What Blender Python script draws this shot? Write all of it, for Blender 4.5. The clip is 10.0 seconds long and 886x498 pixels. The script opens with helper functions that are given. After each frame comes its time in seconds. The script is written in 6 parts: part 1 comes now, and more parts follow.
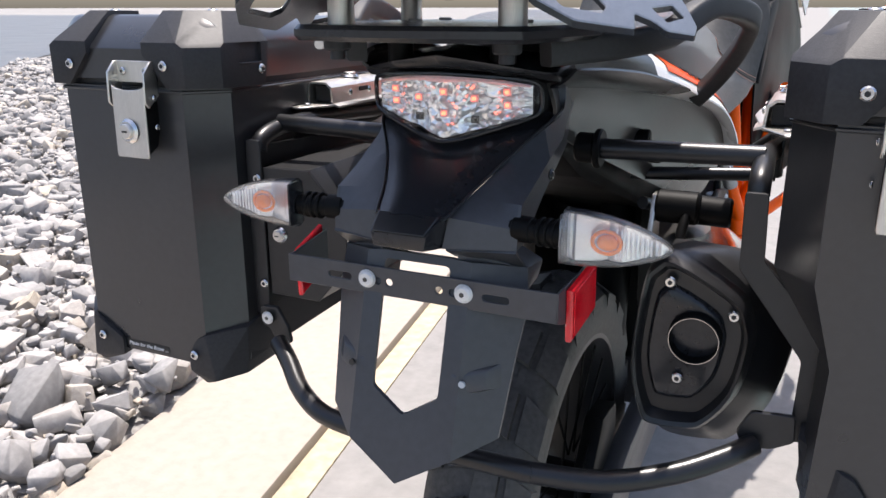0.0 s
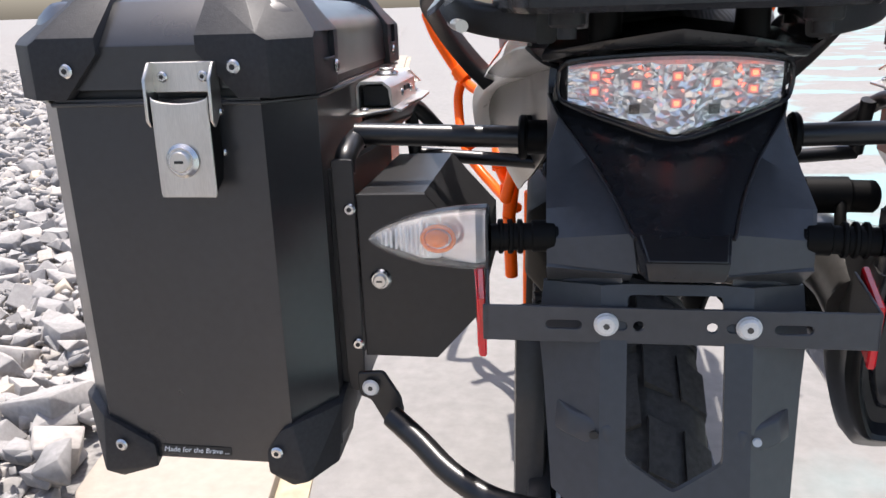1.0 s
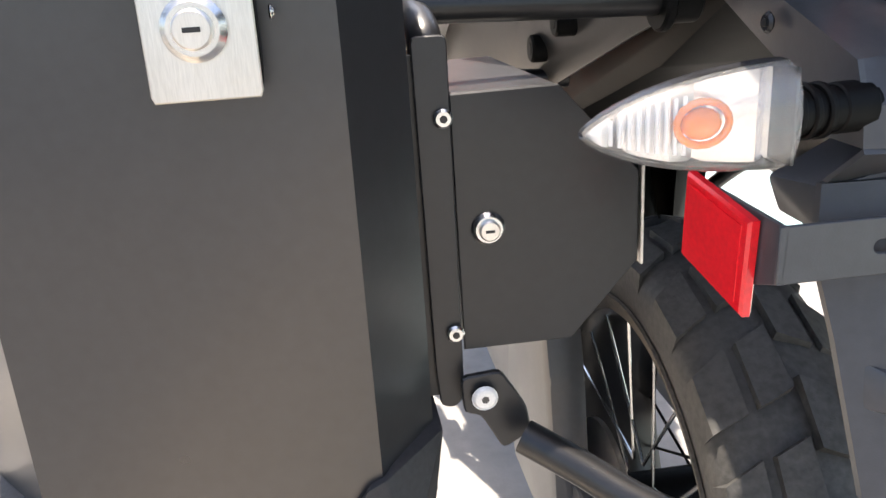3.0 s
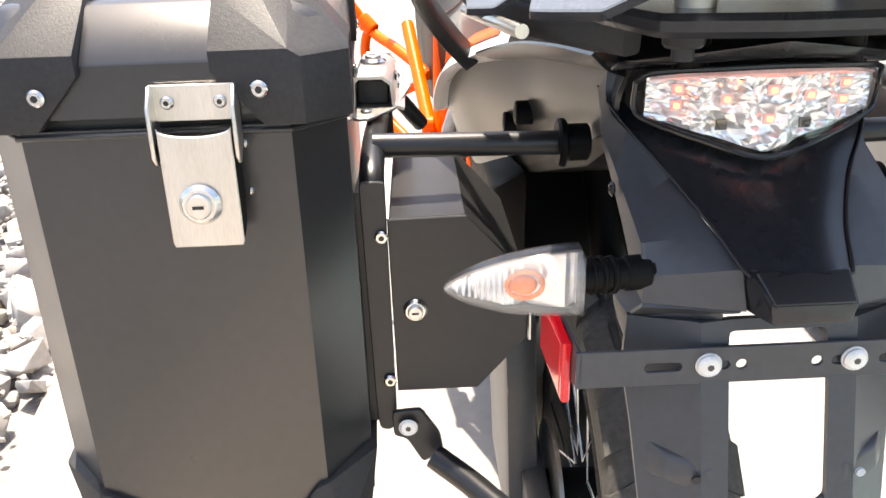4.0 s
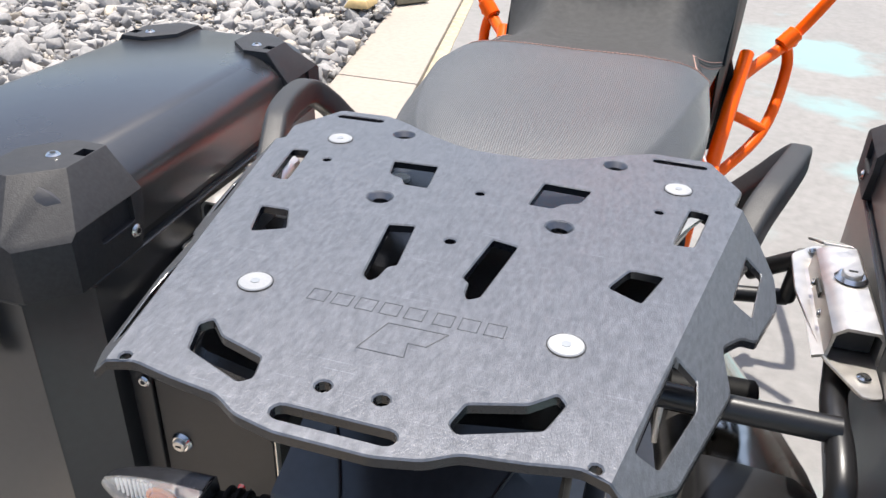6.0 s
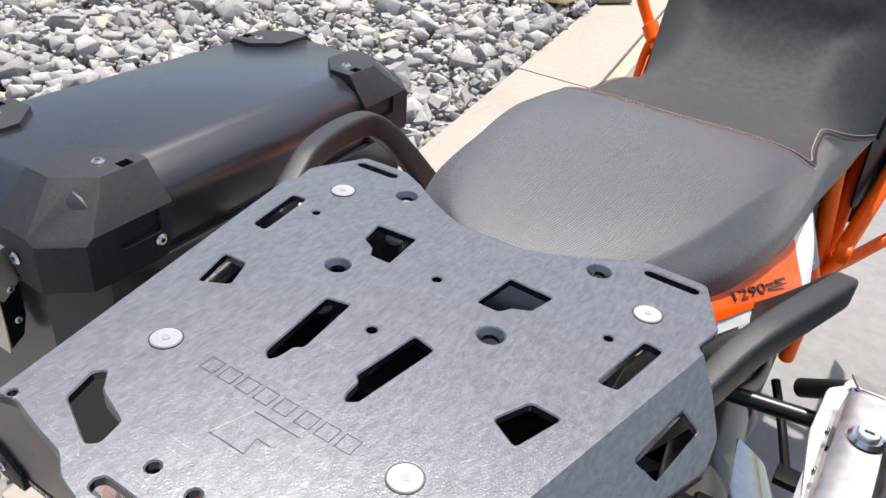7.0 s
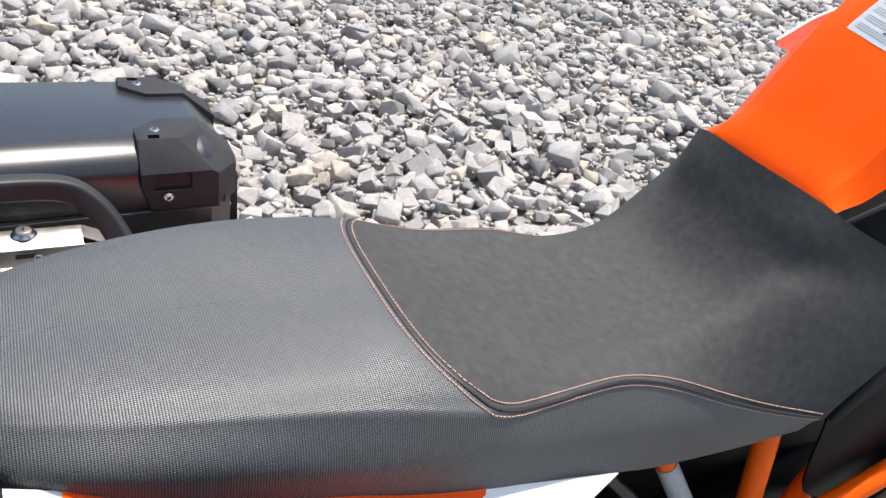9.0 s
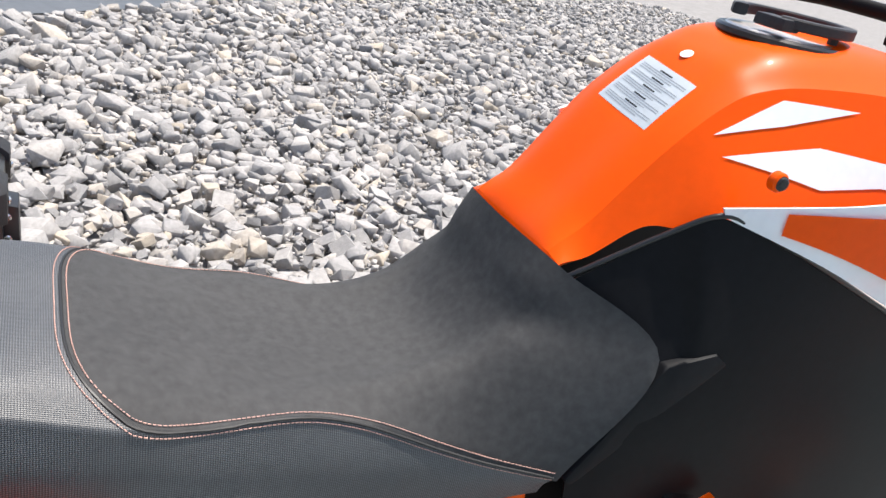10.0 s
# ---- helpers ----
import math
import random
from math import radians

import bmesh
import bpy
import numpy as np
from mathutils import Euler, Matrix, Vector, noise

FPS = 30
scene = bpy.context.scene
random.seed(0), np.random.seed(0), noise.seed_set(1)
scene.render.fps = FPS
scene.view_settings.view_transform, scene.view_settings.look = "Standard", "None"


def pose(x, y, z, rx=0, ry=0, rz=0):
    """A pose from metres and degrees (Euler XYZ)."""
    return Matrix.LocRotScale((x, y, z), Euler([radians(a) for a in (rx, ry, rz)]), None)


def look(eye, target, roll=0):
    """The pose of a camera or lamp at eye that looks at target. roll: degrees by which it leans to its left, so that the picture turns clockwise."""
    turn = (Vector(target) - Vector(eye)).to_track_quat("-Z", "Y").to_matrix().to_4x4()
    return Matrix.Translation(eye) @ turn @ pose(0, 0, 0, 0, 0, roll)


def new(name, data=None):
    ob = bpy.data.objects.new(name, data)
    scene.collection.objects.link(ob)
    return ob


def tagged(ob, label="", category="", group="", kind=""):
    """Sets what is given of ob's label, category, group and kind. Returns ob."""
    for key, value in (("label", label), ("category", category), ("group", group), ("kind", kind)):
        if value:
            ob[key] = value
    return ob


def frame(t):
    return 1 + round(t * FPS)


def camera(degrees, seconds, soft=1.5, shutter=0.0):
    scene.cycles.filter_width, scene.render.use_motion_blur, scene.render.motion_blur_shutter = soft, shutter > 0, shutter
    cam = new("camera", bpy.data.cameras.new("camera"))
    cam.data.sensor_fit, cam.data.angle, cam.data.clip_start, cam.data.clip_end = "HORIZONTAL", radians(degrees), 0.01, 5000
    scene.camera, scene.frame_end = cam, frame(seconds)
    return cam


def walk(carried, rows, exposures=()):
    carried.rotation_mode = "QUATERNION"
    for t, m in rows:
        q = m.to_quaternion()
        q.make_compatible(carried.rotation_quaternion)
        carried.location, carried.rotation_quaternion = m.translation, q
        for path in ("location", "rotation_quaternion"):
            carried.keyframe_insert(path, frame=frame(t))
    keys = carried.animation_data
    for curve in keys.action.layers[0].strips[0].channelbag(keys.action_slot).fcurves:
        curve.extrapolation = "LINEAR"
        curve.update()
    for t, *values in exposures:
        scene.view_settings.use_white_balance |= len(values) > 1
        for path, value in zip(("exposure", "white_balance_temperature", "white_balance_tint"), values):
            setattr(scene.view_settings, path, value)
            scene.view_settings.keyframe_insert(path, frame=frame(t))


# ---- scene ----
cam = camera(58.7, 10.0)
PATH = [
    (0, (0.324, -0.65, 0.966), (-0.487, 1.08, 0.376), -0.1),
    (0.5, (0.094, -0.625, 0.947), (-0.465, 1.203, 0.356), -0.8),
    (1, (-0.094, -0.58, 0.944), (-0.383, 1.308, 0.351), -1.8),
    (1.5, (-0.238, -0.524, 0.909), (-0.279, 1.377, 0.289), -2.9),
    (2, (-0.304, -0.416, 0.865), (-0.147, 1.477, 0.241), -3.3),
    (2.5, (-0.35, -0.31, 0.832), (-0.071, 1.566, 0.196), -3.8),
    (3.8, (-0.307, -0.455, 0.943), (-0.229, 1.411, 0.227), -2.3),
    (4, (-0.255, -0.487, 1.002), (-0.202, 1.359, 0.232), -1.8),
    (4.5, (-0.096, -0.509, 1.098), (-0.174, 1.316, 0.283), -1.2),
    (5, (0.0, -0.463, 1.166), (-0.201, 1.313, 0.268), -0.1),
    (5.2, (0.04, -0.429, 1.196), (-0.221, 1.321, 0.265), 0.4),
    (6.3, (0.15, -0.315, 1.243), (-0.446, 1.3, 0.225), 2.9),
    (6.5, (0.177, -0.298, 1.263), (-0.507, 1.272, 0.23), 3.6),
    (7, (0.244, -0.236, 1.295), (-0.634, 1.219, 0.24), 5.0),
    (7.5, (0.364, -0.047, 1.362), (-0.712, 1.259, 0.296), 6.5),
    (8, (0.437, 0.081, 1.389), (-0.803, 1.206, 0.296), 8.3),
    (8.5, (0.531, 0.178, 1.397), (-0.826, 1.15, 0.294), 9.6),
    (8.8, (0.563, 0.272, 1.418), (-0.83, 1.188, 0.313), 10.8),
    (9, (0.588, 0.378, 1.414), (-0.861, 1.271, 0.365), 10.9),
    (9.5, (0.641, 0.549, 1.429), (-0.861, 1.459, 0.472), 12.5),
    (10, (0.758, 0.652, 1.408), (-0.819, 1.568, 0.587), 13.1),
]
EXPOSURES = [(0, 0.68, 6500, 14), (1.0, 0.6, 6500, 14), (1.5, 0.65, 6500, 14), (2.0, 1.15, 6700, 14), (2.5, 1.55, 7000, 13), (2.8, 1.6, 7100, 12), (3.8, 1.6, 7300, 12), (4.1, 1.55, 7400, 12),
             (4.5, 1.05, 7500, 12), (5.2, 0.9, 7000, 11), (6.4, 0.45, 6500, 10), (8.0, 0.4, 6500, 10), (10, 0.5, 6500, 10)]
walk(cam, [(t, look(eye, target, roll)) for t, eye, target, roll in PATH], EXPOSURES)

import itertools
import mathutils
from mathutils.bvhtree import BVHTree

# ---- world and light ----
GROUND = -0.065
SUN_EL, SUN_AZ = 76.0, 342.0      # degrees; azimuth clockwise from +y
world = bpy.data.worlds.new("sky")
scene.world = world
world.use_nodes = True
wn = world.node_tree
sky = wn.nodes.new("ShaderNodeTexSky")
sky.sky_type = 'NISHITA'
sky.sun_disc = False
sky.sun_elevation, sky.sun_rotation = radians(SUN_EL), radians(SUN_AZ)
sky.air_density, sky.dust_density, sky.ozone_density = 1.0, 2.8, 1.0
wn.nodes["Background"].inputs["Strength"].default_value = 0.15
wn.links.new(sky.outputs[0], wn.nodes["Background"].inputs["Color"])
sun = new("sun", bpy.data.lights.new("sun", 'SUN'))
sun.data.energy, sun.data.angle, sun.data.color = 5.0, radians(0.6), (1.0, 0.95, 0.88)
sd = Vector((math.sin(radians(SUN_AZ)) * math.cos(radians(SUN_EL)), math.cos(radians(SUN_AZ)) * math.cos(radians(SUN_EL)), math.sin(radians(SUN_EL))))
sun.matrix_world = look(sd * 20, (0, 0, 0))


# ---- materials ----
def mat(name, base, rough=0.5, metal=0.0, vary=0.15, scale=40.0, bump=0.0, bscale=300.0, coat=0.0, spec=0.5, stretch=None, rvary=0.12):
    """A surface with two scales of colour change, uneven gloss and fine relief."""
    m = bpy.data.materials.new(name)
    m.use_nodes = True
    n, l = m.node_tree.nodes, m.node_tree.links
    b = n["Principled BSDF"]
    b.inputs["Metallic"].default_value = metal
    b.inputs["Coat Weight"].default_value = coat
    b.inputs["Coat Roughness"].default_value = 0.08
    b.inputs["Specular IOR Level"].default_value = spec
    tc = n.new("ShaderNodeTexCoord")
    mp = n.new("ShaderNodeMapping")
    l.new(tc.outputs["Object"], mp.inputs[0])
    if stretch:
        mp.inputs["Scale"].default_value = stretch
    big, fine = n.new("ShaderNodeTexNoise"), n.new("ShaderNodeTexNoise")
    big.inputs["Scale"].default_value, big.inputs["Detail"].default_value = scale * 0.2, 4
    fine.inputs["Scale"].default_value, fine.inputs["Detail"].default_value = scale * 4, 3
    l.new(mp.outputs[0], big.inputs[0])
    l.new(mp.outputs[0], fine.inputs[0])
    add = n.new("ShaderNodeMath")
    add.operation = 'ADD'
    l.new(big.outputs[0], add.inputs[0])
    l.new(fine.outputs[0], add.inputs[1])
    ramp = n.new("ShaderNodeMapRange")
    ramp.inputs[1].default_value, ramp.inputs[2].default_value = 0.7, 1.3
    ramp.inputs[3].default_value, ramp.inputs[4].default_value = 1 - vary, 1 + vary
    l.new(add.outputs[0], ramp.inputs[0])
    mul = n.new("ShaderNodeVectorMath")
    mul.operation = 'SCALE'
    mul.inputs[0].default_value = base[:3]
    l.new(ramp.outputs[0], mul.inputs["Scale"])
    l.new(mul.outputs[0], b.inputs["Base Color"])
    rr = n.new("ShaderNodeMapRange")
    rr.inputs[1].default_value, rr.inputs[2].default_value = 0.3, 0.7
    rr.inputs[3].default_value, rr.inputs[4].default_value = max(0.02, rough * (1 - rvary)), min(1, rough * (1 + rvary))
    l.new(big.outputs[0], rr.inputs[0])
    l.new(rr.outputs[0], b.inputs["Roughness"])
    if bump:
        bn = n.new("ShaderNodeTexNoise")
        bn.inputs["Scale"].default_value, bn.inputs["Detail"].default_value = bscale, 4
        l.new(mp.outputs[0], bn.inputs[0])
        bp = n.new("ShaderNodeBump")
        bp.inputs["Strength"].default_value, bp.inputs["Distance"].default_value = bump, 0.001
        l.new(bn.outputs[0], bp.inputs["Height"])
        l.new(bp.outputs[0], b.inputs["Normal"])
    return m


def weave(name, base, pitch):
    """Seat cloth: small raised dots in slanting rows, over the top and down both flanks."""
    m = mat(name, base, 0.46, vary=0.12, scale=20, spec=0.7)
    n, l = m.node_tree.nodes, m.node_tree.links
    b = n["Principled BSDF"]
    b.inputs["Sheen Weight"].default_value = 0.15
    b.inputs["Sheen Roughness"].default_value = 0.35

    def calc(op, a, c=None):
        k = n.new("ShaderNodeMath")
        k.operation = op
        for i, v in enumerate((a, c)):
            if isinstance(v, float):
                k.inputs[i].default_value = v
            elif v is not None:
                l.new(v, k.inputs[i])
        return k.outputs[0]
    tc, sep = n.new("ShaderNodeTexCoord"), n.new("ShaderNodeSeparateXYZ")
    l.new(tc.outputs["Object"], sep.inputs[0])
    across = calc('SUBTRACT', calc('ABSOLUTE', sep.outputs[0]), sep.outputs[2])
    k = 2 * math.pi / (pitch * 1.41)
    s1 = calc('SINE', calc('MULTIPLY', calc('ADD', across, sep.outputs[1]), k))
    s2 = calc('SINE', calc('MULTIPLY', calc('SUBTRACT', across, sep.outputs[1]), k))
    h = calc('MULTIPLY', s1, s2)
    bp = n.new("ShaderNodeBump")
    bp.inputs["Strength"].default_value, bp.inputs["Distance"].default_value = 0.35, 0.0006
    l.new(h, bp.inputs["Height"])
    # the dots stand out paler than the ground between them
    old = b.inputs["Base Color"].links[0].from_socket
    tone, dot = n.new("ShaderNodeMapRange"), n.new("ShaderNodeVectorMath")
    tone.inputs[1].default_value, tone.inputs[2].default_value = -0.35, 0.55
    tone.inputs[3].default_value, tone.inputs[4].default_value = 0.30, 1.55
    dot.operation = 'SCALE'
    l.new(h, tone.inputs[0])
    l.new(old, dot.inputs[0])
    l.new(tone.outputs[0], dot.inputs["Scale"])
    l.new(dot.outputs[0], b.inputs["Base Color"])
    l.new(bp.outputs[0], b.inputs["Normal"])
    return m


def clear(name, tint=(1, 1, 1), rough=0.02, cloud=0.0):
    """Thin clear plastic: lets light straight through, with a glossy skin and some cloudiness."""
    m = bpy.data.materials.new(name)
    m.use_nodes = True
    n, l = m.node_tree.nodes, m.node_tree.links
    n.remove(n["Principled BSDF"])
    out = n["Material Output"]
    thru, gloss, dull = n.new("ShaderNodeBsdfTransparent"), n.new("ShaderNodeBsdfGlossy"), n.new("ShaderNodeBsdfDiffuse")
    thru.inputs["Color"].default_value = (*tint, 1)
    dull.inputs["Color"].default_value = (0.95, 0.94, 0.92, 1)
    gloss.inputs["Roughness"].default_value = rough
    fog, skin, fr = n.new("ShaderNodeMixShader"), n.new("ShaderNodeMixShader"), n.new("ShaderNodeLayerWeight")
    fr.inputs["Blend"].default_value = 0.5
    steep, amount = n.new("ShaderNodeMath"), n.new("ShaderNodeMath")
    steep.operation, amount.operation = 'POWER', 'MULTIPLY_ADD'
    steep.inputs[1].default_value = 4.0
    amount.inputs[1].default_value, amount.inputs[2].default_value = 0.6, 0.035
    l.new(fr.outputs["Facing"], steep.inputs[0])
    l.new(steep.outputs[0], amount.inputs[0])
    fog.inputs[0].default_value = cloud
    l.new(thru.outputs[0], fog.inputs[1])
    l.new(dull.outputs[0], fog.inputs[2])
    l.new(amount.outputs[0], skin.inputs[0])
    l.new(fog.outputs[0], skin.inputs[1])
    l.new(gloss.outputs[0], skin.inputs[2])
    l.new(skin.outputs[0], out.inputs["Surface"])
    return m


def glow(name, col, strength):
    m = bpy.data.materials.new(name)
    m.use_nodes = True
    b = m.node_tree.nodes["Principled BSDF"]
    b.inputs["Base Color"].default_value = (*col, 1)
    b.inputs["Emission Color"].default_value = (*col, 1)
    b.inputs["Emission Strength"].default_value = strength
    return m


M_PANEL = mat("black_powder_coat", (0.020, 0.0205, 0.0225), 0.30, vary=0.15, scale=30, bump=0.05, bscale=900, rvary=0.15, spec=0.5)
pb = M_PANEL.node_tree.nodes["Principled BSDF"]
pb.inputs["Coat Weight"].default_value, pb.inputs["Coat IOR"].default_value, pb.inputs["Coat Roughness"].default_value = 0.45, 1.60, 0.24
M_CAP = mat("black_grained_plastic", (0.029, 0.029, 0.031), 0.52, vary=0.22, scale=60, bump=0.20, bscale=700, spec=0.28)
M_GRIP = mat("black_moulded_handle", (0.020, 0.020, 0.021), 0.55, vary=0.25, scale=60, bump=0.25, bscale=700)
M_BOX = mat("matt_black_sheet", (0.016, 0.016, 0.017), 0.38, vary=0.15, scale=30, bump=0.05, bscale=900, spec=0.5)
M_TAIL = mat("black_satin_plastic", (0.016, 0.0165, 0.019), 0.25, vary=0.2, scale=30, bump=0.06, bscale=1200)
M_FLAP = mat("dark_grey_plastic", (0.050, 0.052, 0.058), 0.36, vary=0.12, scale=30, bump=0.12, bscale=1100)
M_TUBE = mat("black_gloss_tube", (0.012, 0.012, 0.013), 0.33, vary=0.2, scale=40, bump=0.08, bscale=700)
M_STEEL = mat("brushed_stainless", (0.68, 0.65, 0.61), 0.36, metal=1.0, vary=0.10, scale=60, bump=0.15, bscale=300, stretch=(6, 6, 0.5))
M_CHROME = mat("zinc_bolt", (0.68, 0.68, 0.67), 0.22, metal=1.0, vary=0.1, scale=200)
M_ZINC = mat("dull_zinc_plate", (0.36, 0.365, 0.37), 0.45, metal=0.45, vary=0.10, scale=200, bump=0.1, bscale=900)
M_BOLT = mat("pale_plated_bolt", (0.74, 0.73, 0.71), 0.38, metal=0.3, vary=0.10, scale=200)
M_RACK = mat("brushed_grey_anodised", (0.186, 0.190, 0.200), 0.31, metal=0.68, vary=0.26, scale=1500, bump=0.30, bscale=1300, stretch=(1.2, 0.45, 1.0), rvary=0.06)


def scratched(m):
    """Fine bright scratches in two directions, over the brushed grain."""
    n, l = m.node_tree.nodes, m.node_tree.links
    b = n["Principled BSDF"]
    old = b.inputs["Base Color"].links[0].from_socket
    tc = n.new("ShaderNodeTexCoord")
    for turn, sc_, lo_, amount in ((0.5, (26, 900, 1), 0.665, 1.35), (-0.35, (18, 700, 1), 0.675, 1.25), (0.1, (420, 420, 1), 0.70, 1.5)):
        mp, no, rg, mx_ = n.new("ShaderNodeMapping"), n.new("ShaderNodeTexNoise"), n.new("ShaderNodeMapRange"), n.new("ShaderNodeVectorMath")
        mp.inputs["Rotation"].default_value = (0, 0, turn)
        mp.inputs["Scale"].default_value = sc_
        l.new(tc.outputs["Object"], mp.inputs[0])
        l.new(mp.outputs[0], no.inputs[0])
        no.inputs["Scale"].default_value, no.inputs["Detail"].default_value = 1.0, 2
        rg.inputs[1].default_value, rg.inputs[2].default_value = lo_, lo_ + 0.05
        rg.inputs[3].default_value, rg.inputs[4].default_value = 1.0, amount
        l.new(no.outputs[0], rg.inputs[0])
        mx_.operation = 'SCALE'
        l.new(old, mx_.inputs[0])
        l.new(rg.outputs[0], mx_.inputs["Scale"])
        old = mx_.outputs[0]
    l.new(old, b.inputs["Base Color"])
    return m


scratched(M_RACK)
M_CONE = mat("machined_cone", (0.16, 0.16, 0.165), 0.30, metal=0.95, vary=0.2, scale=300)
M_RED = mat("red_reflector", (0.75, 0.01, 0.02), 0.12, vary=0.12, scale=80, coat=0.6)
M_GLASS = clear("clear_lens")
M_INLAY = mat("bright_reflector", (0.95, 0.95, 0.95), 0.09, metal=0.68, vary=0.05, scale=60, bump=0.25, bscale=160)
M_MILKY = clear("clouded_lens", (0.98, 0.97, 0.96), 0.06, 0.09)
M_AMBER = mat("amber_bulb", (0.98, 0.24, 0.02), 0.25, vary=0.2, scale=60)
M_LED = glow("red_diode", (1.0, 0.16, 0.08), 2.5)
# pale plastic with the diodes' red glow put into its colour
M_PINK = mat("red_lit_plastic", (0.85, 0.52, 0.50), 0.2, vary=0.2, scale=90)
M_WEAVE = weave("black_seat_cloth", (0.072, 0.075, 0.078), 0.0033)
M_SUEDE = mat("grey_seat_suede", (0.042, 0.042, 0.042), 0.75, vary=0.28, scale=22, bump=0.3, bscale=1500, spec=0.35)
M_THREAD = mat("salmon_thread", (0.55, 0.33, 0.27), 0.8, vary=0.2, scale=300)
M_ORANGE = mat("orange_paint", (0.84, 0.082, 0.0004), 0.36, vary=0.04, scale=20, coat=0.10, spec=0.10, bump=0.03, bscale=500)
M_FRAME = mat("orange_frame_paint", (0.93, 0.115, 0.002), 0.34, vary=0.06, scale=40, coat=0.08, spec=0.15)
M_WHITE = mat("white_plastic", (0.78, 0.79, 0.80), 0.28, vary=0.03, scale=20, coat=0.3)
M_GREYP = mat("grey_satin_plastic", (0.055, 0.052, 0.048), 0.30, vary=0.10, scale=30, bump=0.08, bscale=700)
M_RUBBER = mat("tyre_rubber", (0.052, 0.050, 0.047), 0.62, vary=0.45, scale=35, bump=0.4, bscale=260)
M_DUSTY = mat("dusty_rubber", (0.10, 0.085, 0.068), 0.85, vary=0.4, scale=60, bump=0.3, bscale=300)
# near-zero base: also stands for shade inside the machine
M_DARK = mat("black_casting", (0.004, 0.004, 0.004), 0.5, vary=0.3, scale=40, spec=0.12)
M_MUFF = mat("polished_muffler_steel", (0.50, 0.47, 0.44), 0.13, metal=1.0, vary=0.08, scale=20)
M_PIPE = mat("heat_stained_pipe", (0.42, 0.37, 0.32), 0.25, metal=1.0, vary=0.25, scale=30)
M_COVER = mat("matt_black_cover", (0.007, 0.007, 0.008), 0.45, vary=0.2, scale=20, spec=0.10)
M_SCOOP = mat("satin_black_facet", (0.008, 0.0085, 0.010), 0.5, vary=0.2, scale=20, spec=0.12)
M_INK = mat("black_print", (0.015, 0.015, 0.015), 0.5, vary=0.05)
M_LABEL = mat("pale_label", (0.46, 0.50, 0.53), 0.4, vary=0.05, scale=30)
M_GREYINK = mat("grey_print", (0.25, 0.27, 0.29), 0.5, vary=0.05)
M_KERB = mat("cream_kerb_paint", (0.335, 0.292, 0.245), 0.75, vary=0.10, scale=8, bump=0.5, bscale=120)


# ---- mesh helpers ----
ORIG = {}


def thing(name, at, label, category, group="", kind=""):
    """An empty at the base of a thing; its parts hang from it."""
    ob = new(name)
    ob.location = at
    ob.empty_display_size = 0.05
    ORIG[ob.name] = Vector(at)
    return tagged(ob, label, category, group, kind)


def part(name, bm, material, parent, label="", smooth=35.0, materials=()):
    """Links a bmesh, whose points are in world metres, as one mesh under a thing or a part."""
    o = ORIG[parent.name] if parent else Vector((0, 0, 0))
    bmesh.ops.translate(bm, verts=bm.verts, vec=-o)
    bmesh.ops.recalc_face_normals(bm, faces=bm.faces)
    me = bpy.data.meshes.new(name)
    bm.to_mesh(me)
    bm.free()
    for m in (material, *materials):
        me.materials.append(m)
    if smooth:
        me.polygons.foreach_set("use_smooth", [True] * len(me.polygons))
        me.set_sharp_from_angle(angle=radians(smooth))
    ob = new(name, me)
    ob.parent = parent
    ORIG[ob.name] = o
    if label:
        ob["label"] = label
    return ob


def bm_new():
    return bmesh.new()


def add_box(bm, c, s, bevel=0.002, turn=None, seg=2):
    r = bmesh.ops.create_cube(bm, size=1.0)
    vs = r["verts"]
    bmesh.ops.scale(bm, verts=vs, vec=s)
    if bevel:
        es = list({e for v in vs for e in v.link_edges})
        vs = list({v for f in bmesh.ops.bevel(bm, geom=es, offset=bevel, segments=seg, affect='EDGES', profile=0.6)["faces"] for v in f.verts} | {v for v in vs if v.is_valid})
    if turn is not None:
        bmesh.ops.rotate(bm, verts=vs, cent=(0, 0, 0), matrix=turn.to_3x3())
    bmesh.ops.translate(bm, verts=vs, vec=c)
    return bm


def frame_of(d):
    d = Vector(d).normalized()
    u = d.orthogonal().normalized()
    return d, u, d.cross(u)


def add_cyl(bm, a, b, r, n=16, r2=None, bevel=0.0):
    """A closed round bar from a to b, its rims softened."""
    a, b = Vector(a), Vector(b)
    d, u, v = frame_of(b - a)
    r2 = r if r2 is None else r2
    stations = [(a, r), (b, r2)]
    if bevel:
        stations = [(a, r - bevel), (a + d * bevel, r), (b - d * bevel, r2), (b, r2 - bevel)]
    rings = [[bm.verts.new(p + (u * math.cos(k * 2 * math.pi / n) + v * math.sin(k * 2 * math.pi / n)) * q) for k in range(n)] for p, q in stations]
    for r0, r1 in zip(rings, rings[1:]):
        for k in range(n):
            bm.faces.new((r0[k], r0[(k + 1) % n], r1[(k + 1) % n], r1[k]))
    bm.faces.new(rings[0][::-1])
    bm.faces.new(rings[-1])
    return bm


def smooth_line(pts, per=6):
    """Catmull-Rom through the points."""
    p = [Vector(q) for q in pts]
    p = [2 * p[0] - p[1], *p, 2 * p[-1] - p[-2]]
    out = []
    for i in range(1, len(p) - 2):
        for k in range(per):
            t = k / per
            out.append(0.5 * ((2 * p[i]) + (p[i + 1] - p[i - 1]) * t + (2 * p[i - 1] - 5 * p[i] + 4 * p[i + 1] - p[i + 2]) * t * t + (3 * p[i] - p[i - 1] - 3 * p[i + 1] + p[i + 2]) * t ** 3))
    return out + [p[-2]]


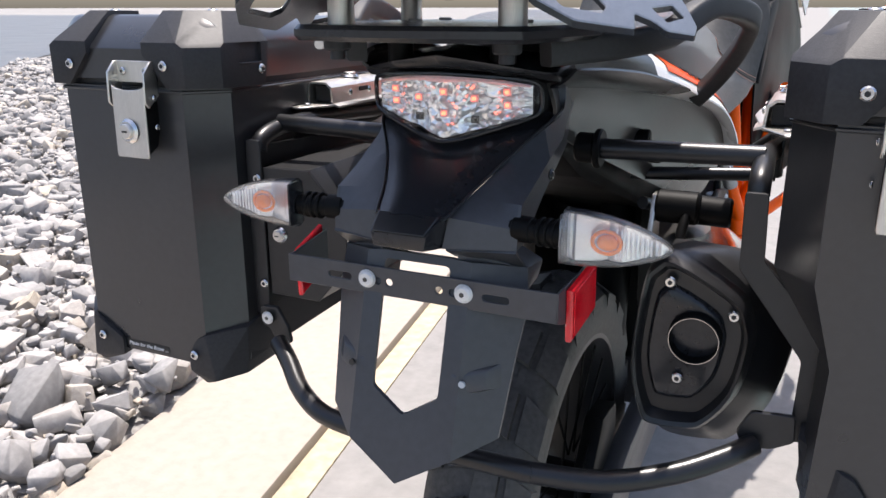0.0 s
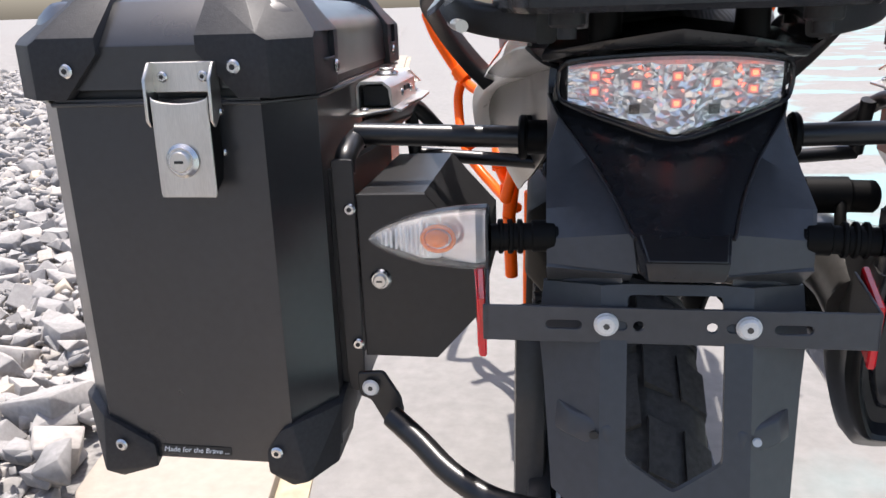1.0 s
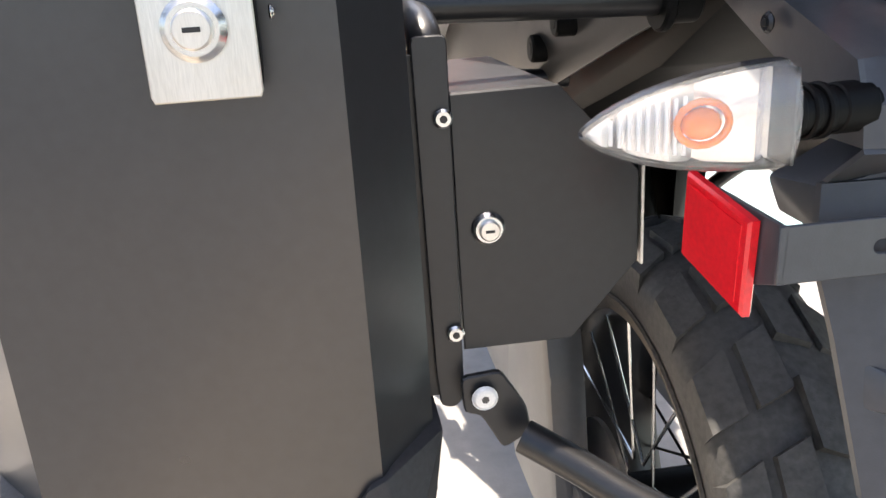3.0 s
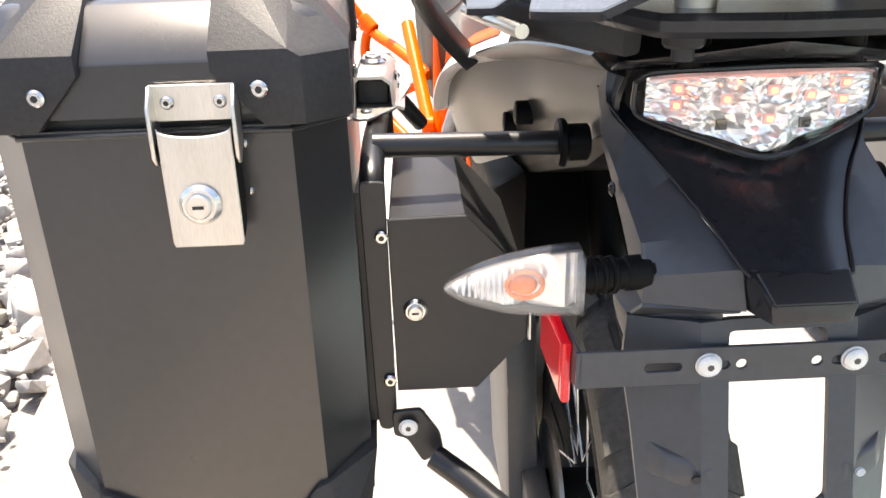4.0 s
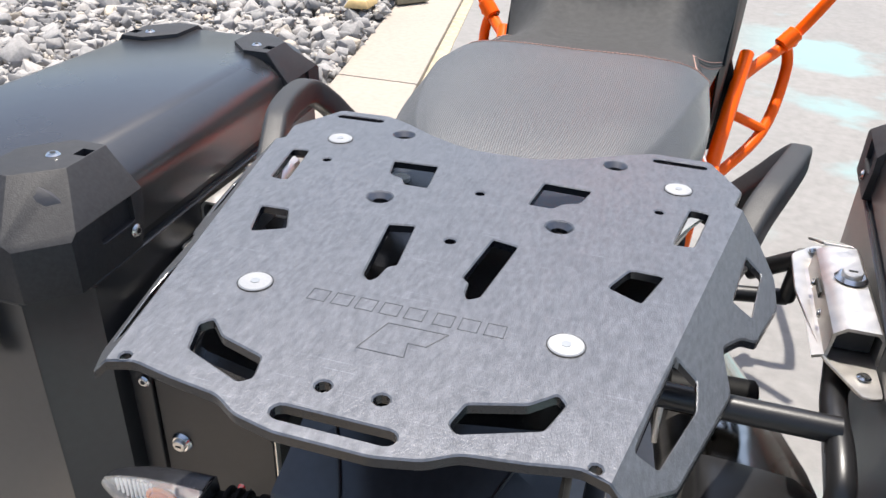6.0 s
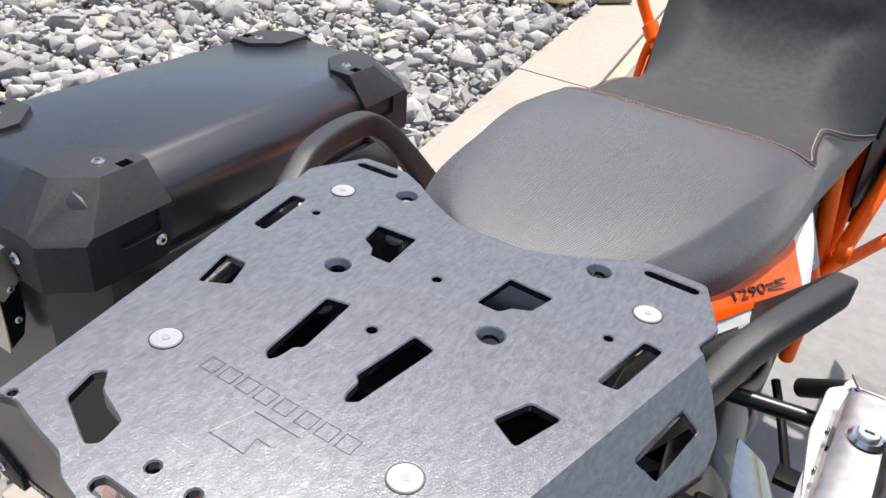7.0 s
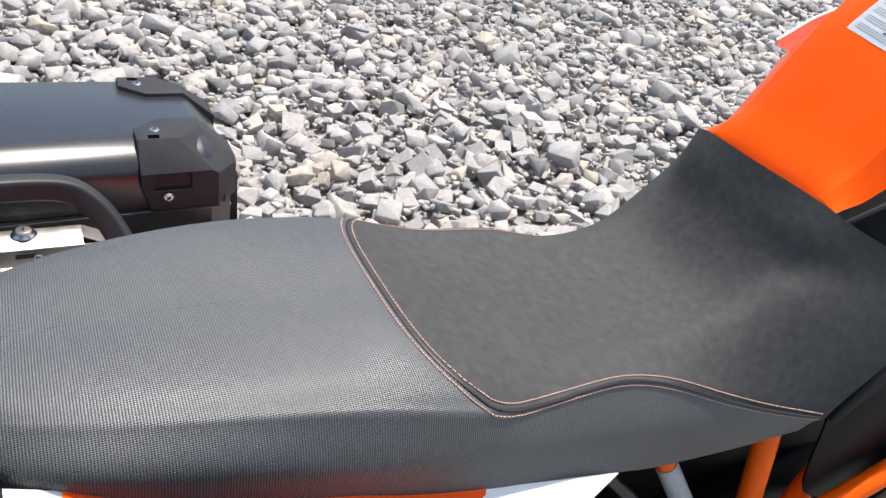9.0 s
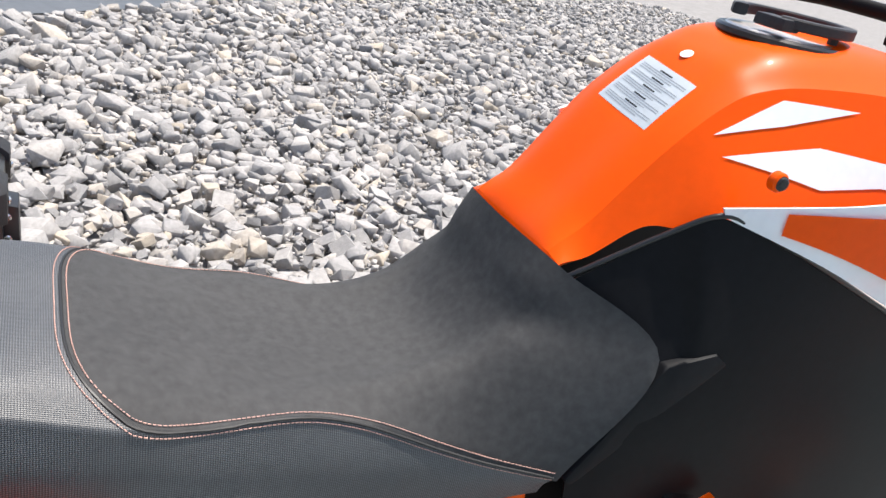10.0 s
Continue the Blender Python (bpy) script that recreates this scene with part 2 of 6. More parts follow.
def add_tube(bm, pts, r, n=14, per=6, flat=None):
    """A bent bar along a smooth line; flat = (width, height) makes it four-sided and soft."""
    line = smooth_line(pts, per) if per > 1 else [Vector(q) for q in pts]
    rings, u = [], None
    for i, p in enumerate(line):
        d = (line[min(i + 1, len(line) - 1)] - line[max(i - 1, 0)]).normalized()
        if u is None:
            u = (Vector((0, 0, 1)).cross(d) if abs(d.z) < 0.9 else d.orthogonal()).normalized()
        u = (u - d * u.dot(d)).normalized()
        v = d.cross(u)
        ring = []
        for k in range(n):
            a = (k + 0.5) * 2 * math.pi / n
            c, s = math.cos(a), math.sin(a)
            if flat:
                e = 0.35
                q = u * (math.copysign(abs(c) ** e, c) * flat[0] / 2) + v * (math.copysign(abs(s) ** e, s) * flat[1] / 2)
            else:
                q = (u * c + v * s) * r
            ring.append(bm.verts.new(p + q))
        rings.append(ring)
    for r0, r1 in zip(rings, rings[1:]):
        for k in range(n):
            bm.faces.new((r0[k], r0[(k + 1) % n], r1[(k + 1) % n], r1[k]))
    bm.faces.new(rings[0][::-1])
    bm.faces.new(rings[-1])
    return bm


def add_hull(bm, pts, bevel=0.0, seg=2):
    vs = [bm.verts.new(p) for p in pts]
    r = bmesh.ops.convex_hull(bm, input=vs)
    junk = list({g for g in r["geom_interior"] + r["geom_unused"] if isinstance(g, bmesh.types.BMVert) and g.is_valid})
    if junk:
        bmesh.ops.delete(bm, geom=junk, context='VERTS')
    bmesh.ops.dissolve_limit(bm, angle_limit=radians(4), verts=[v for v in vs if v.is_valid], edges=list({e for v in vs if v.is_valid for e in v.link_edges}))
    if bevel:
        es = list({e for v in vs if v.is_valid for e in v.link_edges})
        bmesh.ops.bevel(bm, geom=es, offset=bevel, segments=seg, affect='EDGES', profile=0.6, clamp_overlap=True)
    return bm


def add_cut_block(bm, planes, bevel=0.0, put=None):
    """A faceted solid: the space behind all planes, each given as (normal, a point on it)."""
    ns = [Vector(n).normalized() for n, _ in planes]
    ds = [n.dot(Vector(p)) for n, (_, p) in zip(ns, planes)]
    pts = []
    for i, j, k in itertools.combinations(range(len(ns)), 3):
        m3 = Matrix((ns[i], ns[j], ns[k]))
        if abs(m3.determinant()) < 1e-5:
            continue
        q = m3.inverted() @ Vector((ds[i], ds[j], ds[k]))
        if all(n.dot(q) < d + 1e-6 for n, d in zip(ns, ds)) and all((q - o).length > 1e-5 for o in pts):
            pts.append(q)
    return add_hull(bm, put(pts) if put else pts, bevel)


def add_prism(bm, outline, vec, holes=(), bevel=0.0):
    """A plate: a closed outline of 3D points, with holes, thickened along vec; the front rim is chamfered."""
    edges, loops = [], []
    for loop in (outline, *holes):
        vs = [bm.verts.new(p) for p in loop]
        loops.append(vs)
        edges += [bm.edges.new((vs[i], vs[(i + 1) % len(vs)])) for i in range(len(vs))]
    if holes:
        r = bmesh.ops.triangle_fill(bm, edges=edges, use_beauty=True)
        faces = [g for g in r["geom"] if isinstance(g, bmesh.types.BMFace)]
    else:
        faces = [bm.faces.new(loops[0])]
    r = bmesh.ops.extrude_face_region(bm, geom=faces)
    top = [g for g in r["geom"] if isinstance(g, bmesh.types.BMVert)]
    bmesh.ops.translate(bm, verts=top, vec=vec)
    if bevel:
        rim = [e for e in edges if e.is_valid]
        back = [e for v in top for e in v.link_edges if all(w in top for w in e.verts) and sum(1 for f in e.link_faces if all(x in top for x in f.verts)) == 1]
        bmesh.ops.bevel(bm, geom=list(set(rim) | set(back)), offset=bevel, segments=1, affect='EDGES')
    return bm


def grid_of(rows, nu, nv):
    """A smooth sheet through rows of points, as a table of finer points."""
    fine = [smooth_line(r, nv) for r in rows]
    cols = [smooth_line([r[j] for r in fine], nu) for j in range(len(fine[0]))]
    return [[cols[j][i] for j in range(len(cols))] for i in range(len(cols[0]))]


def add_grid(bm, g, thick=0.0):
    vs = [[bm.verts.new(p) for p in r] for r in g]
    faces = [bm.faces.new((vs[i][j], vs[i][j + 1], vs[i + 1][j + 1], vs[i + 1][j])) for i in range(len(g) - 1) for j in range(len(g[0]) - 1)]
    if thick:
        bmesh.ops.recalc_face_normals(bm, faces=faces)
        bmesh.ops.solidify(bm, geom=faces, thickness=thick)
    return bm


def add_shell(bm, g, off):
    """A sheet, its copy moved by off, and the walls between their rims."""
    off = Vector(off)
    a = [[bm.verts.new(p) for p in r] for r in g]
    b = [[bm.verts.new(p + off) for p in r] for r in g]
    n, m = len(g), len(g[0])
    for i in range(n - 1):
        for j in range(m - 1):
            bm.faces.new((a[i][j], a[i][j + 1], a[i + 1][j + 1], a[i + 1][j]))
            bm.faces.new((b[i][j], b[i + 1][j], b[i + 1][j + 1], b[i][j + 1]))
    rim = [(i, 0) for i in range(n)] + [(n - 1, j) for j in range(1, m)] + [(i, m - 1) for i in range(n - 2, -1, -1)] + [(0, j) for j in range(m - 2, 0, -1)]
    for (i, j), (k, l) in zip(rim, rim[1:] + rim[:1]):
        bm.faces.new((a[i][j], a[k][l], b[k][l], b[i][j]))
    return bm


def both(rows):
    """Half-profiles from the middle outwards, made whole by mirroring in x."""
    return [[(-x, y, z) for x, y, z in reversed(r[1:])] + list(r) for r in rows]


def screw_mesh(r, h, socket):
    bm = bm_new()
    add_cyl(bm, (0, 0, 0), (0, 0, h), r, 16, bevel=r * 0.25)
    add_cyl(bm, (0, 0, h - 0.0002), (0, 0, h + 0.0004), r * 0.62, 16)
    bmesh.ops.recalc_face_normals(bm, faces=bm.faces)
    me = bpy.data.meshes.new("screw")
    n0 = len(bm.faces)
    add_cyl(bm, (0, 0, h - 0.0001), (0, 0, h + 0.0007), socket, 6)
    bm.faces.ensure_lookup_table()
    for f in bm.faces[n0:]:
        f.material_index = 1
    bm.to_mesh(me)
    bm.free()
    me.materials.append(M_CHROME)
    me.materials.append(M_INK)
    me.polygons.foreach_set("use_smooth", [True] * len(me.polygons))
    me.set_sharp_from_angle(angle=radians(35))
    return me


SCREW = screw_mesh(0.0062, 0.0035, 0.0026)
DARKSCREW = SCREW.copy()
DARKSCREW.materials[0] = M_TAIL
BIGBOLT = screw_mesh(0.0085, 0.0036, 0.0026)
BIGBOLT.materials[0] = M_BOLT
BIGBOLT.materials[1] = M_GREYP


def screw(at, d, parent, data=None, name="screw", size=1.0):
    ob = new(name, data or SCREW)
    ob.parent = parent
    q = Vector(d).normalized().to_track_quat('Z', 'Y')
    ob.matrix_basis = Matrix.LocRotScale(Vector(at) - ORIG[parent.name], q, (size, size, size))
    return ob


# ---- ground, kerb, road ----
def ground_material():
    """Pale worn concrete with faded cyan paint."""
    m = mat("worn_concrete_paving", (0.215, 0.207, 0.197), 0.8, vary=0.14, scale=6, bump=0.5, bscale=150)
    n, l = m.node_tree.nodes, m.node_tree.links
    b = n["Principled BSDF"]
    old = b.inputs["Base Color"].links[0].from_socket
    tc, no = n.new("ShaderNodeTexCoord"), n.new("ShaderNodeTexNoise")
    no.inputs["Scale"].default_value, no.inputs["Detail"].default_value = 1.1, 6
    l.new(tc.outputs["Object"], no.inputs[0])
    sep, edge = n.new("ShaderNodeSeparateXYZ"), n.new("ShaderNodeMapRange")
    l.new(tc.outputs["Object"], sep.inputs[0])
    edge.inputs[1].default_value, edge.inputs[2].default_value = 0.35, 0.9
    l.new(sep.outputs[0], edge.inputs[0])
    r = n.new("ShaderNodeMapRange")
    r.inputs[1].default_value, r.inputs[2].default_value = 0.50, 0.58
    l.new(no.outputs[0], r.inputs[0])
    both_ = n.new("ShaderNodeMath")
    both_.operation = 'MULTIPLY'
    l.new(r.outputs[0], both_.inputs[0])
    l.new(edge.outputs[0], both_.inputs[1])
    mix = n.new("ShaderNodeMix")
    mix.data_type = 'RGBA'
    l.new(both_.outputs[0], mix.inputs["Factor"])
    l.new(old, mix.inputs["A"])
    mix.inputs["B"].default_value = (0.21, 0.33, 0.33, 1)
    l.new(mix.outputs["Result"], b.inputs["Base Color"])
    return m


bm = bm_new()
S = 400.0
vs = [bm.verts.new((x, y, GROUND)) for x, y in ((-S, -S), (S, -S), (S, S), (-S, S))]
bm.faces.new(vs)
ground = tagged(part("ground", bm, ground_material(), None, smooth=0), "pale worn concrete paving with faded cyan paint patches", "ground", kind="structure")


def kerb_x(y, edge):
    """The two long edges of the kerb, which runs slightly askew of the machine."""
    return (-0.99 if edge else -0.555) - 0.168 * y


KERB_TOP = -0.03
kerb = thing("kerb", (-0.8, 0, GROUND), "cream-painted concrete kerb between gravel and paving", "kerb", kind="structure")
y = -5.98
for k in range(7):
    y1 = y + 3.10
    bm = bm_new()
    a, b_ = y + 0.004, y1 - 0.004
    add_hull(bm, [(kerb_x(t, e), t, z) for t in (a, b_) for e in (0, 1) for z in (GROUND - 0.02, KERB_TOP)] , 0.012, 2)
    part("kerbstone", bm, M_KERB, kerb)
    y = y1
# a low mottled beige strip on the paving side of the kerb
bm = bm_new()
add_hull(bm, [(kerb_x(t, 0) + o, t, z) for t in (-5.9, 15.7) for o in (-0.01, 0.075) for z in (GROUND - 0.02, GROUND + 0.006)], 0.003)
part("gutter_strip", bm, mat("beige_kerb_foot", (0.40, 0.34, 0.24), 0.8, vary=0.3, scale=6, bump=0.5, bscale=120), kerb, "mottled beige strip along the kerb foot")


def far_line(k):
    """The far rim of the gravel, where a road begins."""
    return (-5.56 - 0.64 * k, 0.41 + 0.77 * k)


bm = bm_new()
p = [far_line(-14), far_line(90), (-200, 60), (-200, -60)]
bm.faces.new([bm.verts.new((x, y, GROUND + 0.03)) for x, y in p])
tagged(part("road", bm, mat("blue_grey_asphalt", (0.085, 0.092, 0.10), 0.5, vary=0.2, scale=4, bump=0.5, bscale=120), None, smooth=0), "blue-grey asphalt road beyond the gravel", "road", kind="structure")

# ---- panniers ----
X0 = -0.005     # the machine's middle plane


def pannier(side):
    def S_(pts):
        pts = [(x, y, z - 0.009 * min(1.0, max(0.0, (z - 0.93) / 0.03))) for x, y, z in pts]
        if side > 0:
            return [(X0 + side * -(x - X0), y, z) for x, y, z in pts]
        # the left one tapers outwards towards its front end, which hangs a little low
        return [(x - 0.003 - 0.055 * (y - 0.05) * max(0.0, (x + 0.62) / 0.32), y + 0.005, z - 0.012 * (y - 0.05)) for x, y, z in pts]

    def sx(x, y=0.05):
        return S_([(x, y, 0)])[0][0]
    cut = side > 0
    th = thing("pannier", (sx(-0.42), 0.3, 0.5), ("black aluminium pannier with a lower inner cut-out" if cut else "black aluminium pannier with grey steel latch and grained corner caps"), "pannier", "panniers on the motorcycle")
    XO, XI, YB, YF, ZB, ZS, ZT = -0.567, -0.302, 0.056, 0.604, 0.512, 0.874, 0.966
    # the body: rings from the rear wall to the front wall, upright edges cut at an angle
    def ring(y, din, dout):
        if cut:
            o = [(XO + dout, ZB + 0.01), (XO + dout, ZS), (XI - din, ZS), (XI - din, 0.735), (-0.350 - din * 0.3, 0.660), (-0.346 - din * 0.3, ZB + 0.01)]
        else:
            o = [(XO + dout, ZB + 0.01), (XO + dout, ZS), (XI - din, ZS), (XI - din, ZB + 0.01)]
        return S_([(x, y, z) for x, z in o])
    rings = [ring(YB, 0.038, 0.039), ring(YB + 0.001, 0.0375, 0.0385), ring(YB + 0.042, 0.0005, 0.0005), ring(YB + 0.0425, 0, 0), ring(YF - 0.03, 0, 0), ring(YF, 0.025, 0.025)]
    bm = bm_new()
    rv = [[bm.verts.new(q) for q in r] for r in rings]
    n = len(rv[0])
    for r0, r1 in zip(rv, rv[1:]):
        for k in range(n):
            bm.faces.new((r0[k], r0[(k + 1) % n], r1[(k + 1) % n], r1[k]))
    bm.faces.new(rv[0][::-1])
    bm.faces.new(rv[-1])
    part("body", bm, M_PANEL, th, smooth=18)
    # the seal and the gap under the lid
    bm = bm_new()
    add_hull(bm, S_([(XO + 0.037, YB + 0.006, z) for z in (ZS - 0.002, ZS + 0.010)] + [(XO + 0.003, YB + 0.045, z) for z in (ZS - 0.002, ZS + 0.010)] + [(XI - 0.036, YB + 0.006, z) for z in (ZS - 0.002, ZS + 0.010)] + [(XI - 0.003, YB + 0.045, z) for z in (ZS - 0.002, ZS + 0.010)] + [(x, YF - 0.01, z) for x in (XO + 0.004, XI - 0.004) for z in (ZS - 0.002, ZS + 0.010)]), 0.001, 1)
    part("seal", bm, M_INK, th, "black rubber seal under the lid")
    # a lighter rolled rim below the seal
    bm = bm_new()
    add_tube(bm, S_([(XO - 0.001, YF - 0.02, ZS - 0.004), (XO - 0.0008, YB + 0.042, ZS - 0.004), (XO + 0.037, YB - 0.0015, ZS - 0.004), (XI - 0.037, YB - 0.0015, ZS - 0.004), (XI + 0.0008, YB + 0.042, ZS - 0.004), (XI + 0.0008, YF - 0.02, ZS - 0.004)]), 0.0022, 8, 1)
    part("rim", bm, M_PANEL, th)
    # the lid: rounded along its length, sloped at both ends
    def lid_ring(y, top, din, dout):
        r, pts = 0.056, [(XO + dout, ZS + 0.008)]
        h = top - (ZS + 0.010)
        rr = min(r, h * 0.62)
        for k in range(7):
            a = math.pi - k * math.pi / 12
            pts.append((XO + dout + 0.6 * rr + 0.6 * rr * math.cos(a), top - rr + rr * math.sin(a)))
        for k in range(9):
            a = math.pi / 2 - k * math.pi / 16
            pts.append((XI - din - rr + rr * math.cos(a), top - rr + rr * math.sin(a)))
        pts.append((XI - din, ZS + 0.008))
        return S_([(x, y, z) for x, z in pts])
    bm = bm_new()
    lr = [lid_ring(YB - 0.001, 0.918, 0.034, 0.035), lid_ring(YB, 0.920, 0.033, 0.034), lid_ring(YB + 0.034, ZT - 0.003, 0.008, 0.008), lid_ring(YB + 0.042, ZT, 0.001, 0.0), lid_ring(YF - 0.04, ZT, 0.001, 0.0), lid_ring(YF - 0.032, ZT - 0.003, 0.004, 0.002), lid_ring(YF + 0.001, 0.920, 0.02, 0.01)]
    rv = [[bm.verts.new(q) for q in r] for r in lr]
    n = len(rv[0])
    for r0, r1 in zip(rv, rv[1:]):
        for k in range(n):
            bm.faces.new((r0[k], r0[(k + 1) % n], r1[(k + 1) % n], r1[k]))
    bm.faces.new(rv[0][::-1])
    bm.faces.new(rv[-1])
    part("lid", bm, M_PANEL, th, smooth=25)
    # grained corner caps: the same corner turned to four places at the top and four at the bottom
    def corner(fx, fy, top):
        cx, cy = (XO + XI) / 2, (YB + YF) / 2
        if top:
            planes = [((0, -1, 0), (0, 0.0488, 0)), ((1, 0, 0), (-0.2962, 0, 0)), ((0, 0, 1), (0, 0, 0.9708)), ((0, 0, -1), (0, 0, 0.8745)), ((-1, 0, 0), (-0.390, 0, 0)), ((0, 1, 0), (0, 0.174, 0)),
                      ((0.67, -0.74, 0), (-0.3135, 0.0625, 0)), ((0, -0.72, 0.69), (0, 0.0488, 0.926)), ((0.84, 0, 0.54), (-0.2962, 0, 0.926)), ((0.46, -0.52, 0.72), (-0.3135, 0.0625, 0.921)),
                      ((-0.75, 0, -0.66), (-0.372, 0, 0.892)), ((0, 0.95, -0.30), (0, 0.166, 0.885)), ((-0.70, 0.70, 0.1), (-0.372, 0.160, 0.970)), ((0.5, 0.8, 0.35), (-0.312, 0.172, 0.955))]
        else:
            w = 0.0 if fx > 0 else 0.022
            q = [(-0.366 - w, 0.050, 0.514), (-0.366 - w, 0.050, 0.538), (-0.350, 0.050, 0.561), (-0.338, 0.051, 0.566), (-0.328, 0.054, 0.503), (-0.297, 0.090, 0.572), (-0.297, 0.150, 0.585), (-0.297, 0.165, 0.55), (-0.306, 0.095, 0.503),
                 (-0.305, 0.160, 0.504), (-0.36, 0.15, 0.506), (-0.345, 0.056, 0.497)]
        if not top:
            q = [((x if fx > 0 else 2 * cx - x), (y if fy > 0 else 2 * cy - y), z) for x, y, z in q]
        if cut and fx > 0 and not top:
            q = [(x - 0.046, y, z) for x, y, z in q]
        bm = bm_new()
        if top:
            add_cut_block(bm, planes, 0.0018)
            # a strap pocket in the side and a slot in the top, sunk into the block
            for lo3, hi3, axis_, deep in (((-1, 0.112, 0.9015), (1, 0.158, 0.9255), (1, 0, 0), 0.0052), ((-0.338, 0.146, -1), (-0.326, 0.160, 2), (0, 0, 1), 0.010)):
                ax3 = Vector(axis_)
                for k in range(3):
                    if not axis_[k]:
                        nrm = [0, 0, 0]
                        nrm[k] = 1
                        for lim in (lo3[k], hi3[k]):
                            bmesh.ops.bisect_plane(bm, geom=bm.verts[:] + bm.edges[:] + bm.faces[:], plane_co=[lim if q == k else 0 for q in range(3)], plane_no=nrm)
                bm.normal_update()
                sunk = [f for f in bm.faces if f.normal.dot(ax3) > 0.95 and all(lo3[k] < f.calc_center_median()[k] < hi3[k] for k in range(3) if not axis_[k])]
                if sunk:
                    ex = bmesh.ops.extrude_face_region(bm, geom=sunk)
                    bmesh.ops.delete(bm, geom=sunk, context='FACES_ONLY')
                    bmesh.ops.translate(bm, verts=[g for g in ex["geom"] if isinstance(g, bmesh.types.BMVert)], vec=-ax3 * deep)
            for v in bm.verts:
                v.co = S_([((v.co.x if fx > 0 else 2 * cx - v.co.x), (v.co.y if fy > 0 else 2 * cy - v.co.y), v.co.z)])[0]
        else:
            add_hull(bm, S_(q), 0.0016, 2)
        cap = part("corner_cap", bm, M_CAP, th, smooth=24)
        if top:
            bm = bm_new()
            add_tube(bm, S_([((x if fx > 0 else 2 * cx - x), (y if fy > 0 else 2 * cy - y), z) for x, y, z in ((-0.2975, 0.112, 0.9015), (-0.2962, 0.116, 0.9010), (-0.2962, 0.154, 0.9010), (-0.2975, 0.158, 0.9015))]), 0.0015, 8, 1)
            part("pocket_ledge", bm, M_CAP, cap)
    for fx in (1, -1):
        for fy in (1, -1):
            corner(fx, fy, True)
            corner(fx, fy, False)
    dn, up = (0, -1, 0), (0, 0, 1)
    for x, z in ((-0.358, 0.900), (-0.508, 0.899), (-0.515, 0.538), (-0.355, 0.538)):
        if cut and z < 0.6 and x > -0.4:
            x -= 0.046
        screw((sx(x), 0.049 if side > 0 else 0.054, z), dn, th)
        screw((sx(x, 0.611), 0.611 if side > 0 else 0.616, z - (0 if side > 0 else 0.007)), (0, 1, 0), th)
    sd_ = -side
    for y in (0.160, 0.468):
        screw((sx(-0.296, y if y < 0.3 else 0.523), y if y < 0.3 else 0.523, 0.892 if y < 0.3 or side > 0 else 0.887), (side * -1 if side < 0 else -1, 0, 0) if side > 0 else (1, 0, 0), th)
    for x, y in ((-0.352, 0.144), (-0.352, 0.516), (-0.517, 0.144), (-0.517, 0.516)):
        screw((sx(x, y), y, 0.9604 if side > 0 else 0.9604 - 0.012 * (y - 0.05)), up, th)
    # the hinge at the front, a folded black bracket
    bm = bm_new()
    add_hull(bm, S_([(x, y, z) for x in (-0.433, -0.373) for y, z in ((0.598, 0.800), (0.598, 0.888), (0.624, 0.882), (0.626, 0.803))]), 0.002, 2)
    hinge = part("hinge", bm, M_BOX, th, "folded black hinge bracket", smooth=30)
    for z in (0.832, 0.866):
        screw((sx(-0.373, 0.614), 0.614, z - 0.006), (-side, 0, 0), hinge)
    # the latch: a folded bracket on the lid, a plate below it with a key lock
    latch_at, dy_ = -0.403, (0.0 if side > 0 else 0.005)
    bm = bm_new()
    add_prism(bm, S_([(latch_at - 0.0275, 0.051, 0.905), (latch_at + 0.0275, 0.051, 0.905), (latch_at + 0.0275, 0.051, 0.880), (latch_at - 0.0275, 0.051, 0.880)]), (0, -0.003, 0), bevel=0.0006)
    for q in (-0.0282, 0.0282):
        add_hull(bm, S_([(latch_at + q + o, y, z) for o in (-0.0014, 0.0014) for y, z in ((0.053, 0.905), (0.044, 0.905), (0.032, 0.892), (0.030, 0.858), (0.036, 0.852), (0.053, 0.866))]), 0.0007, 1)
    latch = part("latch", bm, M_STEEL, th, "brushed stainless steel latch", smooth=25)
    bm = bm_new()
    top_edge = [(latch_at + 0.0250 * math.cos(math.pi * k / 10) * -1, 0.036, 0.878 - 0.006 * math.sin(math.pi * k / 10)) for k in range(11)]
    add_prism(bm, S_(top_edge + [(latch_at + 0.0250, 0.034, 0.796), (latch_at + 0.0236, 0.034, 0.793), (latch_at - 0.0236, 0.034, 0.793), (latch_at - 0.0250, 0.034, 0.796)]), (0, -0.0028, 0), bevel=0.0007)
    plate = part("latch_plate", bm, M_STEEL, latch, smooth=25)
    for o0, o1 in ((0.0230, 0.0256), (-0.0256, -0.0230)):
        bm = bm_new()
        add_hull(bm, S_([(latch_at + o, y, z) for o in (o0, o1) for y, z in ((0.034, 0.872), (0.054, 0.860), (0.054, 0.826), (0.048, 0.806), (0.034, 0.798))]), 0.0006, 1)
        part("latch_side", bm, M_DARK, latch, "dark latch cheek")
    for q in (-0.018, 0.018):
        screw((sx(latch_at + q), 0.048 + dy_, 0.893), dn, latch, size=0.75)
    for z in (0.864, 0.83):
        screw((sx(latch_at + 0.0315), 0.043 + dy_, z), (-side, 0, 0), latch, size=0.6)
    key_lock((sx(-0.404), 0.031 + dy_, 0.825), dn, latch, 0.0125)
    return th


